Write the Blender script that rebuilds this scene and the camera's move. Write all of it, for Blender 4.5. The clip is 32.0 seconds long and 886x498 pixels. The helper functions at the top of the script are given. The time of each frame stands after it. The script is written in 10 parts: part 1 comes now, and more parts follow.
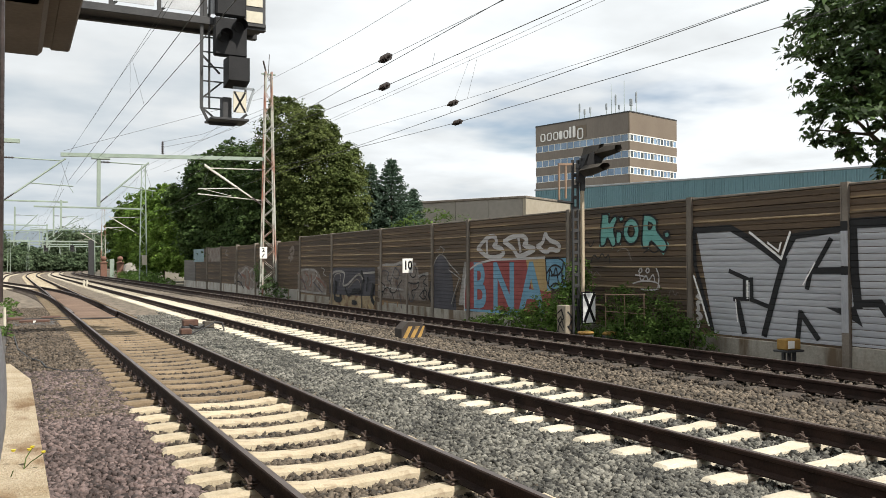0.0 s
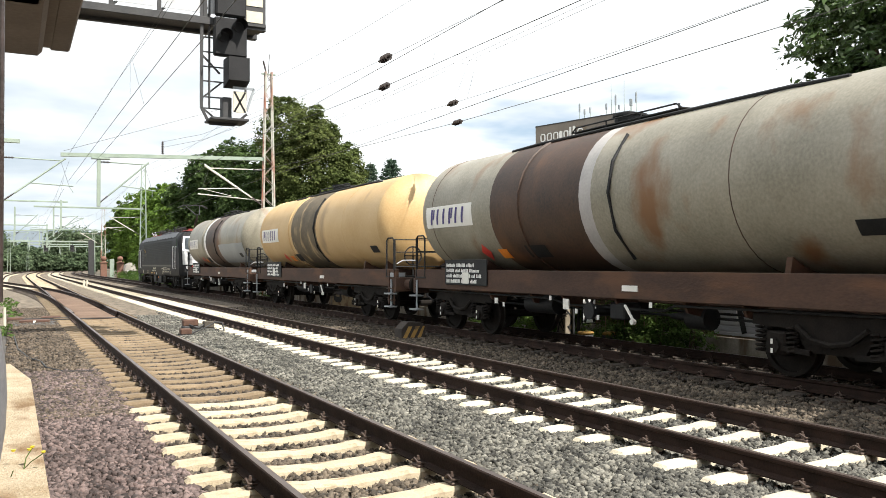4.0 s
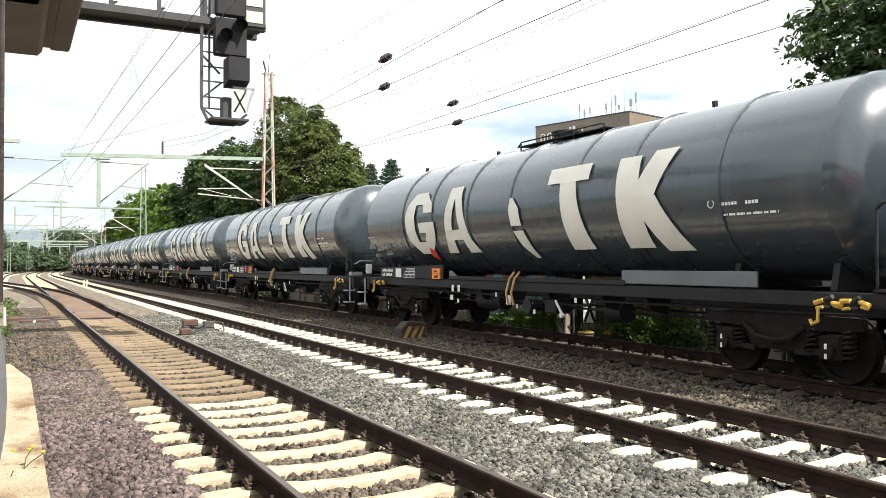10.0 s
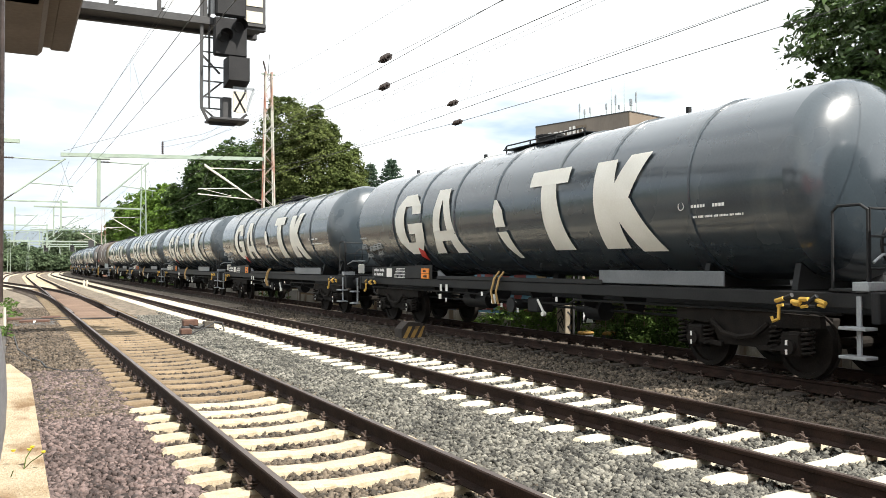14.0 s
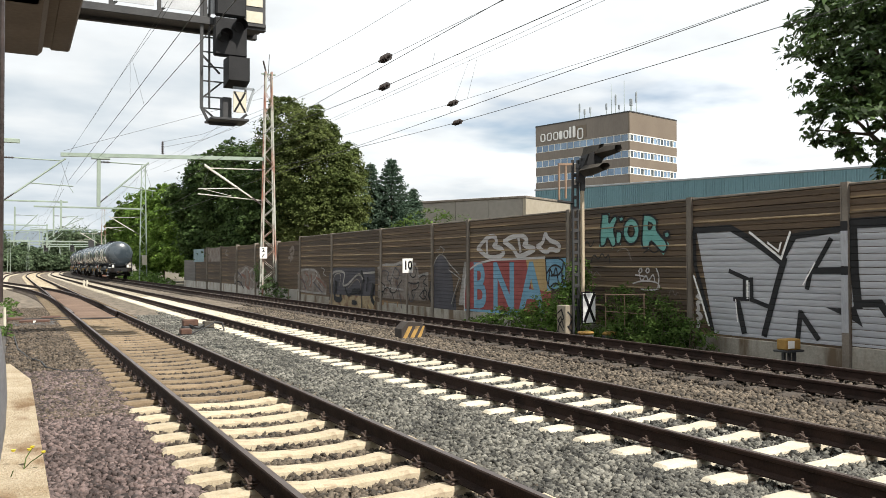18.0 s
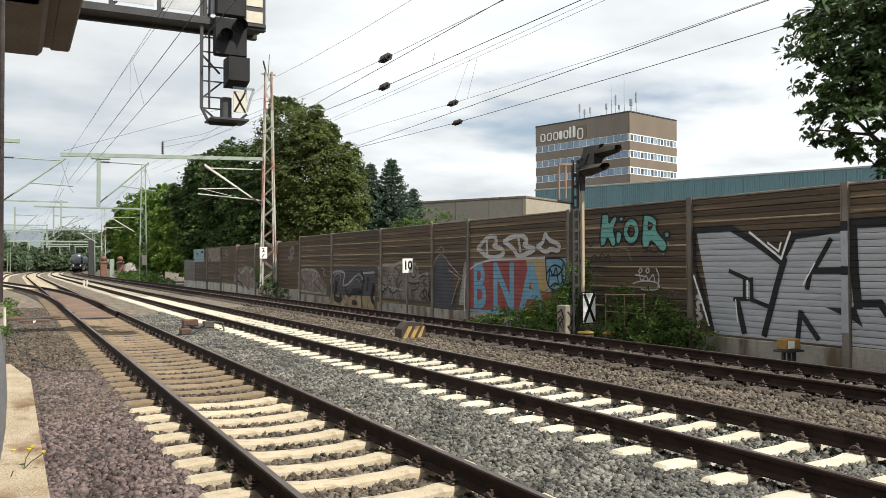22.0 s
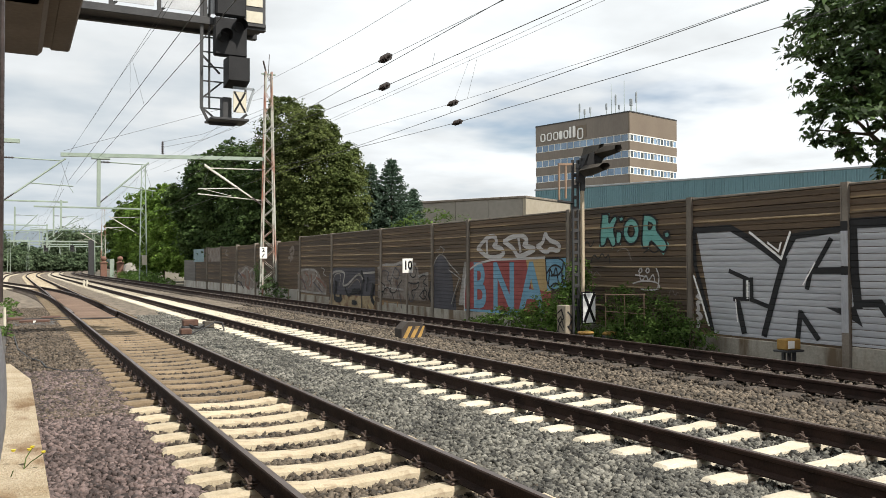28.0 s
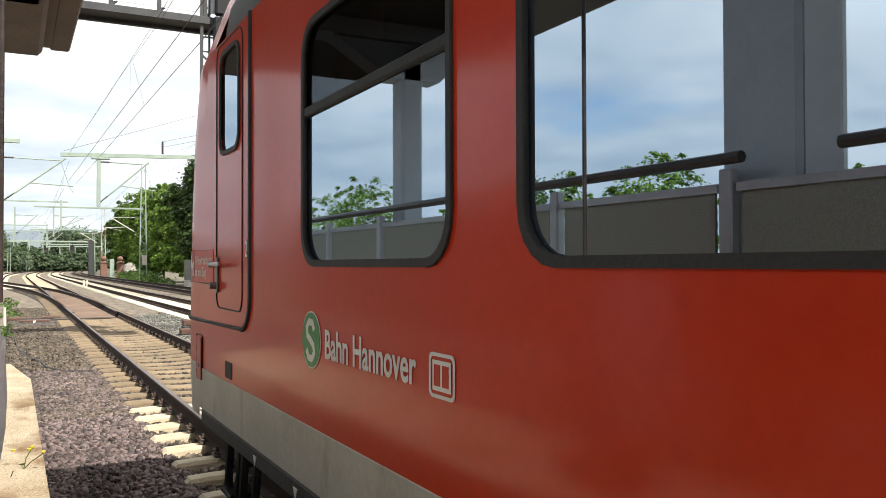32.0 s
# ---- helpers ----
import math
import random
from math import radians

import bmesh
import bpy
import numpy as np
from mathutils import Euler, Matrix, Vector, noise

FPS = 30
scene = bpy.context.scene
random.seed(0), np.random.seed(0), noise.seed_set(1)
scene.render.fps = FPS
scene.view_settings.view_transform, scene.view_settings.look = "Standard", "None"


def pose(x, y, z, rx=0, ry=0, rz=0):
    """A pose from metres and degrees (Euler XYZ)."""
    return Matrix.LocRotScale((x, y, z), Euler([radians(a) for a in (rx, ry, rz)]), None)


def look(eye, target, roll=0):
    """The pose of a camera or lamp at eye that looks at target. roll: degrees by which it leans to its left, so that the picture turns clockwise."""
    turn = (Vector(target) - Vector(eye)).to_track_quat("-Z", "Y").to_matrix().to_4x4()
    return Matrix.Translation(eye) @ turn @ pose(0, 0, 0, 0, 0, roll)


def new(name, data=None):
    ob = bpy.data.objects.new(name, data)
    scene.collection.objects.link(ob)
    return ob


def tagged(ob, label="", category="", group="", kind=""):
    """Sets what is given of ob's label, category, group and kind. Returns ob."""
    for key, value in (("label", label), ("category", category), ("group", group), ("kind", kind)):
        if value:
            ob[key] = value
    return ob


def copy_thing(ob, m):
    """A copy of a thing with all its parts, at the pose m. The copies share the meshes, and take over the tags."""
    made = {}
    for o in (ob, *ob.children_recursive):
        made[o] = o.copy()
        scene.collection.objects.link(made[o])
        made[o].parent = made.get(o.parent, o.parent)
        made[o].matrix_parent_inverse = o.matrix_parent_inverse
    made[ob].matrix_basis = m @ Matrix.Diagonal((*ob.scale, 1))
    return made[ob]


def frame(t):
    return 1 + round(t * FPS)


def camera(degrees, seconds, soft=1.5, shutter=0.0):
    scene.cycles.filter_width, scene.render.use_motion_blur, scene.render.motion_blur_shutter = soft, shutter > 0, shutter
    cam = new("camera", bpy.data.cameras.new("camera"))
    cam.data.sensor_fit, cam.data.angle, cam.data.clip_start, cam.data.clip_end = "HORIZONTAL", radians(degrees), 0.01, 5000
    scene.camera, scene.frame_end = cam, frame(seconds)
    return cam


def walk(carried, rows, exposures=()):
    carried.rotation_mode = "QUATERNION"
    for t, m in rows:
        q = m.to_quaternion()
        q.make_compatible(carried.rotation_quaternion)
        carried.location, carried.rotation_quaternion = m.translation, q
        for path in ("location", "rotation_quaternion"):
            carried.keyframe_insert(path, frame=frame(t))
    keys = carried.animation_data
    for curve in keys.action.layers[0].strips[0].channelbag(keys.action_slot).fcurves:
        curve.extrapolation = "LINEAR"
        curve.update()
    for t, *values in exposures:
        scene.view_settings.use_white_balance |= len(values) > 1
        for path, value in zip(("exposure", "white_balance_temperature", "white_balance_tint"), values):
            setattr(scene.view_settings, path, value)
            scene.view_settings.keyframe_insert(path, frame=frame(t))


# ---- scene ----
# ---------------- camera ----------------
cam = camera(56.2, 32.0, soft=0.7)
EYE = (0.0, 0.0, 1.62)
VIEW = pose(0, 0, 1.62, 91.03, 0, -27.43) @ pose(0, 0, 0, 0, 0, -0.16)
walk(cam, [(0.0, VIEW), (32.0, VIEW)], exposures=[(0.0, 0.38), (1.6, 0.40), (2.4, 0.62), (3.5, 0.80), (5.5, 0.95), (14.5, 1.0), (16.2, 0.78), (17.0, 0.64), (18.0, 0.54), (20.0, 0.45), (22.0, 0.38), (30.0, 0.42), (30.6, 0.5), (31.3, 0.7), (32.0, 0.90)])

# ---------------- world and sun ----------------
SUN_ELEV, SUN_AZ = 50.0, -63.0      # azimuth from +X towards -Y


def build_world():
    w = bpy.data.worlds.new("sky")
    scene.world = w
    w.use_nodes = True
    nt = w.node_tree
    nt.nodes.clear()
    N, L = nt.nodes.new, nt.links.new
    out, bg = N("ShaderNodeOutputWorld"), N("ShaderNodeBackground")
    sky = N("ShaderNodeTexSky")
    sky.sky_type = "NISHITA"
    sky.sun_disc = False
    sky.sun_elevation = radians(SUN_ELEV)
    sky.sun_rotation = radians(90 - SUN_AZ)
    sky.air_density, sky.dust_density, sky.ozone_density = 1.0, 1.5, 1.0
    tc, sep = N("ShaderNodeTexCoord"), N("ShaderNodeSeparateXYZ")
    L(tc.outputs["Generated"], sep.inputs[0])
    mx = N("ShaderNodeMath")
    mx.operation = "MAXIMUM"
    mx.inputs[1].default_value = 0.0
    L(sep.outputs["Z"], mx.inputs[0])
    ad = N("ShaderNodeMath")
    ad.operation = "ADD"
    ad.inputs[1].default_value = 0.12
    L(mx.outputs[0], ad.inputs[0])
    comb = N("ShaderNodeCombineXYZ")
    for ax in ("X", "Y"):
        dv = N("ShaderNodeMath")
        dv.operation = "DIVIDE"
        L(sep.outputs[ax], dv.inputs[0])
        L(ad.outputs[0], dv.inputs[1])
        L(dv.outputs[0], comb.inputs[ax])
    n1 = N("ShaderNodeTexNoise")
    n1.inputs["Scale"].default_value = 0.55
    n1.inputs["Detail"].default_value = 6
    n1.inputs["Roughness"].default_value = 0.5
    L(comb.outputs[0], n1.inputs["Vector"])
    n2 = N("ShaderNodeTexNoise")
    n2.inputs["Scale"].default_value = 1.3
    n2.inputs["Detail"].default_value = 5
    n2.inputs["Roughness"].default_value = 0.5
    L(comb.outputs[0], n2.inputs["Vector"])
    cover = N("ShaderNodeMapRange")
    cover.interpolation_type = "SMOOTHSTEP"
    cover.inputs["From Min"].default_value, cover.inputs["From Max"].default_value = 0.30, 0.43
    L(n1.outputs["Fac"], cover.inputs["Value"])
    shade = N("ShaderNodeMapRange")
    shade.inputs["From Min"].default_value, shade.inputs["From Max"].default_value = 0.33, 0.62
    shade.inputs["To Min"].default_value, shade.inputs["To Max"].default_value = 0.90, 1.26
    L(n2.outputs["Fac"], shade.inputs["Value"])
    # clouds glow brighter towards the sun, greyer away from it
    dot = N("ShaderNodeVectorMath")
    dot.operation = "DOT_PRODUCT"
    c = math.cos(radians(SUN_ELEV))
    dot.inputs[1].default_value = (c * math.cos(radians(SUN_AZ)), c * math.sin(radians(SUN_AZ)), math.sin(radians(SUN_ELEV)))
    L(tc.outputs["Generated"], dot.inputs[0])
    glow = N("ShaderNodeMapRange")
    glow.interpolation_type = "SMOOTHSTEP"
    glow.inputs["From Min"].default_value, glow.inputs["From Max"].default_value = -0.62, -0.1
    glow.inputs["To Min"].default_value, glow.inputs["To Max"].default_value = 4.8, 7.4
    L(dot.outputs["Value"], glow.inputs["Value"])
    lum = N("ShaderNodeMath")
    lum.operation = "MULTIPLY"
    L(shade.outputs[0], lum.inputs[0])
    L(glow.outputs[0], lum.inputs[1])
    tint = N("ShaderNodeMix")
    tint.data_type = "RGBA"
    tint.inputs["A"].default_value, tint.inputs["B"].default_value = (0.78, 0.95, 1.10, 1), (0.96, 1.0, 1.02, 1)
    tw = N("ShaderNodeMapRange")
    tw.inputs["From Min"].default_value, tw.inputs["From Max"].default_value = 4.0, 6.8
    L(lum.outputs[0], tw.inputs["Value"])
    L(tw.outputs[0], tint.inputs["Factor"])
    cloud = N("ShaderNodeVectorMath")
    cloud.operation = "SCALE"
    L(tint.outputs["Result"], cloud.inputs[0])
    L(lum.outputs[0], cloud.inputs["Scale"])
    mix = N("ShaderNodeMix")
    mix.data_type = "RGBA"
    L(cover.outputs[0], mix.inputs["Factor"])
    L(sky.outputs["Color"], mix.inputs["A"])
    L(cloud.outputs[0], mix.inputs["B"])
    L(mix.outputs["Result"], bg.inputs["Color"])
    bg.inputs["Strength"].default_value = 0.095
    L(bg.outputs[0], out.inputs["Surface"])


build_world()
sun_data = bpy.data.lights.new("sun", "SUN")
sun_data.energy, sun_data.angle, sun_data.color = 4.7, radians(0.6), (1.0, 0.95, 0.87)
sun = new("sun", sun_data)
_c = math.cos(radians(SUN_ELEV))
sun.matrix_world = look((_c * math.cos(radians(SUN_AZ)) * 50, _c * math.sin(radians(SUN_AZ)) * 50, 50 * math.sin(radians(SUN_ELEV))), (0, 0, 0))


# ---------------- materials ----------------
def material(name, c1, c2=None, rough=0.6, metal=0.0, scale=3.0, fine=40.0, bump=0.15, rnd=0.0, island=0.0, coat=0.0,
             streak=None, stain=None, stretch=(1, 1, 1), spec=0.5, rough2=None, leafy=0.0):
    """Two-colour procedural surface: large stains, fine grain, bump and a random shift per object or island."""
    m = bpy.data.materials.new(name)
    m.use_nodes = True
    nt = m.node_tree
    N, L = nt.nodes.new, nt.links.new
    b = nt.nodes["Principled BSDF"]
    c2 = c2 or tuple(v * 0.8 for v in c1)
    tc, mp = N("ShaderNodeTexCoord"), N("ShaderNodeMapping")
    mp.inputs["Scale"].default_value = stretch
    L(tc.outputs["Object"], mp.inputs["Vector"])
    n1, n2 = N("ShaderNodeTexNoise"), N("ShaderNodeTexNoise")
    for n, s, d in ((n1, scale, 5), (n2, fine, 3)):
        n.inputs["Scale"].default_value, n.inputs["Detail"].default_value = s, d
        L(mp.outputs[0], n.inputs["Vector"])
    add = N("ShaderNodeMath")
    add.operation = "MULTIPLY_ADD"
    add.inputs[1].default_value = 0.45
    L(n2.outputs["Fac"], add.inputs[0])
    sc = N("ShaderNodeMath")
    sc.operation = "MULTIPLY"
    sc.inputs[1].default_value = 0.75
    L(n1.outputs["Fac"], sc.inputs[0])
    L(sc.outputs[0], add.inputs[2])
    ramp = N("ShaderNodeMapRange")
    ramp.inputs["From Min"].default_value, ramp.inputs["From Max"].default_value = 0.42, 0.78
    L(add.outputs[0], ramp.inputs["Value"])
    mix = N("ShaderNodeMix")
    mix.data_type = "RGBA"
    mix.inputs["A"].default_value, mix.inputs["B"].default_value = (*c1, 1), (*c2, 1)
    L(ramp.outputs[0], mix.inputs["Factor"])
    col = mix.outputs["Result"]
    if stain:
        n3 = N("ShaderNodeTexNoise")
        n3.inputs["Scale"].default_value, n3.inputs["Detail"].default_value = stain[1], 6
        m3 = N("ShaderNodeMapping")
        m3.inputs["Scale"].default_value = stain[2]
        L(tc.outputs["Object"], m3.inputs["Vector"])
        L(m3.outputs[0], n3.inputs["Vector"])
        r3 = N("ShaderNodeMapRange")
        r3.inputs["From Min"].default_value, r3.inputs["From Max"].default_value = stain[3], stain[3] + 0.14
        L(n3.outputs["Fac"], r3.inputs["Value"])
        mm = N("ShaderNodeMix")
        mm.data_type = "RGBA"
        mm.inputs["B"].default_value = (*stain[0], 1)
        L(r3.outputs[0], mm.inputs["Factor"])
        L(col, mm.inputs["A"])
        col = mm.outputs["Result"]
    if rnd or island:
        src = N("ShaderNodeObjectInfo").outputs["Random"] if rnd else N("ShaderNodeNewGeometry").outputs["Random Per Island"]
        amt = rnd or island
        mr = N("ShaderNodeMapRange")
        mr.inputs["To Min"].default_value, mr.inputs["To Max"].default_value = 1 - amt, 1 + amt
        L(src, mr.inputs["Value"])
        hs = N("ShaderNodeHueSaturation")
        L(mr.outputs[0], hs.inputs["Value"])
        L(col, hs.inputs["Color"])
        col = hs.outputs["Color"]
    L(col, b.inputs["Base Color"])
    b.inputs["Roughness"].default_value, b.inputs["Metallic"].default_value = rough, metal
    if rough2 is not None:
        rr = N("ShaderNodeMapRange")
        rr.inputs["To Min"].default_value, rr.inputs["To Max"].default_value = rough, rough2
        L(n1.outputs["Fac"], rr.inputs["Value"])
        L(rr.outputs[0], b.inputs["Roughness"])
    b.inputs["Specular IOR Level"].default_value = spec
    if coat:
        b.inputs["Coat Weight"].default_value, b.inputs["Coat Roughness"].default_value = coat, 0.12
    if bump:
        bp = N("ShaderNodeBump")
        bp.inputs["Strength"].default_value, bp.inputs["Distance"].default_value = bump, 0.02
        L(n2.outputs["Fac"], bp.inputs["Height"])
        L(bp.outputs[0], b.inputs["Normal"])
    if leafy:
        tr = N("ShaderNodeBsdfTranslucent")
        L(col, tr.inputs["Color"])
        ms = N("ShaderNodeMixShader")
        ms.inputs[0].default_value = leafy
        L(b.outputs[0], ms.inputs[1])
        L(tr.outputs[0], ms.inputs[2])
        L(ms.outputs[0], nt.nodes["Material Output"].inputs["Surface"])
    return m


def ribbed(name, c1, c2, rough):
    """Spray paint over ribbed boards: streaks along the boards and the boards' own rounded relief."""
    m = material(name, c1, c2, rough, metal=0.1, scale=1.6, fine=14, bump=0.0, stretch=(0.35, 5, 1), stain=((0.27, 0.265, 0.26), 1.6, (0.4, 6, 1), 0.60))
    nt = m.node_tree
    N, L = nt.nodes.new, nt.links.new
    tc, sep = N("ShaderNodeTexCoord"), N("ShaderNodeSeparateXYZ")
    L(tc.outputs["Object"], sep.inputs[0])
    height = None
    for op, val in (("SUBTRACT", 0.05), ("MULTIPLY", 2 / 0.2475), ("FRACT", None), ("SUBTRACT", 0.5), ("ABSOLUTE", None), ("POWER", 2.0), ("MULTIPLY", -3.2)):
        q = N("ShaderNodeMath")
        q.operation = op
        L(height if height is not None else sep.outputs["Y"], q.inputs[0])
        if val is not None:
            q.inputs[1].default_value = val
        height = q.outputs[0]
    bp = N("ShaderNodeBump")
    bp.inputs["Strength"].default_value, bp.inputs["Distance"].default_value = 0.45, 0.016
    L(height, bp.inputs["Height"])
    L(bp.outputs[0], nt.nodes["Principled BSDF"].inputs["Normal"])
    return m


def glass_material(name, tint=(0.85, 0.9, 0.9), mirror=0.35):
    m = bpy.data.materials.new(name)
    m.use_nodes = True
    nt = m.node_tree
    N, L = nt.nodes.new, nt.links.new
    nt.nodes.remove(nt.nodes["Principled BSDF"])
    tr, gl, ms = N("ShaderNodeBsdfTransparent"), N("ShaderNodeBsdfGlossy"), N("ShaderNodeMixShader")
    tr.inputs["Color"].default_value = (*tint, 1)
    gl.inputs["Color"].default_value, gl.inputs["Roughness"].default_value = (0.60, 0.71, 0.82, 1), 0.01
    ms.inputs[0].default_value = mirror
    L(tr.outputs[0], ms.inputs[1])
    L(gl.outputs[0], ms.inputs[2])
    L(ms.outputs[0], nt.nodes["Material Output"].inputs["Surface"])
    return m


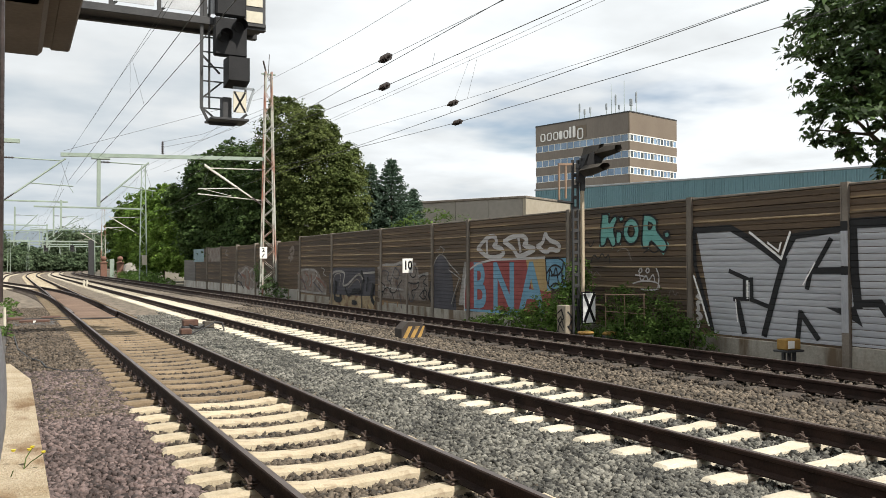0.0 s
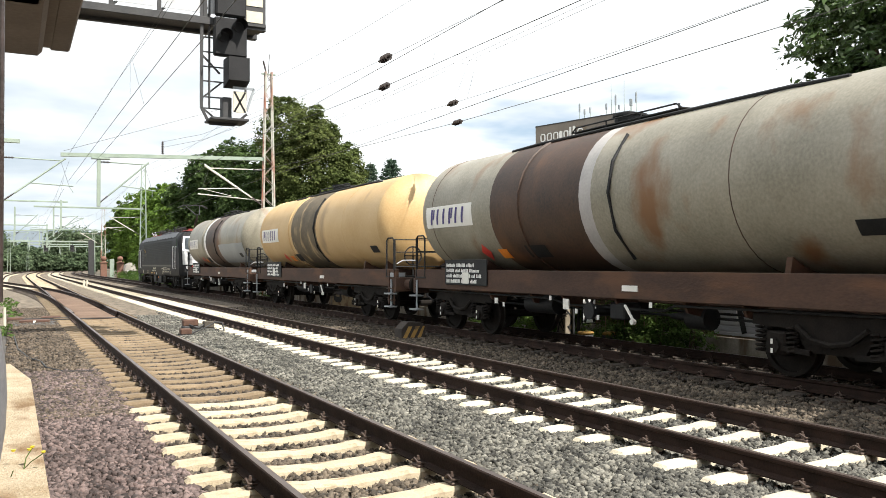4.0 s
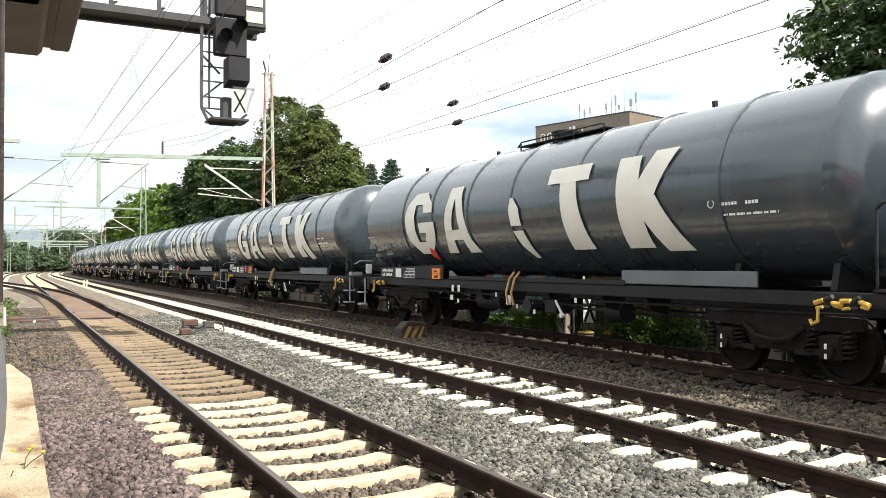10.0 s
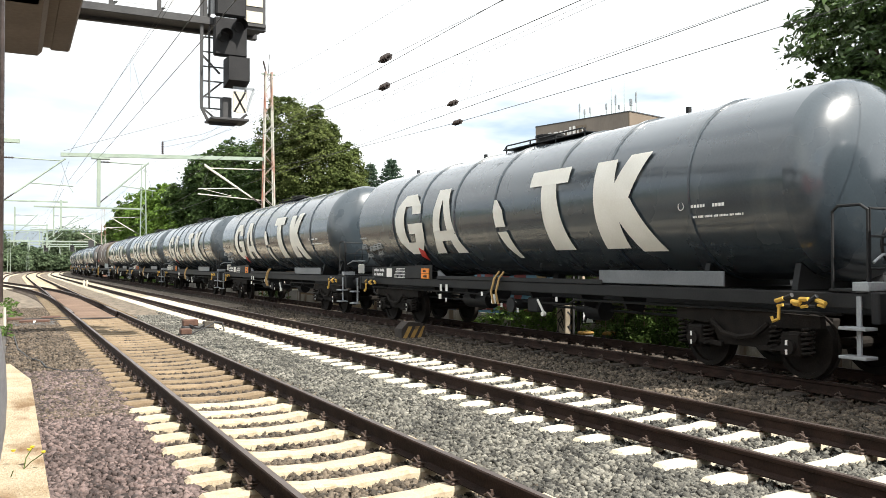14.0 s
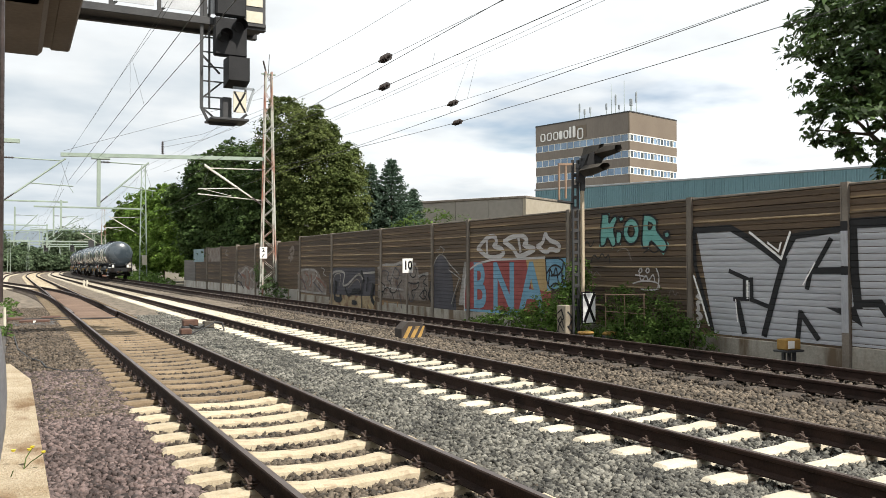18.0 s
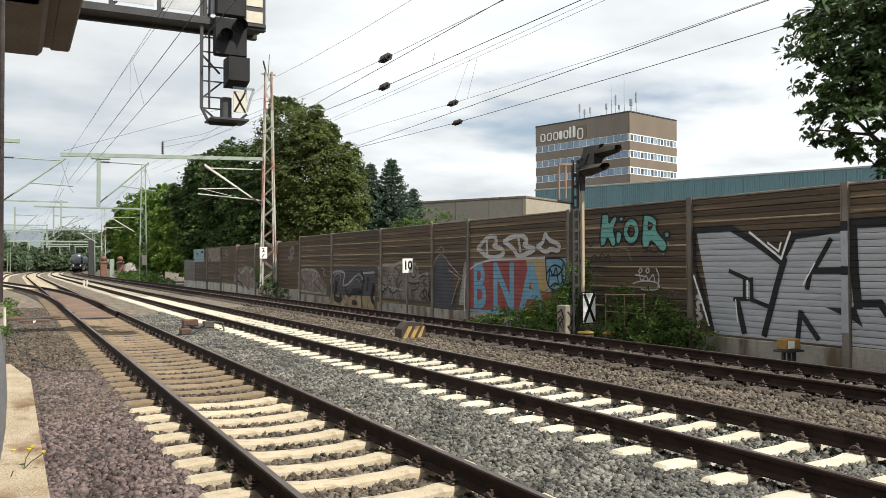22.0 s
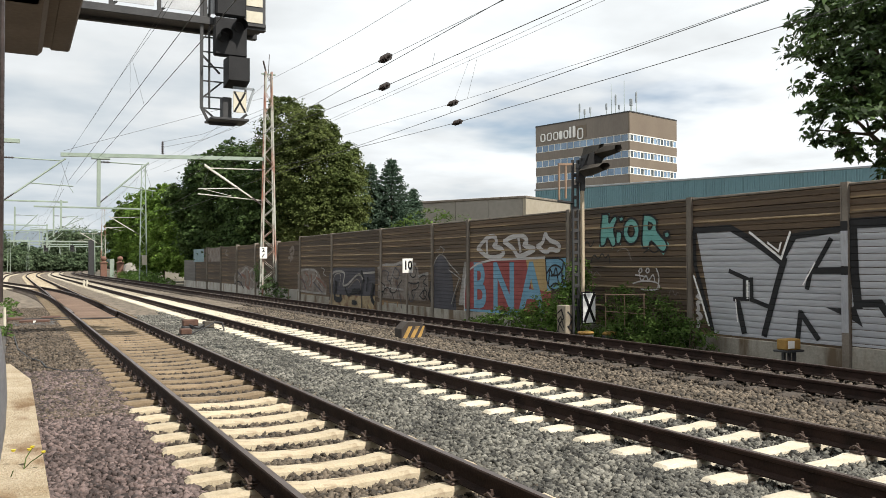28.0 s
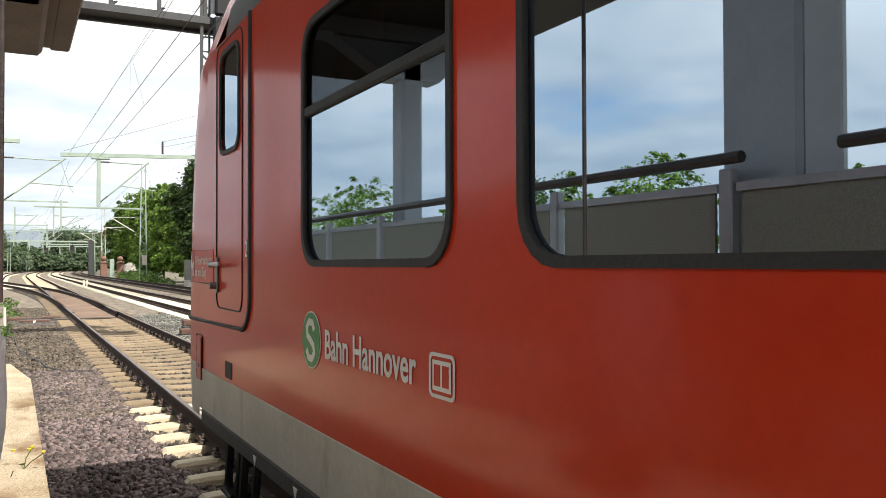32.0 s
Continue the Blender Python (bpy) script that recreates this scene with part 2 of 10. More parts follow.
M = dict(
    ground=material("soil", (0.10, 0.085, 0.06), (0.16, 0.14, 0.10), 0.95, scale=0.4, fine=9, bump=0.4),
    grass=material("grass", (0.05, 0.10, 0.02), (0.10, 0.16, 0.04), 0.8, scale=1, fine=20, island=0.35, leafy=0.3, spec=0.15),
    # bed colour darkened for the shade in gaps between loose stones
    bed=material("ballast_bed", (0.04, 0.036, 0.033), (0.09, 0.08, 0.072), 0.95, scale=1.2, fine=22, bump=1.0),
    stone_red=material("ballast_reddish", (0.068, 0.049, 0.045), (0.148, 0.110, 0.101), 0.9, scale=2, fine=60, island=0.75),
    stone_grey=material("ballast_grey", (0.040, 0.039, 0.033), (0.172, 0.164, 0.138), 0.85, scale=2, fine=60, island=0.85),
    stone_brown=material("ballast_brown", (0.060, 0.047, 0.033), (0.132, 0.106, 0.078), 0.9, scale=2, fine=60, island=0.75),
    rail_side=material("rail_rust", (0.018, 0.012, 0.010), (0.043, 0.026, 0.020), 0.85, scale=4, fine=60, bump=0.3, spec=0.15),
    rail_top=material("rail_head_worn", (0.075, 0.055, 0.048), (0.16, 0.13, 0.115), 0.42, metal=0.6, scale=8, fine=90, bump=0.05, stretch=(1, 0.05, 1)),
    sleeper_new=material("sleeper_concrete", (0.38, 0.31, 0.205), (0.55, 0.475, 0.345), 0.85, scale=3, fine=50, bump=0.4, rnd=0.10, stain=((0.24, 0.17, 0.10), 5.0, (1, 2.2, 1), 0.57)),
    sleeper_white=material("sleeper_pale_concrete", (0.43, 0.375, 0.280), (0.56, 0.505, 0.395), 0.85, scale=4, fine=50, bump=0.4, rnd=0.10, stain=((0.30, 0.245, 0.175), 6.0, (1, 1.6, 1), 0.64)),
    sleeper_brown=material("sleeper_dusty_concrete", (0.128, 0.091, 0.055), (0.235, 0.176, 0.110), 0.9, scale=3, fine=50, bump=0.3, rnd=0.15),
    sleeper_dark=material("sleeper_weathered", (0.032, 0.025, 0.019), (0.068, 0.053, 0.041), 0.9, scale=3, fine=50, bump=0.4, rnd=0.2),
    clip=material("clip_steel", (0.045, 0.03, 0.024), (0.09, 0.06, 0.045), 0.7, scale=20, fine=90),
    concrete=material("concrete", (0.29, 0.27, 0.235), (0.45, 0.43, 0.38), 0.9, scale=1.5, fine=30, bump=0.3, stain=((0.17, 0.12, 0.075), 2.2, (1, 1, 0.22), 0.54)),
    concrete_warm=material("concrete_warm", (0.33, 0.25, 0.15), (0.56, 0.48, 0.355), 0.9, scale=2.4, fine=70, bump=1.0, stain=((0.20, 0.12, 0.055), 3.5, (1, 0.5, 1), 0.54)),
    slat=material("wall_slat_brown", (0.046, 0.029, 0.0165), (0.118, 0.078, 0.044), 0.75, scale=1.3, fine=26, bump=0.35, rnd=0.34, stretch=(1, 0.16, 6), stain=((0.27, 0.19, 0.095), 1.5, (1, 0.16, 10), 0.575)),
    slat_grey=material("wall_slat_grey", (0.10, 0.09, 0.08), (0.16, 0.145, 0.13), 0.75, scale=1.2, fine=18, bump=0.2, rnd=0.1, stretch=(1, 0.35, 4)),
    post=material("wall_post", (0.125, 0.105, 0.082), (0.215, 0.185, 0.15), 0.8, scale=2, fine=30, rnd=0.12, stain=((0.10, 0.075, 0.05), 2, (1, 1, 0.3), 0.57)),
    galv=material("galvanised_green_steel", (0.22, 0.275, 0.225), (0.31, 0.365, 0.305), 0.55, metal=0.3, scale=2, fine=30, rnd=0.08),
    mast_rust=material("mast_rusty_paint", (0.33, 0.34, 0.29), (0.42, 0.41, 0.36), 0.75, scale=1.2, fine=25, stain=((0.26, 0.11, 0.07), 0.8, (1, 1, 0.5), 0.46)),
    steel_dark=material("steel_dark", (0.028, 0.028, 0.03), (0.05, 0.05, 0.05), 0.6, metal=0.2, scale=3, fine=40),
    black=material("signal_black", (0.009, 0.009, 0.010), (0.018, 0.018, 0.019), 0.6, scale=3, fine=40, spec=0.25),
    rubber=material("rubber_black", (0.014, 0.014, 0.015), (0.025, 0.025, 0.026), 0.65, scale=5, fine=60),
    white=material("white_paint", (0.74, 0.72, 0.66), (0.82, 0.80, 0.75), 0.55, scale=3, fine=40, bump=0.05),
    wire=material("copper_wire_dark", (0.05, 0.05, 0.045), (0.09, 0.09, 0.08), 0.6, metal=0.3, scale=10),
    insul=material("insulator_brown", (0.024, 0.018, 0.016), (0.045, 0.032, 0.028), 0.4, scale=10),
    yellow=material("yellow_paint", (0.62, 0.36, 0.05), (0.72, 0.46, 0.09), 0.65, scale=6, fine=50),
    orange=material("orange_plate", (0.80, 0.22, 0.02), (0.88, 0.30, 0.04), 0.5, scale=6, fine=50, bump=0.05),
    red_mark=material("red_label", (0.60, 0.04, 0.03), (0.70, 0.07, 0.05), 0.5, scale=6, fine=50, bump=0.05),
    brick=material("brick_red", (0.125, 0.062, 0.042), (0.19, 0.10, 0.07), 0.85, scale=3, fine=30, bump=0.3),
    bark=material("bark", (0.07, 0.05, 0.035), (0.13, 0.10, 0.07), 0.95, scale=3, fine=25, bump=0.6, stretch=(1, 1, 0.3)),
    leaf=material("leaf_green", (0.045, 0.085, 0.018), (0.10, 0.15, 0.035), 0.8, scale=0.5, fine=6, bump=0.0, island=0.45, leafy=0.3, spec=0.15),
    leaf_olive=material("leaf_olive", (0.058, 0.082, 0.022), (0.130, 0.155, 0.050), 0.8, scale=0.4, fine=6, bump=0.0, island=0.35, leafy=0.3, spec=0.15),
    leaf_dark=material("leaf_dark", (0.032, 0.060, 0.018), (0.078, 0.120, 0.038), 0.8, scale=0.4, fine=6, bump=0.0, island=0.4, leafy=0.2, spec=0.15),
    # paler leaf green: distance haze mixed into the colour
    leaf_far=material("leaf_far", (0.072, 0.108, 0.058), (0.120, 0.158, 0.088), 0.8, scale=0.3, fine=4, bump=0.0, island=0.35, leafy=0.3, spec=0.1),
    leaf_bright=material("leaf_bright", (0.07, 0.13, 0.025), (0.13, 0.20, 0.045), 0.8, scale=0.5, fine=6, bump=0.0, island=0.4, leafy=0.35, spec=0.15),
    needle=material("needles", (0.042, 0.072, 0.048), (0.085, 0.125, 0.085), 0.8, scale=0.6, fine=6, bump=0.0, island=0.4, leafy=0.1, spec=0.15),
    facade=material("facade_brown", (0.16, 0.135, 0.115), (0.215, 0.185, 0.155), 0.85, scale=0.15, fine=3, bump=0.1, stretch=(1, 1, 0.3)),
    facade_warm=material("facade_warm", (0.135, 0.105, 0.078), (0.175, 0.14, 0.105), 0.85, scale=0.15, fine=3, bump=0.1),
    hall_blue=material("hall_cladding", (0.10, 0.19, 0.22), (0.14, 0.25, 0.28), 0.6, metal=0.1, scale=0.2, fine=2, bump=0.05, rnd=0.06),
    hall_conc=material("hall_concrete", (0.20, 0.185, 0.16), (0.27, 0.25, 0.22), 0.9, scale=0.12, fine=2, bump=0.1),
    # blue base colour paints in the sky that the panes reflect
    pane=material("window_pane_sky", (0.10, 0.17, 0.27), (0.18, 0.27, 0.38), 0.12, metal=0.0, scale=0.3, fine=3, bump=0.0, rnd=0.35, spec=1.0),
    tank=material("tank_grey_blue", (0.030, 0.041, 0.051), (0.046, 0.060, 0.071), 0.22, scale=0.9, fine=30, bump=0.02, coat=0.9, spec=0.5, rough2=0.32, stain=((0.078, 0.090, 0.090), 0.8, (1, 1, 0.3), 0.60)),
    cream=material("cream_paint", (0.72, 0.69, 0.61), (0.80, 0.775, 0.70), 0.55, scale=2, fine=30, bump=0.03),
    frame=material("wagon_frame", (0.009, 0.0095, 0.0105), (0.020, 0.0205, 0.021), 0.6, spec=0.3, scale=2, fine=30, rnd=0.1),
    bogie=material("bogie_dirty", (0.008, 0.007, 0.006), (0.020, 0.016, 0.013), 0.85, scale=5, fine=40, bump=0.3, spec=0.2),
    loco=material("loco_black", (0.007, 0.0072, 0.0078), (0.012, 0.0122, 0.0128), 0.5, scale=1.2, fine=30, bump=0.02, spec=0.2, rough2=0.6),
    loco_grey=material("loco_roof_grey", (0.036, 0.040, 0.047), (0.055, 0.060, 0.068), 0.5, scale=1.2, fine=30, bump=0.05),
    silver=material("silver_paint", (0.60, 0.60, 0.60), (0.70, 0.70, 0.70), 0.35, metal=0.3, scale=2, fine=30, bump=0.02),
    tank_grey=material("tank_old_grey", (0.18, 0.165, 0.12), (0.33, 0.30, 0.235), 0.5, scale=0.8, fine=20, bump=0.08, coat=0.15, stain=((0.19, 0.095, 0.04), 0.9, (1, 1, 0.5), 0.545)),
    tank_tan=material("tank_tan", (0.47, 0.30, 0.125), (0.57, 0.40, 0.20), 0.55, scale=0.8, fine=20, bump=0.08, stain=((0.30, 0.20, 0.10), 1.0, (1, 1, 0.35), 0.60)),
    tank_brown=material("tank_rust_brown", (0.026, 0.014, 0.009), (0.085, 0.042, 0.022), 0.55, scale=0.9, fine=20, bump=0.1, stain=((0.13, 0.058, 0.024), 0.9, (1, 1, 0.35), 0.56)),
    tank_taupe=material("tank_taupe_rust", (0.105, 0.085, 0.074), (0.16, 0.135, 0.12), 0.6, scale=0.8, fine=20, bump=0.08, stain=((0.085, 0.045, 0.032), 1.2, (1, 1, 0.3), 0.55)),
    patch_grey=material("patch_grey", (0.21, 0.235, 0.25), (0.29, 0.315, 0.33), 0.45, scale=1, fine=20, bump=0.03),
    rust_frame=material("frame_rust", (0.040, 0.020, 0.013), (0.085, 0.043, 0.026), 0.8, scale=2, fine=30, bump=0.2, stretch=(1, 0.4, 1), stain=((0.11, 0.052, 0.026), 1.2, (1, 0.5, 2), 0.56)),
    emu_red=material("train_red", (0.50, 0.026, 0.004), (0.57, 0.038, 0.006), 0.42, scale=0.8, fine=20, bump=0.012, coat=0.55, spec=0.15, rough2=0.5, stretch=(1, 1, 0.35)),
    emu_grey=material("train_sill_grey", (0.40, 0.385, 0.33), (0.52, 0.50, 0.44), 0.6, scale=3, fine=30, bump=0.05, stain=((0.25, 0.21, 0.16), 3, (1, 1, 0.4), 0.57)),
    emu_inside=material("train_lining", (0.20, 0.21, 0.22), (0.27, 0.28, 0.29), 0.6, scale=2, fine=20),
    green=material("sign_green", (0.03, 0.22, 0.05), (0.04, 0.27, 0.07), 0.4, scale=3, fine=30, bump=0.02),
    text_white=material("lettering_white", (0.72, 0.71, 0.68), (0.80, 0.79, 0.76), 0.5, scale=3, fine=30, bump=0.0),
    teal=material("spray_teal", (0.10, 0.30, 0.27), (0.16, 0.38, 0.34), 0.7, scale=3, fine=30),
    sprayred=material("spray_red", (0.20, 0.035, 0.033), (0.28, 0.062, 0.05), 0.7, scale=2, fine=30),
    sprayblue=material("spray_blue", (0.09, 0.22, 0.31), (0.16, 0.30, 0.40), 0.7, scale=2, fine=30),
    spraysilver=ribbed("spray_silver", (0.29, 0.295, 0.31), (0.43, 0.435, 0.45), 0.5),
    sprayblack=material("spray_black", (0.009, 0.009, 0.010), (0.016, 0.016, 0.016), 0.85, scale=2, fine=20),
    spraypale=material("spray_pale", (0.36, 0.34, 0.33), (0.46, 0.44, 0.42), 0.7, scale=2, fine=20),
    sprayochre=material("spray_ochre", (0.30, 0.21, 0.09), (0.40, 0.28, 0.12), 0.7, scale=2, fine=20),
    canopy=material("canopy_brown", (0.13, 0.105, 0.085), (0.18, 0.15, 0.125), 0.8, scale=1.5, fine=20),
    # blue-grey of the hills is aerial haze put into their colour
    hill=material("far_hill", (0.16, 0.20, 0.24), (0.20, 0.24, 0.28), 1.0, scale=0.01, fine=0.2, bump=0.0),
    glass=glass_material("train_glass", (0.22, 0.24, 0.25), 0.75),
    hopper_glass=glass_material("hopper_glass", (0.30, 0.29, 0.29), 0.10),
    cabglass=material("cab_glass", (0.02, 0.03, 0.035), (0.04, 0.055, 0.06), 0.08, scale=1, fine=5, bump=0.0, spec=0.9),
    beige=material("beige_box", (0.50, 0.46, 0.36), (0.60, 0.56, 0.45), 0.6, scale=3, fine=30),
    guard_rust=material("guard_rust", (0.20, 0.13, 0.085), (0.30, 0.205, 0.14), 0.8, scale=3, fine=30),
    lattice_yellow=material("yellow_steel", (0.45, 0.28, 0.10), (0.55, 0.36, 0.15), 0.7, scale=3, fine=30),
)


# ---------------- mesh building ----------------
class Shape:
    """Collects faces of one part."""

    def __init__(self):
        self.v, self.f = [], []

    def add(self, vs, fs):
        n = len(self.v)
        self.v += [tuple(p) for p in vs]
        self.f += [[n + i for i in f] for f in fs]
        return self

    def box(self, x0, x1, y0, y1, z0, z1, c=0.0):
        if c <= 0:
            vs = [(x, y, z) for z in (z0, z1) for y in (y0, y1) for x in (x0, x1)]
            return self.add(vs, [(0, 2, 3, 1), (4, 5, 7, 6), (0, 1, 5, 4), (2, 6, 7, 3), (0, 4, 6, 2), (1, 3, 7, 5)])
        cx, cy, cz = (x0 + x1) / 2, (y0 + y1) / 2, (z0 + z1) / 2
        hx, hy, hz = abs(x1 - x0) / 2, abs(y1 - y0) / 2, abs(z1 - z0) / 2
        c = min(c, hx * 0.9, hy * 0.9, hz * 0.9)
        vs, idx = [], {}
        for sx in (-1, 1):
            for sy in (-1, 1):
                for sz in (-1, 1):
                    for a in range(3):
                        h = [hx - c, hy - c, hz - c]
                        h[a] += c
                        idx[sx, sy, sz, a] = len(vs)
                        vs.append((cx + sx * h[0], cy + sy * h[1], cz + sz * h[2]))
        fs = []
        S = (-1, 1)
        for s in S:
            fs.append([idx[s, a, b, 0] for a, b in ((-1, -1), (1, -1), (1, 1), (-1, 1))][::s])
            fs.append([idx[a, s, b, 1] for a, b in ((-1, -1), (-1, 1), (1, 1), (1, -1))][::s])
            fs.append([idx[a, b, s, 2] for a, b in ((-1, -1), (1, -1), (1, 1), (-1, 1))][::s])
            for t in S:
                fs.append([idx[s, t, -1, 0], idx[s, t, 1, 0], idx[s, t, 1, 1], idx[s, t, -1, 1]][::-s * t])
                fs.append([idx[s, -1, t, 0], idx[s, 1, t, 0], idx[s, 1, t, 2], idx[s, -1, t, 2]][::s * t])
                fs.append([idx[-1, s, t, 1], idx[1, s, t, 1], idx[1, s, t, 2], idx[-1, s, t, 2]][::-s * t])
                for u in S:
                    fs.append([idx[s, t, u, 0], idx[s, t, u, 1], idx[s, t, u, 2]][::s * t * u])
        return self.add(vs, fs)

    def tube(self, p, q, r, n=8, r2=None):
        p, q = Vector(p), Vector(q)
        d = (q - p).normalized()
        u = d.orthogonal().normalized()
        w = d.cross(u)
        r2 = r if r2 is None else r2
        vs = []
        for c, rr in ((p, r), (q, r2)):
            for i in range(n):
                a = 2 * math.pi * i / n
                vs.append(c + (u * math.cos(a) + w * math.sin(a)) * rr)
        fs = [(i, (i + 1) % n, n + (i + 1) % n, n + i) for i in range(n)]
        fs += [tuple(range(n))[::-1], tuple(range(n, 2 * n))]
        return self.add(vs, fs)

    def path(self, pts, r, n=6):
        """One round tube swept along the points."""
        P = [Vector(p) for p in pts]
        D = [(b - a).normalized() for a, b in zip(P, P[1:])]
        u = D[0].orthogonal().normalized()
        vs = []
        for i, p in enumerate(P):
            d = D[0] if i == 0 else (D[-1] if i == len(P) - 1 else (D[i - 1] + D[i]).normalized())
            k = 1.0 if i in (0, len(P) - 1) else 1.0 / max(0.6, d.dot(D[i]))
            u = (u - d * u.dot(d)).normalized()
            w = d.cross(u)
            vs += [p + (u * math.cos(2 * math.pi * j / n) + w * math.sin(2 * math.pi * j / n)) * r * k for j in range(n)]
        m = len(P)
        fs = [(k * n + i, k * n + (i + 1) % n, (k + 1) * n + (i + 1) % n, (k + 1) * n + i) for k in range(m - 1) for i in range(n)]
        fs += [tuple(range(n))[::-1], tuple(range((m - 1) * n, m * n))]
        return self.add(vs, fs)

    def bar(self, p, q, w, h):
        """A rectangular bar from p to q."""
        p, q = Vector(p), Vector(q)
        d = (q - p).normalized()
        up = Vector((0, 0, 1)) if abs(d.z) < 0.95 else Vector((0, 1, 0))
        s = d.cross(up).normalized() * (w / 2)
        t = s.cross(d).normalized() * (h / 2)
        vs = [c + a + b for c in (p, q) for a, b in ((-s, -t), (s, -t), (s, t), (-s, t))]
        return self.add(vs, [(3, 2, 1, 0), (4, 5, 6, 7), (0, 1, 5, 4), (1, 2, 6, 5), (2, 3, 7, 6), (3, 0, 4, 7)])

    def lathe(self, prof, cx=0.0, cz=0.0, n=32, cap=True):
        """Turned about an axis along y: prof holds (y, radius)."""
        vs = [(cx + r * math.cos(2 * math.pi * i / n), y, cz + r * math.sin(2 * math.pi * i / n)) for y, r in prof for i in range(n)]
        fs = [(k * n + i, (k + 1) * n + i, (k + 1) * n + (i + 1) % n, k * n + (i + 1) % n) for k in range(len(prof) - 1) for i in range(n)]
        if cap:
            fs += [tuple(range(n)), tuple(range((len(prof) - 1) * n, len(prof) * n))[::-1]]
        return self.add(vs, fs)

    def loft(self, sections, cap=True):
        n = len(sections[0])
        vs = [p for s in sections for p in s]
        fs = [(k * n + i, k * n + (i + 1) % n, (k + 1) * n + (i + 1) % n, (k + 1) * n + i) for k in range(len(sections) - 1) for i in range(n)]
        if cap:
            fs += [tuple(range(n))[::-1], tuple(range((len(sections) - 1) * n, len(sections) * n))]
        return self.add(vs, fs)

    def prism_x(self, poly, x0, x1):
        """A polygon in (y, z) drawn out along x."""
        n = len(poly)
        vs = [(x, y, z) for x in (x0, x1) for y, z in poly]
        fs = [(i, (i + 1) % n, n + (i + 1) % n, n + i) for i in range(n)]
        return self.add(vs, fs + [tuple(range(n))[::-1], tuple(range(n, 2 * n))])

    def prism_y(self, poly, y0, y1):
        n = len(poly)
        vs = [(x, y, z) for y in (y0, y1) for x, z in poly]
        fs = [(i, (i + 1) % n, n + (i + 1) % n, n + i) for i in range(n)]
        return self.add(vs, fs + [tuple(range(n))[::-1], tuple(range(n, 2 * n))])

    def prism_z(self, poly, z0, z1):
        n = len(poly)
        vs = [(x, y, z) for z in (z0, z1) for x, y in poly]
        fs = [(i, (i + 1) % n, n + (i + 1) % n, n + i) for i in range(n)]
        return self.add(vs, fs + [tuple(range(n))[::-1], tuple(range(n, 2 * n))])

    def mesh(self, name, mat, smooth=False):
        me = bpy.data.meshes.new(name)
        me.from_pydata(self.v, [], self.f)
        bm = bmesh.new()
        bm.from_mesh(me)
        bmesh.ops.recalc_face_normals(bm, faces=bm.faces)
        bm.to_mesh(me)
        bm.free()
        me.materials.append(mat)
        if smooth:
            me.shade_smooth()
            me.set_sharp_from_angle(angle=radians(35))
        return me


def part(name, shape, mat, parent=None, label="", smooth=False):
    """Links a shape (or a mesh) as one object under a thing or a part."""
    me = shape.mesh(name, mat, smooth) if isinstance(shape, Shape) else shape
    ob = new(name, me)
    if parent is not None:
        ob.parent = parent
    if label:
        tagged(ob, label)
    return ob


def thing(name, label, category, m=None, group="", kind=""):
    ob = new(name)
    ob.empty_display_size = 0.2
    if m is not None:
        ob.matrix_basis = m
    return tagged(ob, label, category, group, kind)


def solo(name, shape, mat, label, category, m=None, group="", kind="", smooth=False):
    ob = part(name, shape, mat, None, "", smooth)
    if m is not None:
        ob.matrix_basis = m
    return tagged(ob, label, category, group, kind)


def mesh_np(name, verts, faces, mat, smooth=False):
    """A mesh from numpy arrays; faces is (n, k)."""
    me = bpy.data.meshes.new(name)
    k = faces.shape[1]
    me.vertices.add(len(verts))
    me.vertices.foreach_set("co", verts.astype(np.float32).ravel())
    me.loops.add(faces.size)
    me.loops.foreach_set("vertex_index", faces.astype(np.int32).ravel())
    me.polygons.add(len(faces))
    me.polygons.foreach_set("loop_start", np.arange(0, faces.size, k, dtype=np.int32))
    me.polygons.foreach_set("loop_total", np.full(len(faces), k, dtype=np.int32))
    me.materials.append(mat)
    me.update(calc_edges=True)
    if smooth:
        me.shade_smooth()
    return me


def text_mesh(name, body, size, mat, depth=0.0, bold=0.0):
    """Lettering in the built-in font; lies in the xy plane, centred."""
    cu = bpy.data.curves.new(name, "FONT")
    cu.body, cu.size, cu.extrude, cu.offset = body, size, depth, bold
    cu.align_x, cu.align_y = "CENTER", "CENTER"
    cu.resolution_u = 3
    ob = bpy.data.objects.new(name, cu)
    me = bpy.data.meshes.new_from_object(ob)
    bpy.data.objects.remove(ob)
    bpy.data.curves.remove(cu)
    me.materials.clear()
    me.materials.append(mat)
    return me


def outline(pts, holes=(), thick=0.01, mat=None, name="plate"):
    """A flat plate with holes, in the xy plane, drawn out along z."""
    cu = bpy.data.curves.new(name, "CURVE")
    cu.dimensions, cu.fill_mode, cu.extrude = "2D", "BOTH", thick / 2
    for ring in (pts, *holes):
        sp = cu.splines.new("POLY")
        sp.points.add(len(ring) - 1)
        for p, (x, y) in zip(sp.points, ring):
            p.co = (x, y, 0, 1)
        sp.use_cyclic_u = True
    ob = bpy.data.objects.new(name, cu)
    me = bpy.data.meshes.new_from_object(ob)
    bpy.data.objects.remove(ob)
    bpy.data.curves.remove(cu)
    me.materials.clear()
    me.materials.append(mat)
    bm = bmesh.new()
    bm.from_mesh(me)
    bmesh.ops.remove_doubles(bm, verts=bm.verts, dist=0.0001)
    bm.to_mesh(me)
    bm.free()
    return me


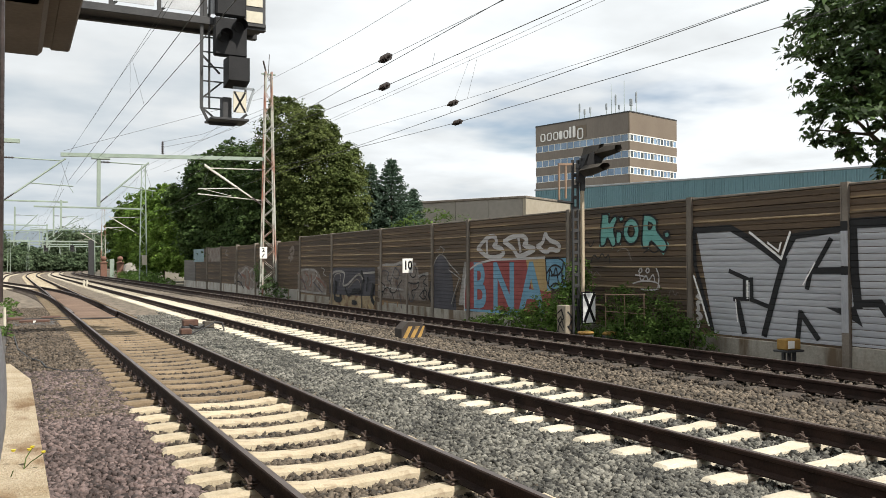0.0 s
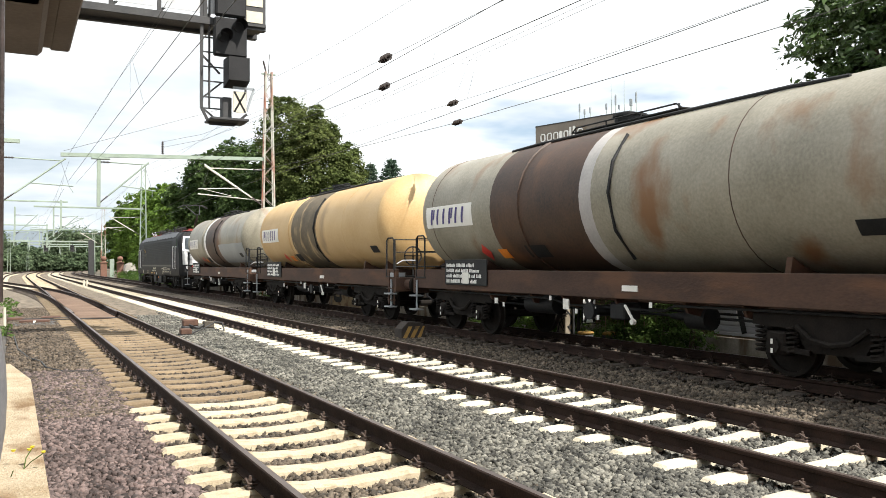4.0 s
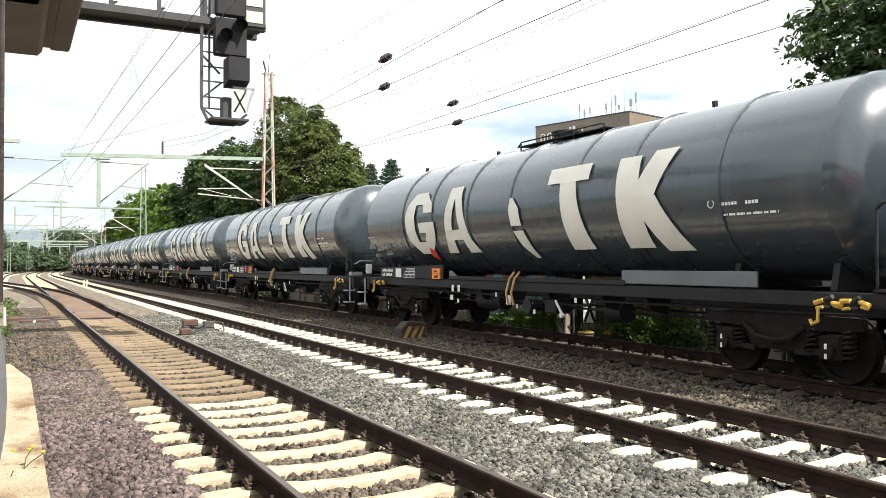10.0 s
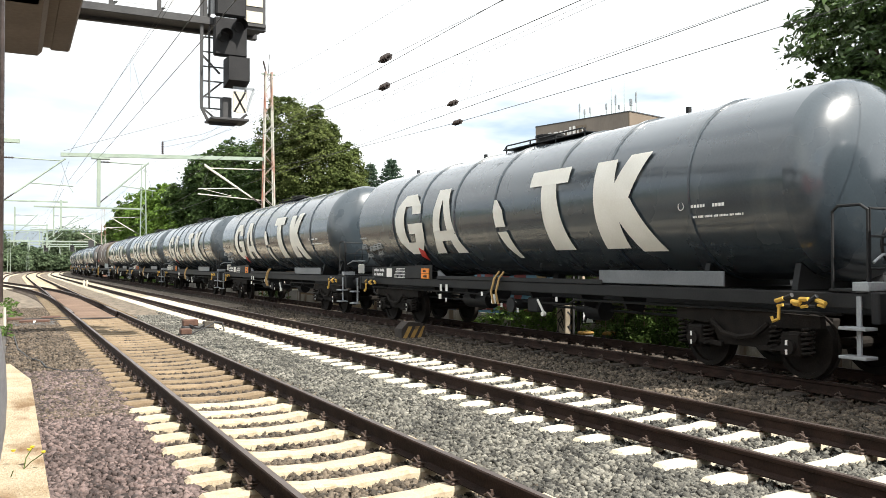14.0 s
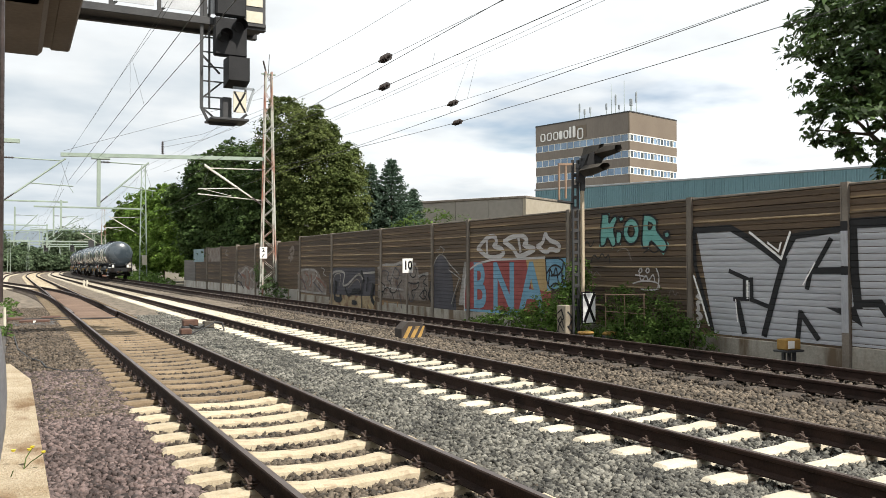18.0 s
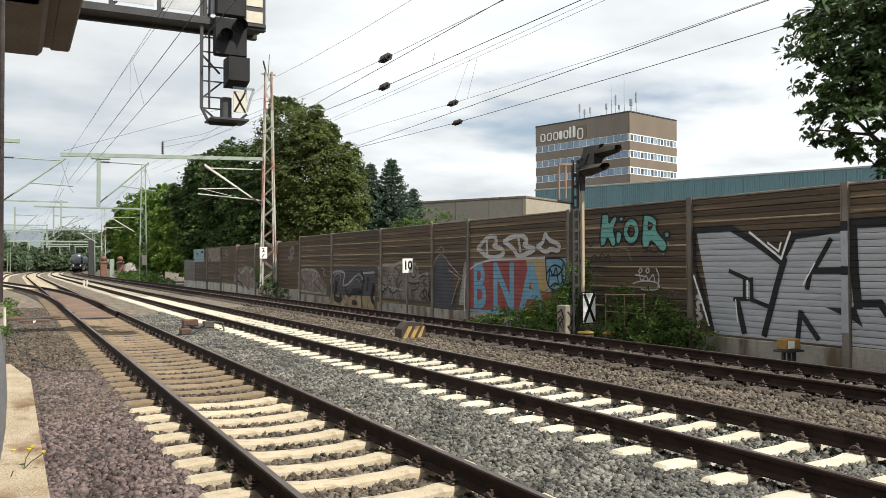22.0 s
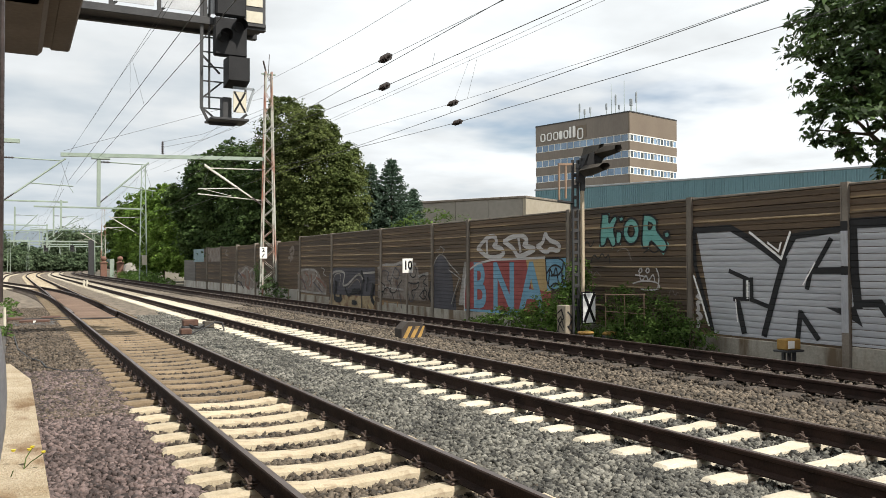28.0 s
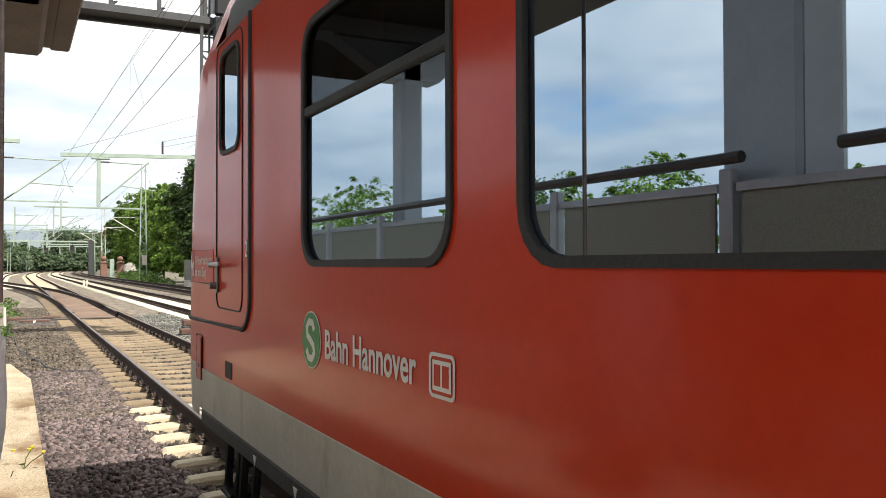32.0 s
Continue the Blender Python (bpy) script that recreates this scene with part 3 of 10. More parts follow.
def rounded(x0, x1, y0, y1, r, n=5):
    pts = []
    for cx, cy, a0 in ((x1 - r, y1 - r, 0), (x0 + r, y1 - r, 90), (x0 + r, y0 + r, 180), (x1 - r, y0 + r, 270)):
        for i in range(n + 1):
            a = radians(a0 + 90 * i / n)
            pts.append((cx + r * math.cos(a), cy + r * math.sin(a)))
    return pts


# a flat drawing in (along, up) on a wall or vehicle side that faces -x
FACE = Matrix(((0, 0, -1, 0), (-1, 0, 0, 0), (0, 1, 0, 0), (0, 0, 0, 1)))


def on_side(me, x, y, z):
    """Pose for a mesh drawn in xy so that it reads on a side facing -x."""
    return Matrix.Translation((x, y, z)) @ FACE


# ---------------- the line of the tracks ----------------
BEND_START, BEND_RADIUS = 130.0, 1200.0


def on_line(x0, s):
    """Place and heading (degrees) at the distance s along a track that lies at x0 where it is straight."""
    if s <= BEND_START:
        return x0, s, 0.0
    a = (s - BEND_START) / BEND_RADIUS
    r = BEND_RADIUS - x0
    return x0 + r * (1 - math.cos(a)), BEND_START + r * math.sin(a), -math.degrees(a)


TRACK_X = (2.55, 6.42, 10.64)

# ---------------- ground, ballast and tracks ----------------
def build_ground():
    xs = np.concatenate([np.linspace(-3000, -60, 12), np.linspace(-40, 160, 41), np.linspace(200, 3000, 12)])
    ys = np.concatenate([np.linspace(-1500, -60, 8), np.linspace(-40, 400, 60), np.linspace(450, 4000, 16)])
    X, Y = np.meshgrid(xs, ys, indexing="ij")
    Z = -0.62 + 0.05 * np.sin(X * 0.7) * np.cos(Y * 0.31)
    v = np.stack([X, Y, Z], -1).reshape(-1, 3)
    ny = len(ys)
    i, j = np.meshgrid(np.arange(len(xs) - 1), np.arange(ny - 1), indexing="ij")
    a = (i * ny + j).ravel()
    f = np.stack([a, a + ny, a + ny + 1, a + 1], -1)
    ob = new("ground", mesh_np("ground", v, f, M["ground"]))
    tagged(ob, "brown soil ground with patches of dry earth", "ground", kind="structure")


def build_bed():
    """The ballast bed: one uneven sheet with sloping shoulders that follows the bend."""
    S = np.concatenate([np.arange(-40, 3, 1.5), np.arange(3, 32, 0.22), np.arange(32, 130, 1.5), np.arange(130, 620, 8)])
    U = np.concatenate([[-9.0, -6.0], np.arange(-3.0, 12.45, 0.18), [12.6, 13.0, 13.5]])
    rng = np.random.default_rng(3)
    v = []
    for s in S:
        for u in U:
            x, y, _ = on_line(u, s)
            near = 3 <= s <= 32
            z = (-0.285 if s < 33 else -0.25) + (rng.uniform(-0.02, 0.02) if near else 0.0)
            gap = min(abs(u - tx) for tx in TRACK_X)
            z += -0.03 * max(0.0, min(1.0, (gap - 1.2) / 0.5))
            if u > 12.5:
                z = -0.42
            if u < -2.9:
                z = -0.32
            v.append((x, y, z))
    v = np.array(v)
    ny = len(U)
    i, j = np.meshgrid(np.arange(len(S) - 1), np.arange(ny - 1), indexing="ij")
    a = (i * ny + j).ravel()
    f = np.stack([a, a + 1, a + ny + 1, a + ny], -1)
    me = mesh_np("ballast_bed", v, f, M["bed"])
    me.materials.append(M["bed_far"])
    me.polygons.foreach_set("material_index", (np.repeat(S[:-1], ny - 1) > 27).astype(np.int32))
    tagged(new("ballast_bed", me), "grey crushed stone ballast bed under the tracks", "ballast", kind="structure")


# far bed has no loose stones: noise paints stones and shaded gaps
M["bed_far"] = material("ballast_bed_dusty", (0.030, 0.023, 0.016), (0.235, 0.190, 0.138), 0.95, scale=3.0, fine=8, bump=1.0)
STONE = np.array([(x, y, z) for z in (-1, 1) for y in (-1, 1) for x in (-1, 1)], float)
STONE_F = np.array([(4, 5, 7), (4, 7, 6), (0, 1, 5), (0, 5, 4), (1, 3, 7), (1, 7, 5), (3, 2, 6), (3, 6, 7), (2, 0, 4), (2, 4, 6), (0, 2, 3), (0, 3, 1)])


def stones(name, mat, label, n, u0, u1, s0, s1, zf, size=(0.018, 0.045), seed=1, near=0.0):
    """Loose stones over a strip; near > 0 gathers them towards the start of the strip."""
    rng = np.random.default_rng(seed)
    s = s0 + (s1 - s0) * rng.random(n) ** (1 + near)
    u = rng.uniform(u0, u1, n)
    z = zf(u, s)
    r = rng.uniform(size[0], size[1], n)
    k = len(STONE)
    # crushed stone: skewed blocks with flat faces, turned any way
    base = STONE[None] * rng.uniform(0.55, 1.1, (n, k, 3)) * np.stack([r * rng.uniform(0.75, 1.45, n), r * rng.uniform(0.6, 1.05, n), r * rng.uniform(0.45, 0.85, n)], -1)[:, None]
    yaw, tip, lean = rng.uniform(0, 2 * np.pi, n), rng.uniform(-0.9, 0.9, n), rng.uniform(-0.7, 0.7, n)
    c, d = np.cos(lean)[:, None], np.sin(lean)[:, None]
    x1, z1 = base[..., 0] * c + base[..., 2] * d, base[..., 2] * c - base[..., 0] * d
    c, d = np.cos(tip)[:, None], np.sin(tip)[:, None]
    y2, z2 = base[..., 1] * c - z1 * d, base[..., 1] * d + z1 * c
    c, d = np.cos(yaw)[:, None], np.sin(yaw)[:, None]
    x3, y3 = x1 * c - y2 * d, x1 * d + y2 * c
    v = np.stack([x3 + u[:, None], y3 + s[:, None], z2 + z[:, None]], -1).reshape(-1, 3)
    f = (STONE_F[None] + (np.arange(n) * k)[:, None, None]).reshape(-1, 3)
    tagged(new(name, mesh_np(name, v, f, mat)), label, "ballast stones", kind="stuff")


M["stone_dirty"] = material("ballast_oily", (0.05, 0.038, 0.027), (0.115, 0.088, 0.062), 0.9, scale=2, fine=60, island=0.7)


def build_stones():
    rng = np.random.default_rng(8)

    def bed(lo, hi):
        def zf(u, s):
            gap = np.min([np.abs(u - tx) for tx in TRACK_X], axis=0)
            z = -0.265 + 0.012 * np.clip((gap - 1.05) / 0.3, 0, 1)
            return z + rng.uniform(lo, hi, len(u))
        return zf
    stones("ballast_stones", M["stone_red"], "loose reddish grey ballast stones beside the platform ramp", 22000, 0.15, 1.40, 4.5, 16, bed(-0.012, 0.022), (0.011, 0.034), seed=1, near=0.5)
    stones("ballast_stones", M["stone_grey"], "loose grey ballast stones beside the platform", 9000, 0.2, 12.4, -12, 4.2, bed(-0.018, 0.012), (0.02, 0.045), seed=7)
    stones("ballast_stones", M["stone_dirty"], "loose oily brown ballast stones beside the near track", 14000, -0.1, 1.40, 11, 40, bed(-0.012, 0.02), (0.014, 0.036), seed=6, near=0.6)
    stones("ballast_stones", M["stone_brown"], "loose brownish ballast stones between the rails", 14000, 1.2, 3.9, 4.5, 12, bed(-0.03, 0.004), (0.012, 0.036), seed=2, near=0.3)
    stones("ballast_stones", M["stone_dark"], "dark ballast stones between the brown sleepers", 15000, 1.2, 3.9, 11.7, 32, bed(-0.012, 0.014), (0.014, 0.036), seed=10, near=0.2)
    stones("ballast_stones", M["stone_grey"], "loose grey ballast stones between the tracks", 66000, 3.5, 5.5, 4.0, 32, bed(-0.018, 0.022), (0.010, 0.034), seed=3, near=0.7)
    stones("ballast_stones", M["stone_grey"], "loose grey ballast stones banked up round the middle track", 40000, 5.0, 7.9, 4.0, 34, bed(-0.014, 0.026), (0.011, 0.034), seed=5, near=0.7)
    stones("ballast_stones", M["stone_brown"], "loose brown ballast stones before the far track", 34000, 7.6, 9.6, 4.0, 36, bed(-0.018, 0.024), (0.013, 0.038), seed=4, near=0.7)
    stones("ballast_stones", M["stone_dark"], "dark brown ballast stones packed round the far track", 26000, 9.3, 12.4, 4.0, 38, bed(0.0, 0.06), (0.014, 0.04), seed=9, near=0.6)


M["stone_dark"] = material("ballast_rusty", (0.036, 0.027, 0.019), (0.085, 0.066, 0.048), 0.9, scale=2, fine=60, island=0.7)
RAIL = [(-0.072, -0.172), (0.072, -0.172), (0.072, -0.160), (0.012, -0.135), (0.010, -0.050), (0.034, -0.038), (0.036, -0.010), (0.026, 0.0),
        (-0.026, 0.0), (-0.036, -0.010), (-0.034, -0.038), (-0.010, -0.050), (-0.012, -0.135), (-0.072, -0.160)]


def rail_mesh(name, offset_of, s_list):
    """A rail along the line; offset_of(s) gives its distance across. Two materials: rusty sides, polished head."""
    sh = Shape()
    secs = []
    for s in s_list:
        x, y, h = on_line(offset_of(s), s)
        a = radians(h)
        secs.append([(x + px * math.cos(a), y + px * math.sin(a), pz) for px, pz in RAIL])
    sh.loft(secs)
    me = sh.mesh(name, M["rail_side"])
    me.materials.append(M["rail_top"])
    top = [p for p in me.polygons if all(abs(me.vertices[i].co.z) < 0.002 for i in p.vertices)]
    for p in top:
        p.material_index = 1
    return me


SL_LEN, SL_W = 2.6, 0.28


def sleeper_mesh(mat, slim=1.0):
    """A prestressed concrete sleeper: raised rail seats, dipped middle, sloping ends."""
    sh = Shape()
    prof = [(-1.24, -0.225), (-1.20, -0.196), (-0.98, -0.186), (-0.55, -0.182), (-0.38, -0.200), (0.0, -0.212),
            (0.38, -0.200), (0.55, -0.182), (0.98, -0.186), (1.20, -0.196), (1.24, -0.225)]
    secs = []
    for x, z in prof:
        w = (0.115 if abs(x) > 0.4 else 0.095) * slim
        secs.append([(x, -w - 0.03, -0.36), (x, w + 0.03, -0.36), (x, w + 0.008, z - 0.03), (x, w - 0.018, z), (x, -w + 0.018, z), (x, -w - 0.008, z - 0.03)])
    sh.loft(secs)
    return sh.mesh("sleeper", mat)


def clip_shape(sh, x, y, side):
    """A bent spring clip with its bolt, beside a rail foot."""
    x0 = x + side * 0.085
    sh.box(x0 - 0.035, x0 + 0.035, y - 0.07, y + 0.07, -0.182, -0.16, 0.006)
    sh.path([(x0 - side * 0.05, y - 0.05, -0.15), (x0 + side * 0.03, y - 0.055, -0.135), (x0 + side * 0.035, y, -0.105), (x0 + side * 0.03, y + 0.055, -0.135), (x0 - side * 0.05, y + 0.05, -0.15)], 0.009, 5)
    sh.tube((x0, y, -0.16), (x0, y, -0.085), 0.013, 6)
    sh.tube((x0, y, -0.125), (x0, y, -0.108), 0.024, 6)


def build_track(i, x0, label, mats, pitch, phase, s_end=420.0, near_end=46.0):
    tr = thing("railway_track", label, "track", group="parallel tracks", kind="structure")
    near = list(np.arange(-30, 131, 40.0)) + list(np.arange(140, s_end + 1, 10.0))
    for side in (-1, 1):
        part("rail", rail_mesh("rail", lambda s: x0 + side * 0.7535, near), M["rail_side"], tr)
    meshes = {m: sleeper_mesh(M[m], {"sleeper_white": 0.80, "sleeper_new": 0.82, "sleeper_dark": 1.0, "sleeper_brown": 0.75}[m]) for m in set(mats(s) for s in np.arange(0, 200, 1.0))}
    clip = Shape()
    for side in (-1, 1):
        for sd in (-1, 1):
            clip_shape(clip, side * 0.7535, 0.0, sd)
    clip_me = clip.mesh("rail_clips", M["clip"])
    rest = {}
    rng = random.Random(i)
    s = phase - pitch * int((phase + 26.0) / pitch)
    while s < s_end - 200:
        if s < near_end:
            ob = part("sleeper", meshes[mats(s)], None, tr)
            ob.location = (x0 + rng.uniform(-0.012, 0.012), s + rng.uniform(-0.012, 0.012), rng.uniform(-0.006, 0.004))
            ob.rotation_euler = (0, 0, radians(rng.uniform(-0.5, 0.5)))
            part("rail_clips", clip_me, None, ob)
        else:
            rest.setdefault(mats(s), []).append(s)
        s += pitch
    for mname, ss in rest.items():
        sh = Shape()
        for s in ss:
            x, y, h = on_line(x0, s)
            a = radians(h)
            cs, sn = math.cos(a), math.sin(a)
            for u0, u1, z in ((-1.3, -0.4, -0.19), (-0.4, 0.4, -0.215), (0.4, 1.3, -0.19)):
                w = 0.125
                vs = [(x + u * cs - t * sn, y + u * sn + t * cs, zz) for zz in (-0.36, z) for u, t in ((u0, -w), (u1, -w), (u1, w), (u0, w))]
                sh.add(vs, [(4, 5, 6, 7), (0, 1, 5, 4), (1, 2, 6, 5), (2, 3, 7, 6), (3, 0, 4, 7)])
        ob = part("sleepers_far", sh, M[mname], tr)
        tagged(ob, kind="stuff")
    return tr


def build_turnout():
    """The branch that leaves the near track to the side of the platform, with its switch blades and frog."""
    tr = thing("turnout", "rusty steel turnout branching off the near track, brown sleepers", "track", kind="structure")

    def off(s):
        k = max(0.0, s - 40.0)
        return -0.00165 * k * k if k < 36 else max(-4.3, -2.138 - 0.119 * (k - 36))
    ss = list(np.arange(31, 131, 2.5)) + list(np.arange(140, 421, 10.0))
    for side in (-1, 1):
        part("rail", rail_mesh("rail", lambda s: 2.55 + side * 0.7535 + off(s) + (0.06 if s < 34 else 0) * -side, ss), M["rail_side"], tr)
    for side, s0, s1 in ((-1, 52, 60), (1, 66, 75)):
        part("check_rail", rail_mesh("check_rail", lambda s: 2.55 + side * 0.68, list(np.arange(s0, s1, 1.5))), M["rail_side"], tr)
    sh = Shape()
    for s in np.arange(72, 200, 0.63):
        x, y, h = on_line(2.55 + off(s), s)
        sh.box(x - 1.3, x + 1.3, y - 0.12, y + 0.12, -0.37, -0.195)
    ob = part("sleepers_far", sh, M["sleeper_white"], tr)
    tagged(ob, kind="stuff")
    sh = Shape()
    for s in np.arange(38.3, 72, 0.6):
        sh.box(2.55 - 1.3 + off(s), 2.55 + 1.3, s - 0.12, s + 0.12, -0.37, -0.225)
    tagged(part("sleepers_far", sh, M["sleeper_dark"], tr), kind="stuff")
    sh = Shape().box(1.95, 3.15, 30.5, 66, -0.34, -0.165)
    part("dust_layer", sh, material("brown_dust", (0.090, 0.053, 0.034), (0.185, 0.120, 0.080), 0.95, scale=0.7, fine=14, bump=0.6), tr, "brown brake dust between the rails")


def t1_mat(s):
    return "sleeper_new" if s < 11.6 else ("sleeper_brown" if s < 70 else "sleeper_new")


# ---------------- noise wall ----------------
# ledge tan paints in the skylight that the upward edges catch
M["ledge"] = material("dusty_ledge", (0.19, 0.13, 0.07), (0.33, 0.25, 0.15), 0.85, scale=2.0, fine=25, bump=0.2, rnd=0.25, stretch=(1, 0.3, 1), stain=((0.09, 0.065, 0.045), 1.2, (1, 0.4, 1), 0.55))

WALL_X = 13.5
WALL_POSTS = (2.2, 6.1, 10.0, 13.9, 18.45, 24.05, 26.7, 31.4, 37.3, 42.2)


def slat_shape(length):
    """A ribbed cladding board with two shallow grooves."""
    prof = [(0.0, 0.0), (-0.03, 0.003), (-0.05, 0.014), (-0.05, 0.110), (-0.032, 0.118), (-0.032, 0.128), (-0.05, 0.136), (-0.05, 0.236), (-0.03, 0.247), (0.0, 0.25)]
    return Shape().prism_y(prof, 0.0, length)


M["plinth"] = material("plinth_concrete", (0.185, 0.168, 0.135), (0.33, 0.305, 0.255), 0.92, scale=1.3, fine=24, bump=0.3, stain=((0.115, 0.082, 0.050), 1.8, (1, 1, 0.3), 0.50))


def build_wall():
    wall = thing("noise_wall", "brown ribbed noise barrier wall with concrete plinth and painted panels", "wall", kind="structure")
    for k, (a, b) in enumerate(zip(WALL_POSTS, WALL_POSTS[1:])):
        top = 3.02
        zb = 0.05 if k > 1 else 0.1
        L = b - a - 0.16
        n = 12
        pitch = (top - zb) / n
        me = slat_shape(L).mesh("slat", M["slat"])
        for v in me.vertices:
            v.co.z *= pitch / 0.25
        for i in range(n):
            ob = part("slat", me, None, wall)
            ob.location = (WALL_X, a + 0.08, zb + i * pitch)
        for i in range(2, n, 2):
            zz = zb + i * pitch
            painted = 2.35 if b < 14 else (1.8 if 18 < a < 24 else (2.0 if 24 < a < 26 else (1.5 if a > 26 else 0.0)))
            if zz < painted:
                continue
            part("ledge", Shape().prism_y([(WALL_X - 0.046, zz - 0.030), (WALL_X - 0.072, zz - 0.012), (WALL_X - 0.072, zz + 0.004), (WALL_X - 0.046, zz + 0.022)], a + 0.08, b - 0.08), M["ledge"], wall)
        part("plinth", Shape().box(WALL_X - 0.06, WALL_X + 0.1, a + 0.08, b - 0.08, -0.62, zb - 0.004, 0.01), M["plinth"], wall)
        part("coping", Shape().box(WALL_X - 0.07, WALL_X + 0.09, a + 0.08, b - 0.08, top + 0.003, top + 0.05, 0.01), M["post"], wall)
    for y in WALL_POSTS:
        sh = Shape().box(WALL_X - 0.11, WALL_X + 0.11, y - 0.075, y - 0.055, -0.62, 3.09).box(WALL_X - 0.11, WALL_X + 0.11, y + 0.055, y + 0.075, -0.62, 3.09)
        sh.box(WALL_X - 0.10, WALL_X - 0.085, y - 0.054, y + 0.054, -0.62, 3.09)
        part("post", sh, M["post"], wall)
    # the lower, set-back stretch farther on
    far = thing("noise_wall", "older dark brown noise barrier with faded paint, beside the line", "wall", kind="structure")
    posts = (42.3, 47.2, 52.1, 57.0, 61.9, 66.8, 71.7)
    for a, b in zip(posts, posts[1:]):
        me = slat_shape(b - a - 0.14).mesh("slat", M["slat"])
        for v in me.vertices:
            v.co.z *= 1.06
        for i in range(10):
            part("slat", me, None, far).location = (WALL_X + 0.25, a + 0.07, 0.25 + i * 0.265)
        part("plinth", Shape().box(WALL_X + 0.2, WALL_X + 0.38, a + 0.07, b - 0.07, -0.62, 0.245, 0.01), M["concrete"], far)
        part("post", Shape().box(WALL_X + 0.1, WALL_X + 0.35, a - 0.07, a + 0.07, -0.62, 2.98, 0.015), M["post"], far)
    me = slat_shape(5.0).mesh("slat", M["slat_grey"])
    for i in range(7):
        part("slat", me, None, far).location = (WALL_X + 0.25, 71.8, 0.25 + i * 0.25)
    part("plinth", Shape().box(WALL_X + 0.2, WALL_X + 0.38, 71.8, 76.8, -0.62, 0.245, 0.01), M["concrete"], far)


SLAT_PITCH = (3.02 - 0.05) / 12


def keep_grooves(me, z0=0.0, up=1, k=0.8):
    """Folds a painted patch into the wall's grooves."""
    bm = bmesh.new()
    bm.from_mesh(me)
    zs = [v.co[up] + z0 for v in bm.verts]
    mids = []
    if zs:
        no = [0, 0, 0]
        no[up] = 1
        for i in range(12):
            b = 0.05 + i * SLAT_PITCH
            for mid in (b, b + 0.122):
                lo, hi = mid - 0.011 * k, mid + 0.011 * k
                if lo > min(zs) + 0.004 and hi < max(zs) - 0.004:
                    mids.append(mid)
                    for z in (lo, mid, hi):
                        co = [0, 0, 0]
                        co[up] = z - z0
                        bmesh.ops.bisect_plane(bm, geom=bm.verts[:] + bm.edges[:] + bm.faces[:], plane_co=co, plane_no=no)
        for v in bm.verts:
            if any(abs(v.co[up] + z0 - m) < 0.0005 for m in mids):
                if up == 1:
                    v.co.z -= 0.013
                else:
                    v.co.x += 0.013
    bm.to_mesh(me)
    bm.free()
    return me


def paint_text(body, size, mat, y, z, bold=0.0, squeeze=1.0, lift=0.012, name="painted_letters", label="", x=WALL_X - 0.05):
    me = text_mesh(name, body, size, mat, 0.001, bold)
    for v in me.vertices:
        v.co.x *= squeeze
    keep_grooves(me, z)
    ob = part(name, me, None, None)
    ob.matrix_basis = on_side(me, x - lift, y, z)
    return ob


def paint_poly(pts, mat, lift=0.006, name="painted_area", x=WALL_X - 0.05, holes=()):
    """A painted patch on the wall; pts in (y, z)."""
    me = keep_grooves(outline([(-y, z) for y, z in pts], [[(-y, z) for y, z in h] for h in holes], 0.002, mat, name))
    ob = part(name, me, None, None)
    ob.matrix_basis = on_side(me, x - lift, 0, 0)
    return ob


def stroke(pts, w, mat, lift=0.012, name="painted_stroke", x=WALL_X - 0.05, rounds=2):
    """A painted line of the given width along pts (y, z), rounded at its bends."""
    for _ in range(rounds if len(pts) > 2 else 0):
        cut = [pts[0]]
        for (y0, z0), (y1, z1) in zip(pts, pts[1:]):
            cut += [(y0 * 0.75 + y1 * 0.25, z0 * 0.75 + z1 * 0.25), (y0 * 0.25 + y1 * 0.75, z0 * 0.25 + z1 * 0.75)]
        pts = cut + [pts[-1]]
    rise = 0.003 / len(pts)
    D = []
    for (y0, z0), (y1, z1) in zip(pts, pts[1:]):
        d = math.hypot(y1 - y0, z1 - z0) or 1
        D.append(((y1 - y0) / d, (z1 - z0) / d))
    L, R = [], []
    for i, (y, z) in enumerate(pts):
        a, b = D[max(0, i - 1)], D[min(i, len(D) - 1)]
        my, mz = -(a[1] + b[1]), a[0] + b[0]
        q = math.hypot(my, mz)
        if q < 0.3:
            my, mz, q = -b[1], b[0], 1.0
        my, mz = my / q, mz / q
        k = w / 2 / max(0.55, -my * b[1] + mz * b[0])
        ey, ez = (-a[0] * w * 0.3, -a[1] * w * 0.3) if i == 0 else ((b[0] * w * 0.3, b[1] * w * 0.3) if i == len(pts) - 1 else (0, 0))
        L.append((x - lift - rise * i, y + ey + my * k, z + ez + mz * k))
        R.append((x - lift - rise * i, y + ey - my * k, z + ez - mz * k))
    n = len(pts)
    sh = Shape().add(L + R, [(i, i + 1, n + i + 1, n + i) for i in range(n - 1)])
    return part(name, keep_grooves(sh.mesh(name, mat), 0.0, 2), None)


def sharp_stroke(pts, w, mat, lift=0.012, name="painted_stroke"):
    return stroke(pts, w, mat, lift, name, rounds=0)


def gather(name, label, category, obs):
    t = thing(name, label, category)
    for o in obs:
        o.parent = t
    return t

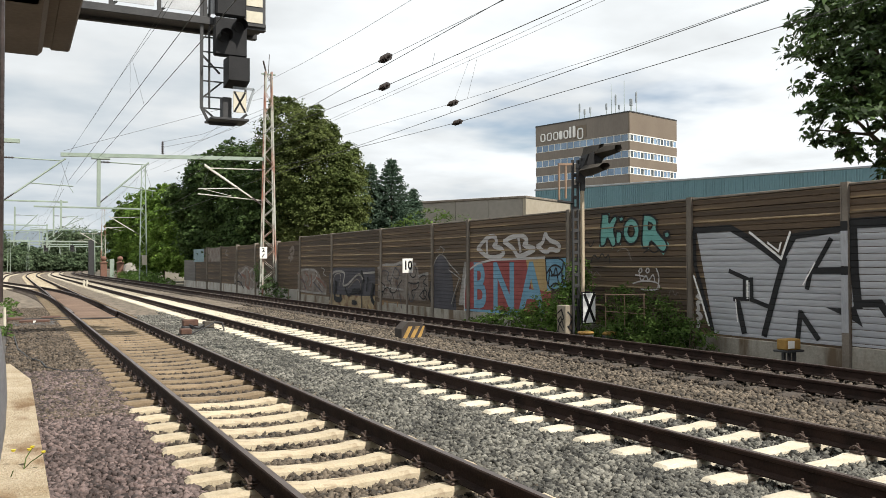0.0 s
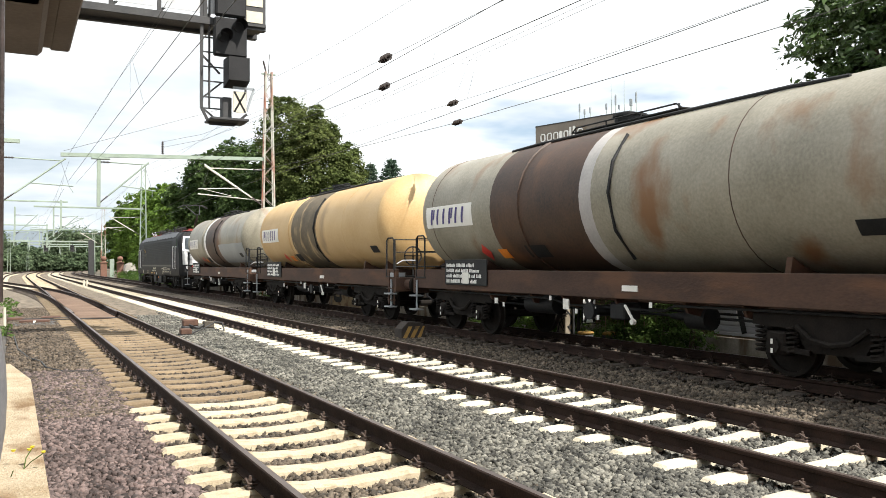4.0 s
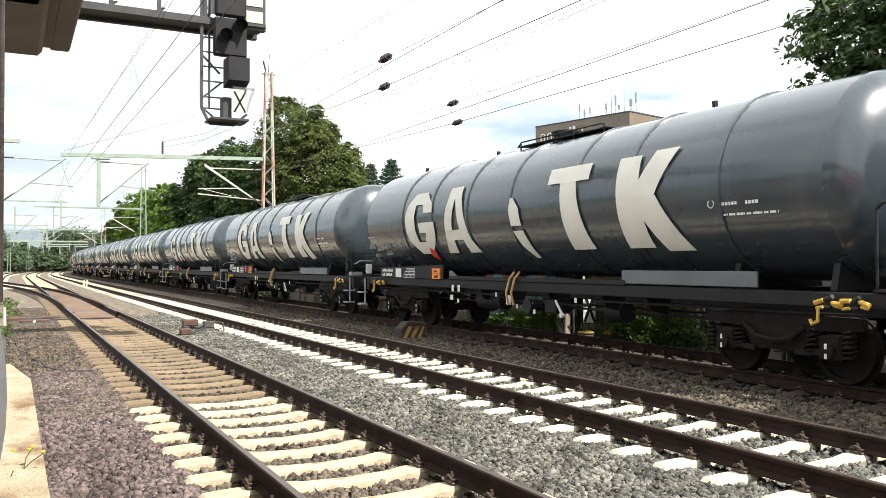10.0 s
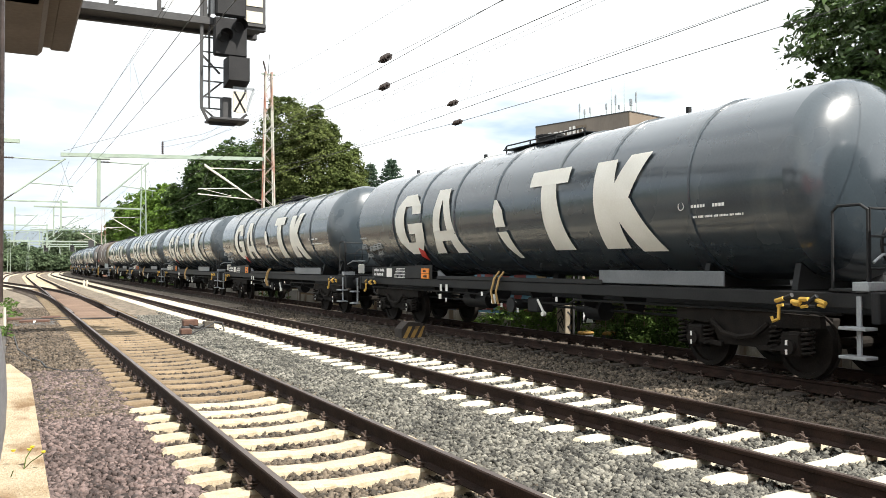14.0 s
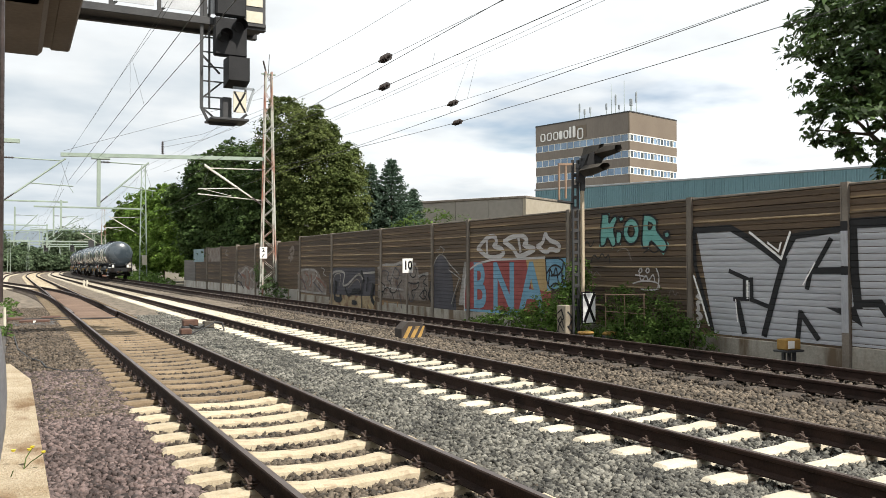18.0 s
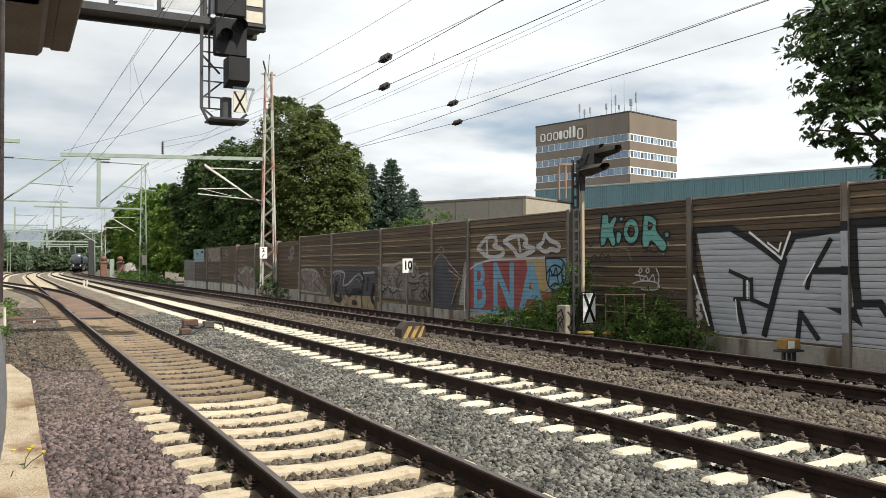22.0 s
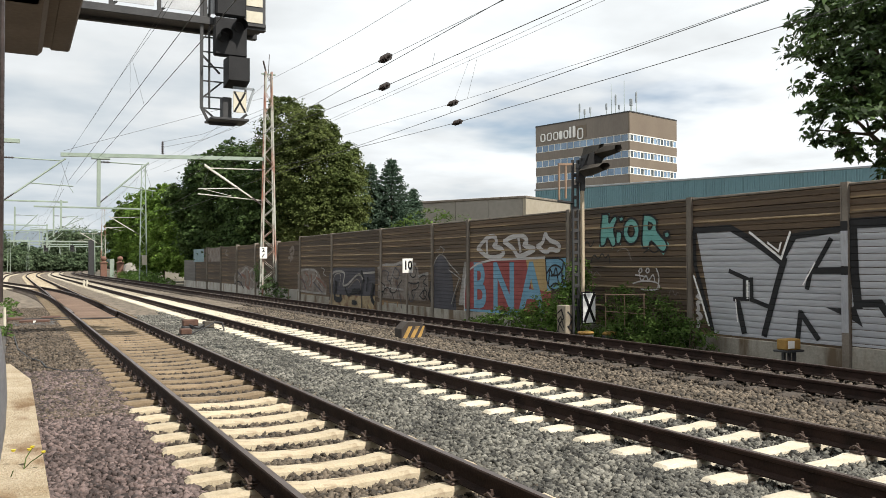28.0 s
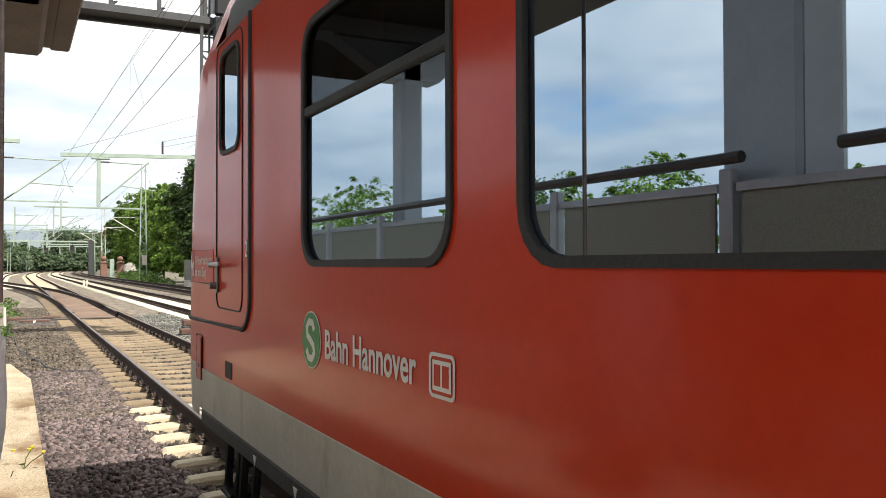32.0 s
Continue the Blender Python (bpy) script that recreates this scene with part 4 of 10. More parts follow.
# ---------------- trees and plants ----------------
def leaf_cloud(blobs, n, size, seed, shape="leaf", fill=0.55, tuft=60):
    """Many small leaves gathered in clumps over the surface of ellipsoid blobs (x, y, z, rx, ry, rz)."""
    rng = np.random.default_rng(seed)
    vol = np.array([b[3] * b[4] + b[4] * b[5] + b[3] * b[5] for b in blobs])
    share = (vol / vol.sum() * n).astype(int)
    cen, nor = [], []
    for b, k in zip(blobs, share):
        clumps = max(6, k // tuft)
        d = rng.normal(size=(clumps, 3))
        d /= np.linalg.norm(d, axis=1)[:, None]
        r = fill + (1.08 - fill) * rng.random(clumps) ** 0.5
        c = d * r[:, None]
        idx = rng.integers(0, clumps, k)
        # each spray is a flat drooping tuft of its own size
        o = rng.normal(size=(k, 3)) * np.array([0.14, 0.14, 0.07]) * rng.uniform(0.55, 1.25, clumps)[idx][:, None]
        o[:, 2] -= 1.1 * (o[:, 0] ** 2 + o[:, 1] ** 2)
        p = c[idx] + o
        cen.append(p * np.array(b[3:6]) + np.array(b[:3]))
        q = d[idx] * 0.6 + rng.normal(size=(k, 3)) * 0.5 + np.array([0, 0, 0.65])
        nor.append(q / np.linalg.norm(q, axis=1)[:, None])
    cen, nor = np.concatenate(cen), np.concatenate(nor)
    m = len(cen)
    a = np.cross(nor, rng.normal(size=(m, 3)))
    a /= np.linalg.norm(a, axis=1)[:, None]
    b2 = np.cross(nor, a)
    s = size * rng.uniform(0.6, 1.35, m)[:, None]
    if shape == "leaf":
        v = np.stack([cen - a * s, cen - b2 * s * 0.42 + nor * s * 0.10, cen + a * s * 1.05, cen + b2 * s * 0.42 + nor * s * 0.10], 1)
    else:
        v = np.stack([cen - a * s, cen - b2 * s * 0.8 + nor * s * 0.25, cen + a * s, cen + b2 * s * 0.8 + nor * s * 0.25], 1)
    return v.reshape(-1, 3), np.arange(m * 4).reshape(-1, 4)


def tree(x, y, blobs, n, size, mat, label, seed, group="trees behind the wall", trunk_r=0.22, shape="clump", fill=0.55, name="tree"):
    t = thing(name, label, "tree", group=group)
    rng = random.Random(seed)
    top = max(b[2] for b in blobs)
    sh = Shape()
    p = Vector((x, y, -0.7))
    r = trunk_r
    stem = [p]
    for k in range(5):
        q = Vector((x + rng.uniform(-0.25, 0.25) * k, y + rng.uniform(-0.25, 0.25) * k, -0.7 + (top + 0.7) * (k + 1) / 5))
        sh.tube(stem[-1], q, r, 9, r * 0.78)
        r *= 0.78
        stem.append(q)
    part("trunk", sh, M["bark"], t)
    for k, b in enumerate(blobs):
        base = stem[min(4, 2 + k % 3)]
        tip = Vector(b[:3])
        mid = (base + tip) / 2 + Vector((rng.uniform(-0.4, 0.4), rng.uniform(-0.4, 0.4), -0.3))
        limb = Shape().tube(base, mid, trunk_r * 0.42, 7, trunk_r * 0.28).tube(mid, tip, trunk_r * 0.28, 7, trunk_r * 0.12)
        for j in range(3):
            e = tip + Vector((rng.uniform(-0.6, 0.6) * b[3], rng.uniform(-0.6, 0.6) * b[4], rng.uniform(-0.4, 0.6) * b[5]))
            limb.tube(mid.lerp(tip, 0.6), e, trunk_r * 0.14, 5, trunk_r * 0.05)
        part("limb", limb, M["bark"], t)
    # smaller lobes break up the outline
    lobes = []
    for b in blobs:
        for _ in range(9):
            d = Vector((rng.gauss(0, 1), rng.gauss(0, 1), rng.gauss(0.25, 1))).normalized()
            k = rng.uniform(0.22, 0.42)
            lobes.append((b[0] + d.x * b[3] * 0.86, b[1] + d.y * b[4] * 0.86, b[2] + d.z * b[5] * 0.86, b[3] * k, b[4] * k, b[5] * k))
    v, f = leaf_cloud([tuple(b[:3]) + tuple(0.9 * r for r in b[3:]) for b in blobs] + lobes, n, size, seed, shape, fill)
    tagged(part("crown", mesh_np("crown", v, f, M[mat]), None, t), kind="stuff")
    return t


def conifer(x, y, h, r, n, seed, label):
    t = thing("spruce_tree", label, "tree", group="trees behind the wall")
    part("trunk", Shape().tube((x, y, -0.7), (x, y, h), 0.16, 8, 0.02), M["bark"], t)
    rng = np.random.default_rng(seed)
    tiers = 30
    P, A, S = [], [], []
    for k in range(tiers):
        f = k / tiers
        z = 0.6 + (h - 0.6) * f
        rr = r * (1 - f) ** 0.85 * (0.9 + 0.2 * (k % 2)) + 0.05
        arms = 10
        for j in range(arms):
            a = 2 * math.pi * (j + rng.random()) / arms
            m = max(6, int(2.2 * n / tiers / arms * (1.6 - 1.2 * f)))
            u = rng.random(m) ** 0.7
            P.append(np.stack([x + np.cos(a) * rr * u + rng.normal(0, 0.09, m), y + np.sin(a) * rr * u + rng.normal(0, 0.09, m), z - 0.25 * rr * u + 0.3 * rr * u ** 3 + rng.normal(0, 0.07, m)], -1))
            d = np.array([np.cos(a), np.sin(a), -0.25])
            A.append(np.tile(d, (m, 1)) + rng.normal(0, 0.35, (m, 3)))
            S.append(np.full(m, 0.15 - 0.04 * f))
    P, A, S = np.concatenate(P), np.concatenate(A), np.concatenate(S)[:, None]
    A /= np.linalg.norm(A, axis=1)[:, None]
    B = np.cross(A, rng.normal(size=A.shape))
    B /= np.linalg.norm(B, axis=1)[:, None]
    v = np.stack([P - A * S, P - B * S * 0.3, P + A * S, P + B * S * 0.3], 1).reshape(-1, 3)
    tagged(part("needles", mesh_np("needles", v, np.arange(len(v)).reshape(-1, 4), M["needle"]), None, t), kind="stuff")


def bush(name, blobs, n, size, mat, label, seed):
    b0 = thing(name, label, "bush", group="")
    rng = random.Random(seed)
    for b in blobs:
        st = Shape()
        for k in range(5):
            st.tube((b[0] + rng.uniform(-0.15, 0.15), b[1] + rng.uniform(-0.15, 0.15), -0.5), (b[0] + rng.uniform(-0.6, 0.6) * b[3], b[1] + rng.uniform(-0.6, 0.6) * b[4], b[2] + b[5] * 0.6), 0.018, 5, 0.006)
        part("stem_cluster", st, M["bark"], b0)
    v, f = leaf_cloud(blobs, n, size, seed, "leaf", 0.2, 16)
    tagged(part("foliage", mesh_np("foliage", v, f, M[mat]), None, b0), kind="stuff")


M["leaf_sunny"] = material("leaf_sunny", (0.085, 0.155, 0.026), (0.17, 0.255, 0.05), 0.8, scale=0.25, fine=5, bump=0.0, island=0.5, leafy=0.35, spec=0.15)


def build_plants():
    # the large olive tree and its darker neighbours behind the wall
    tree(19.5, 57.5, [(18.2, 58.2, 10.6, 2.8, 3.0, 2.7), (19.0, 57.4, 8.4, 3.2, 3.2, 2.9), (20.7, 55.6, 6.2, 2.1, 2.3, 2.2), (19.4, 57.5, 4.8, 3.3, 3.3, 2.6), (20.4, 54.9, 4.0, 2.1, 2.2, 1.8)], 150000, 0.082, "leaf_olive", "broad olive-green deciduous tree behind the noise wall", 11)
    tree(17.6, 69, [(16.6, 61.0, 7.0, 2.6, 3.0, 2.6), (16.6, 61.0, 3.6, 2.6, 3.2, 2.6), (17.2, 69, 9.4, 3.2, 3.4, 2.6), (16.6, 72, 7.0, 3.0, 3.4, 3.0), (18.0, 66.0, 6.0, 3.4, 3.4, 3.2), (17.5, 68, 3.4, 3.4, 4.0, 2.4)], 80000, 0.12, "leaf_dark", "dark shaded deciduous tree behind the noise wall", 12)
    tree(17.0, 80, [(17.1, 79.5, 10.4, 2.8, 3.2, 2.2), (16.4, 82.0, 7.4, 3.0, 3.6, 3.0), (16.8, 80, 4.0, 3.0, 4.0, 2.6)], 50000, 0.15, "leaf_dark", "dark green deciduous tree beside the line", 13)
    tree(17.4, 93, [(17.6, 92, 5.4, 3.0, 4.0, 2.6), (17.0, 95, 7.6, 2.6, 3.6, 2.2), (16.8, 92, 2.4, 2.4, 4.0, 2.2)], 30000, 0.17, "leaf_sunny", "mid-green deciduous tree beside the line", 14)
    tree(20.2, 112, [(20.0, 112, 8.0, 3.2, 4.6, 3.0), (19.2, 116, 5.6, 3.0, 4.4, 3.2), (20.4, 108, 4.0, 3.2, 5.0, 3.2), (18.6, 112, 2.6, 2.4, 5.0, 2.4)], 36000, 0.17, "leaf_sunny", "bright green deciduous tree beside the line", 15)
    tree(21.0, 135, [(20.8, 134, 10.4, 3.6, 5.0, 3.4), (20.0, 139, 7.0, 3.4, 5.2, 3.8), (21.5, 129, 6.0, 3.4, 5.0, 4.2), (19.2, 135, 3.2, 2.8, 6.0, 3.0)], 36000, 0.20, "leaf_sunny", "light green tree at the bend of the line", 16)
    tree(22, 162, [(21.5, 160, 11.5, 4.2, 6, 4.0), (22.5, 168, 9.0, 4.5, 6, 4.6), (20.5, 164, 5.0, 3.6, 6, 4.4), (22, 156, 5.0, 4, 6, 4.5)], 34000, 0.22, "leaf_sunny", "tall light green tree at the bend of the line", 17)
    tree(24, 195, [(23.5, 192, 11.5, 4.6, 7, 4.4), (25, 202, 9.5, 5, 7, 5), (23.5, 198, 5.0, 4.0, 7, 4.6)], 16000, 0.36, "leaf", "tall green tree at the bend of the line", 19)
    tree(26, 235, [(26, 230, 10.5, 4.5, 8, 4.5), (27, 242, 8.5, 4.5, 8, 5), (26, 238, 4.5, 4.5, 8, 4.5)], 12000, 0.42, "leaf", "tall green tree beyond the bend of the line", 20)
    # near tree that hangs over the wall
    tree(19.2, 12.0, [(16.9, 11.8, 6.4, 1.9, 1.7, 1.5), (15.6, 11.3, 4.55, 1.05, 0.9, 0.75), (16.6, 10.6, 7.6, 1.9, 1.7, 1.2), (16.9, 10.2, 4.6, 1.6, 1.3, 1.0), (15.75, 11.5, 5.35, 0.75, 0.7, 0.6), (17.6, 10.6, 3.7, 1.4, 1.4, 0.9), (19.5, 12, 7.5, 2.6, 2.6, 2.4), (18.5, 9.0, 6.0, 2.4, 2.4, 2.4), (18.2, 8.5, 3.9, 1.6, 1.6, 1.0), (16.8, 9.6, 3.7, 0.9, 0.9, 0.6)], 66000, 0.092, "leaf_near", "dark leafy walnut tree overhanging the noise wall", 18, shape="leaf", fill=0.3, trunk_r=0.26)
    conifer(24.2, 58.6, 9.4, 3.0, 12000, 21, "dark green spruce behind the noise wall")
    conifer(25.5, 57.6, 9.7, 3.7, 14000, 22, "dark green spruce behind the noise wall")
    conifer(27.0, 58.6, 6.6, 3.4, 9000, 23, "dark green spruce behind the noise wall")
    conifer(28.3, 59.6, 7.7, 2.2, 7600, 24, "slim young spruce behind the noise wall")
    bush("wall_bush", [(18.1, 36.5, 3.2, 1.6, 1.6, 1.0), (19.5, 38.0, 3.4, 1.6, 1.6, 1.1)], 1800, 0.10, "leaf", "green shrub rising behind the noise wall", 31)
    bush("trackside_bush", [(12.7, 17.6, 0.35, 0.5, 0.9, 0.7), (12.8, 18.8, 0.15, 0.5, 0.9, 0.55), (12.85, 17.3, 1.0, 0.35, 0.45, 0.8), (12.6, 20.2, 0.0, 0.4, 1.0, 0.4), (12.5, 21.6, -0.15, 0.35, 0.9, 0.25)], 8200, 0.05, "leaf_bright", "bright green weeds and shrub below the painted wall", 32)
    bush("trackside_bush", [(12.9, 14.9, 0.35, 0.5, 0.9, 0.75), (12.85, 14.1, 0.2, 0.5, 0.8, 0.65), (12.9, 15.7, 0.45, 0.4, 0.6, 0.75), (12.8, 13.3, 0.0, 0.4, 0.6, 0.5), (12.6, 14.6, -0.1, 0.5, 1.2, 0.4), (12.6, 15.9, -0.1, 0.45, 0.8, 0.4)], 12000, 0.042, "leaf", "dark green shrub growing against the noise wall", 33)
    bush("mast_bush", [(12.75, 45.8, 0.3, 0.45, 0.9, 0.7), (13.0, 44.2, 0.0, 0.4, 0.8, 0.4), (12.8, 47.6, 0.9, 0.35, 0.8, 0.9)], 2000, 0.07, "leaf_near", "dark climbing shrub at the foot of the mast", 34)
    bush("verge_grass", [(13.0, 84, -0.1, 0.9, 5.0, 0.5), (13.4, 94, 0.1, 0.9, 6.0, 0.7), (14.2, 106, 0.1, 1.4, 6.0, 0.7), (15.2, 118, 0.1, 2.0, 7.0, 0.7), (16.6, 132, 0.1, 2.6, 8.0, 0.7)], 9000, 0.12, "grass", "tall green grass and weeds beside the far track", 35)
    bush("side_weeds", [(-0.25, 26, -0.2, 0.35, 2.0, 0.16), (-0.1, 34, -0.2, 0.4, 2.5, 0.18), (-0.1, 42, -0.1, 0.4, 3.0, 0.25)], 900, 0.06, "grass", "weeds beside the ballast", 37)
    # distant woods; the far ones carry their haze in the leaf colour
    rng = np.random.default_rng(40)
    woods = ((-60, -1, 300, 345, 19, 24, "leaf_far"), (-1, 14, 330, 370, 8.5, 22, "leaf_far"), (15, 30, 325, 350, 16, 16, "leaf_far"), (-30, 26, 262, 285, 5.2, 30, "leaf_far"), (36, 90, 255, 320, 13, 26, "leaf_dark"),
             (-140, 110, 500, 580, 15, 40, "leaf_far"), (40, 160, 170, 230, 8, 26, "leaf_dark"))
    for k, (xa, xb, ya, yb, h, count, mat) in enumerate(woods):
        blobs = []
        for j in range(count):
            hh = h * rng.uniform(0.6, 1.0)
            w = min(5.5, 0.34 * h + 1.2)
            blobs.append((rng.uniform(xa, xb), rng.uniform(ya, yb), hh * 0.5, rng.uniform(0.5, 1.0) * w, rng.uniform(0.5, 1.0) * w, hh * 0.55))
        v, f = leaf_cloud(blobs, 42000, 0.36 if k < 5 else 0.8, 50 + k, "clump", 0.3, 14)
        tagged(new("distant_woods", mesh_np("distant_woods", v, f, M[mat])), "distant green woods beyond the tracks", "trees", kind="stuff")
    # trees on the other side of the platform
    for k, (x, y, h) in enumerate(((-50, 20, 9.5), (-44, 34, 8), (-54, -6, 9), (-46, 54, 11), (-46, 71, 12.2), (-50, 90, 12), (-46, 118, 15.5), (-47, 134, 17))):
        tree(x, y, [(x, y, h * 0.55, h * 0.4, h * 0.4, h * 0.42), (x + 1.5, y + 2, h * 0.4, h * 0.35, h * 0.35, h * 0.35), (x - 1, y - 2, h * 0.45, h * 0.3, h * 0.35, h * 0.35)], 9000, 0.17, "leaf_bright", "green deciduous tree on the far side of the platform", 60 + k, group="trees beyond the platform")
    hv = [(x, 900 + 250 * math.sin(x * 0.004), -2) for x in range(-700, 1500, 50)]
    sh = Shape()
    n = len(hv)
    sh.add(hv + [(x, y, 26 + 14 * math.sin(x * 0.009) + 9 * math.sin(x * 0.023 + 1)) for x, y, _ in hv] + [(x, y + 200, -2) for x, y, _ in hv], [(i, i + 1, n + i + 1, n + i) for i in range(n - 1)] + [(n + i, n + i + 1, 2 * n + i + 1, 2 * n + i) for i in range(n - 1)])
    solo("far_hills", sh, M["hill"], "wooded hills on the horizon, blue haze in their colour", "hills", kind="structure")


M["leaf_near"] = material("leaf_near", (0.022, 0.045, 0.012), (0.075, 0.13, 0.030), 0.6, scale=0.8, fine=8, bump=0.0, island=0.5, leafy=0.25)


# ---------------- masts, wires and signals ----------------
def lattice_mast(x, y, h, wb, wt, mat, label, panels=16, single=True, zb=-0.5):
    t = thing("catenary_mast", label, "mast", group="catenary masts")

    def w(z):
        return wb + (wt - wb) * (z - zb) / (h - zb)
    for sx in (-1, 1):
        for sy in (-1, 1):
            part("leg", Shape().bar((x + sx * wb / 2, y + sy * wb * 0.3, zb), (x + sx * wt / 2, y + sy * wt * 0.3, h), 0.075, 0.075), M[mat], t)
    for k in range(panels):
        z0, z1 = zb + (h - zb) * k / panels, zb + (h - zb) * (k + 1) / panels
        s = 1 if k % 2 else -1
        for sy in (-1, 1):
            b = Shape().bar((x + s * w(z0) / 2, y + sy * w(z0) * 0.3, z0), (x - s * w(z1) / 2, y + sy * w(z1) * 0.3, z1), 0.045, 0.02)
            part("brace", b, M[mat], t)
        for sx in (-1, 1):
            part("brace", Shape().bar((x + sx * w(z0) / 2, y + s * w(z0) * 0.3, z0), (x + sx * w(z1) / 2, y - s * w(z1) * 0.3, z1), 0.02, 0.04), M[mat], t)
    part("base", Shape().box(x - wb * 0.8, x + wb * 0.8, y - wb * 0.6, y + wb * 0.6, -0.62, zb + 0.15, 0.03), M["concrete"], t)
    return t


def insulator(t, p, q, r=0.055):
    p, q = Vector(p), Vector(q)
    sh = Shape().tube(p, q, 0.025, 6)
    for k in range(7):
        a, b = p.lerp(q, (k + 0.3) / 7.5), p.lerp(q, (k + 0.75) / 7.5)
        sh.tube(a, b, r, 8)
    return part("insulator", sh, M["insul"], t)


def cantilever(t, x0, y, zl, x1, zt, xs, zc, mat="galv"):
    """Tubes that hold the wires: from the mast or hanger at x0 to the wire at x1."""
    d = Vector((x1, y, zt)) - Vector((x0, y, zl))
    a = Vector((x0, y, zl))
    insulator(t, a + d * 0.02, a + d * 0.2)
    part("cantilever_tube", Shape().tube(a + d * 0.2, a + d * 1.05, 0.045, 8), M[mat], t)
    s = 1 if x1 > x0 else -1
    insulator(t, (x0 + s * 0.05, y, zt + 0.02), (x0 + s * 0.55, y, zt + 0.02))
    part("top_tie", Shape().tube((x0 + s * 0.55, y, zt + 0.02), (x1, y, zt - 0.02), 0.03, 6), M[mat], t)
    e = a + d * 0.45
    part("steady_tube", Shape().tube(e, (x1 + s * 0.5, y, zc + 0.35), 0.028, 6), M[mat], t)
    part("steady_arm", Shape().path([(x1 + s * 0.3, y, zc + 0.36), (xs, y, zc + 0.02)], 0.016, 6), M[mat], t)
    part("stay_wire", Shape().tube((x1 - s * 0.1, y, zt), (x1 + s * 0.3, y, zc + 0.36), 0.008, 5), M["wire"], t)


SUPPORTS = (-60.0, -7.0, 46.4, 99.5, 152.0, 205.0, 258.0, 311.0)


M["tube_pale"] = material("pale_tube", (0.46, 0.44, 0.38), (0.60, 0.58, 0.51), 0.6, scale=3, fine=30)


def build_catenary():
    a = lattice_mast(12.9, 46.4, 12.6, 0.82, 0.34, "mast_rust", "tall rusty lattice catenary mast with flaking green paint", 22)
    part("top_insulator", Shape().tube((12.75, 46.4, 12.6), (12.6, 46.4, 13.2), 0.05, 8).tube((12.9, 46.4, 12.5), (12.95, 46.4, 13.6), 0.02, 6), M["insul"], a)
    part("cross_arm", Shape().bar((12.5, 46.4, 12.45), (13.3, 46.4, 12.45), 0.08, 0.08), M["galv"], a)
    part("bracket_beam", Shape().bar((2.15, 46.4, 7.25), (12.7, 46.4, 7.60), 0.18, 0.19), M["galv"], a, "pale green steel bracket beam")
    for hx, zl in ((3.95, 4.75),):
        part("hanger_post", Shape().box(hx - 0.09, hx + 0.09, 46.31, 46.49, zl - 0.1, 7.2, 0.015), M["galv"], a)
        cantilever(a, hx, 46.4, zl + 0.05, 6.3, 6.95, 6.6, 5.2)
    part("hanger_plate", Shape().box(3.6, 4.5, 46.26, 46.54, 7.10, 7.20, 0.02), M["galv"], a)
    insulator(a, (7.13, 46.4, 7.55), (7.13, 46.4, 8.25), 0.07)
    cantilever(a, 12.55, 46.4, 5.0, 9.5, 6.95, 10.8, 5.42, "tube_pale")
    part("extra_tube", Shape().tube((12.55, 46.5, 5.0), (9.35, 46.5, 7.15), 0.04, 8).tube((12.5, 46.5, 5.25), (9.0, 46.5, 5.5), 0.03, 6), M["tube_pale"], a)
    sg = part("notice_sign", Shape().box(12.30, 12.72, 45.98, 46.0, 1.95, 2.6, 0.006), M["white"], a, "white distance sign with dark marks")
    me = text_mesh("number", "2", 0.34, M["black"], 0.001, 0.01)
    part("number", me, None, sg).matrix_basis = pose(12.5, 45.976, 2.42, 90, 0, 0)
    part("sign_mark", Shape().bar((12.42, 45.976, 2.02), (12.56, 45.976, 2.22), 0.01, 0.05), M["black"], sg)
    # left mast, its arm reaches over the near track
    l = lattice_mast(-2.3, 46.4, 9.2, 0.5, 0.34, "galv", "grey-green lattice catenary mast beside the platform line", 14)
    cantilever(l, -2.1 + 1.6, 46.4, 4.75, 2.25, 6.95, 2.75, 5.3)
    part("bracket_arm", Shape().box(-2.1, 0.3, 46.32, 46.48, 7.7, 7.92, 0.02).box(-0.6, -0.42, 46.32, 46.48, 4.6, 7.7, 0.02), M["galv"], l)
    for y, mat, xo in ((99.5, "galv", 13.2), (152.0, "mast_rust", 13.5)):
        x, yy, _ = on_line(xo, y)
        top = 7.86 if y < 120 else 7.42
        m = lattice_mast(x, yy, 12.9 if y < 120 else 11.5, 0.8, 0.4, mat, "pale green lattice catenary mast beside the far track" if y < 120 else "rusty lattice catenary mast at the bend", 16)
        part("bracket_beam", Shape().box(x - 11.2, x, yy - 0.1, yy + 0.1, top, top + 0.18, 0.02), M["galv"], m, "pale green steel bracket beam")
        for hx, tx in ((3.95, 6.3), (0.2, 2.3)):
            part("hanger_post", Shape().box(hx - 0.08, hx + 0.08, yy - 0.08, yy + 0.08, 4.7, top, 0.01), M["galv"], m)
            cantilever(m, hx, yy, 4.8, tx, 6.95, tx + 0.3, 5.25)
        cantilever(m, x - 0.35, yy, 5.0, x - 3.5, 6.95, x - 2.3, 5.42, "tube_pale")
        part("mast_box", Shape().box(x - 0.2, x + 0.35, yy - 0.6, yy - 0.35, 1.6, 2.7, 0.02), M["beige"], m, "grey switch box")
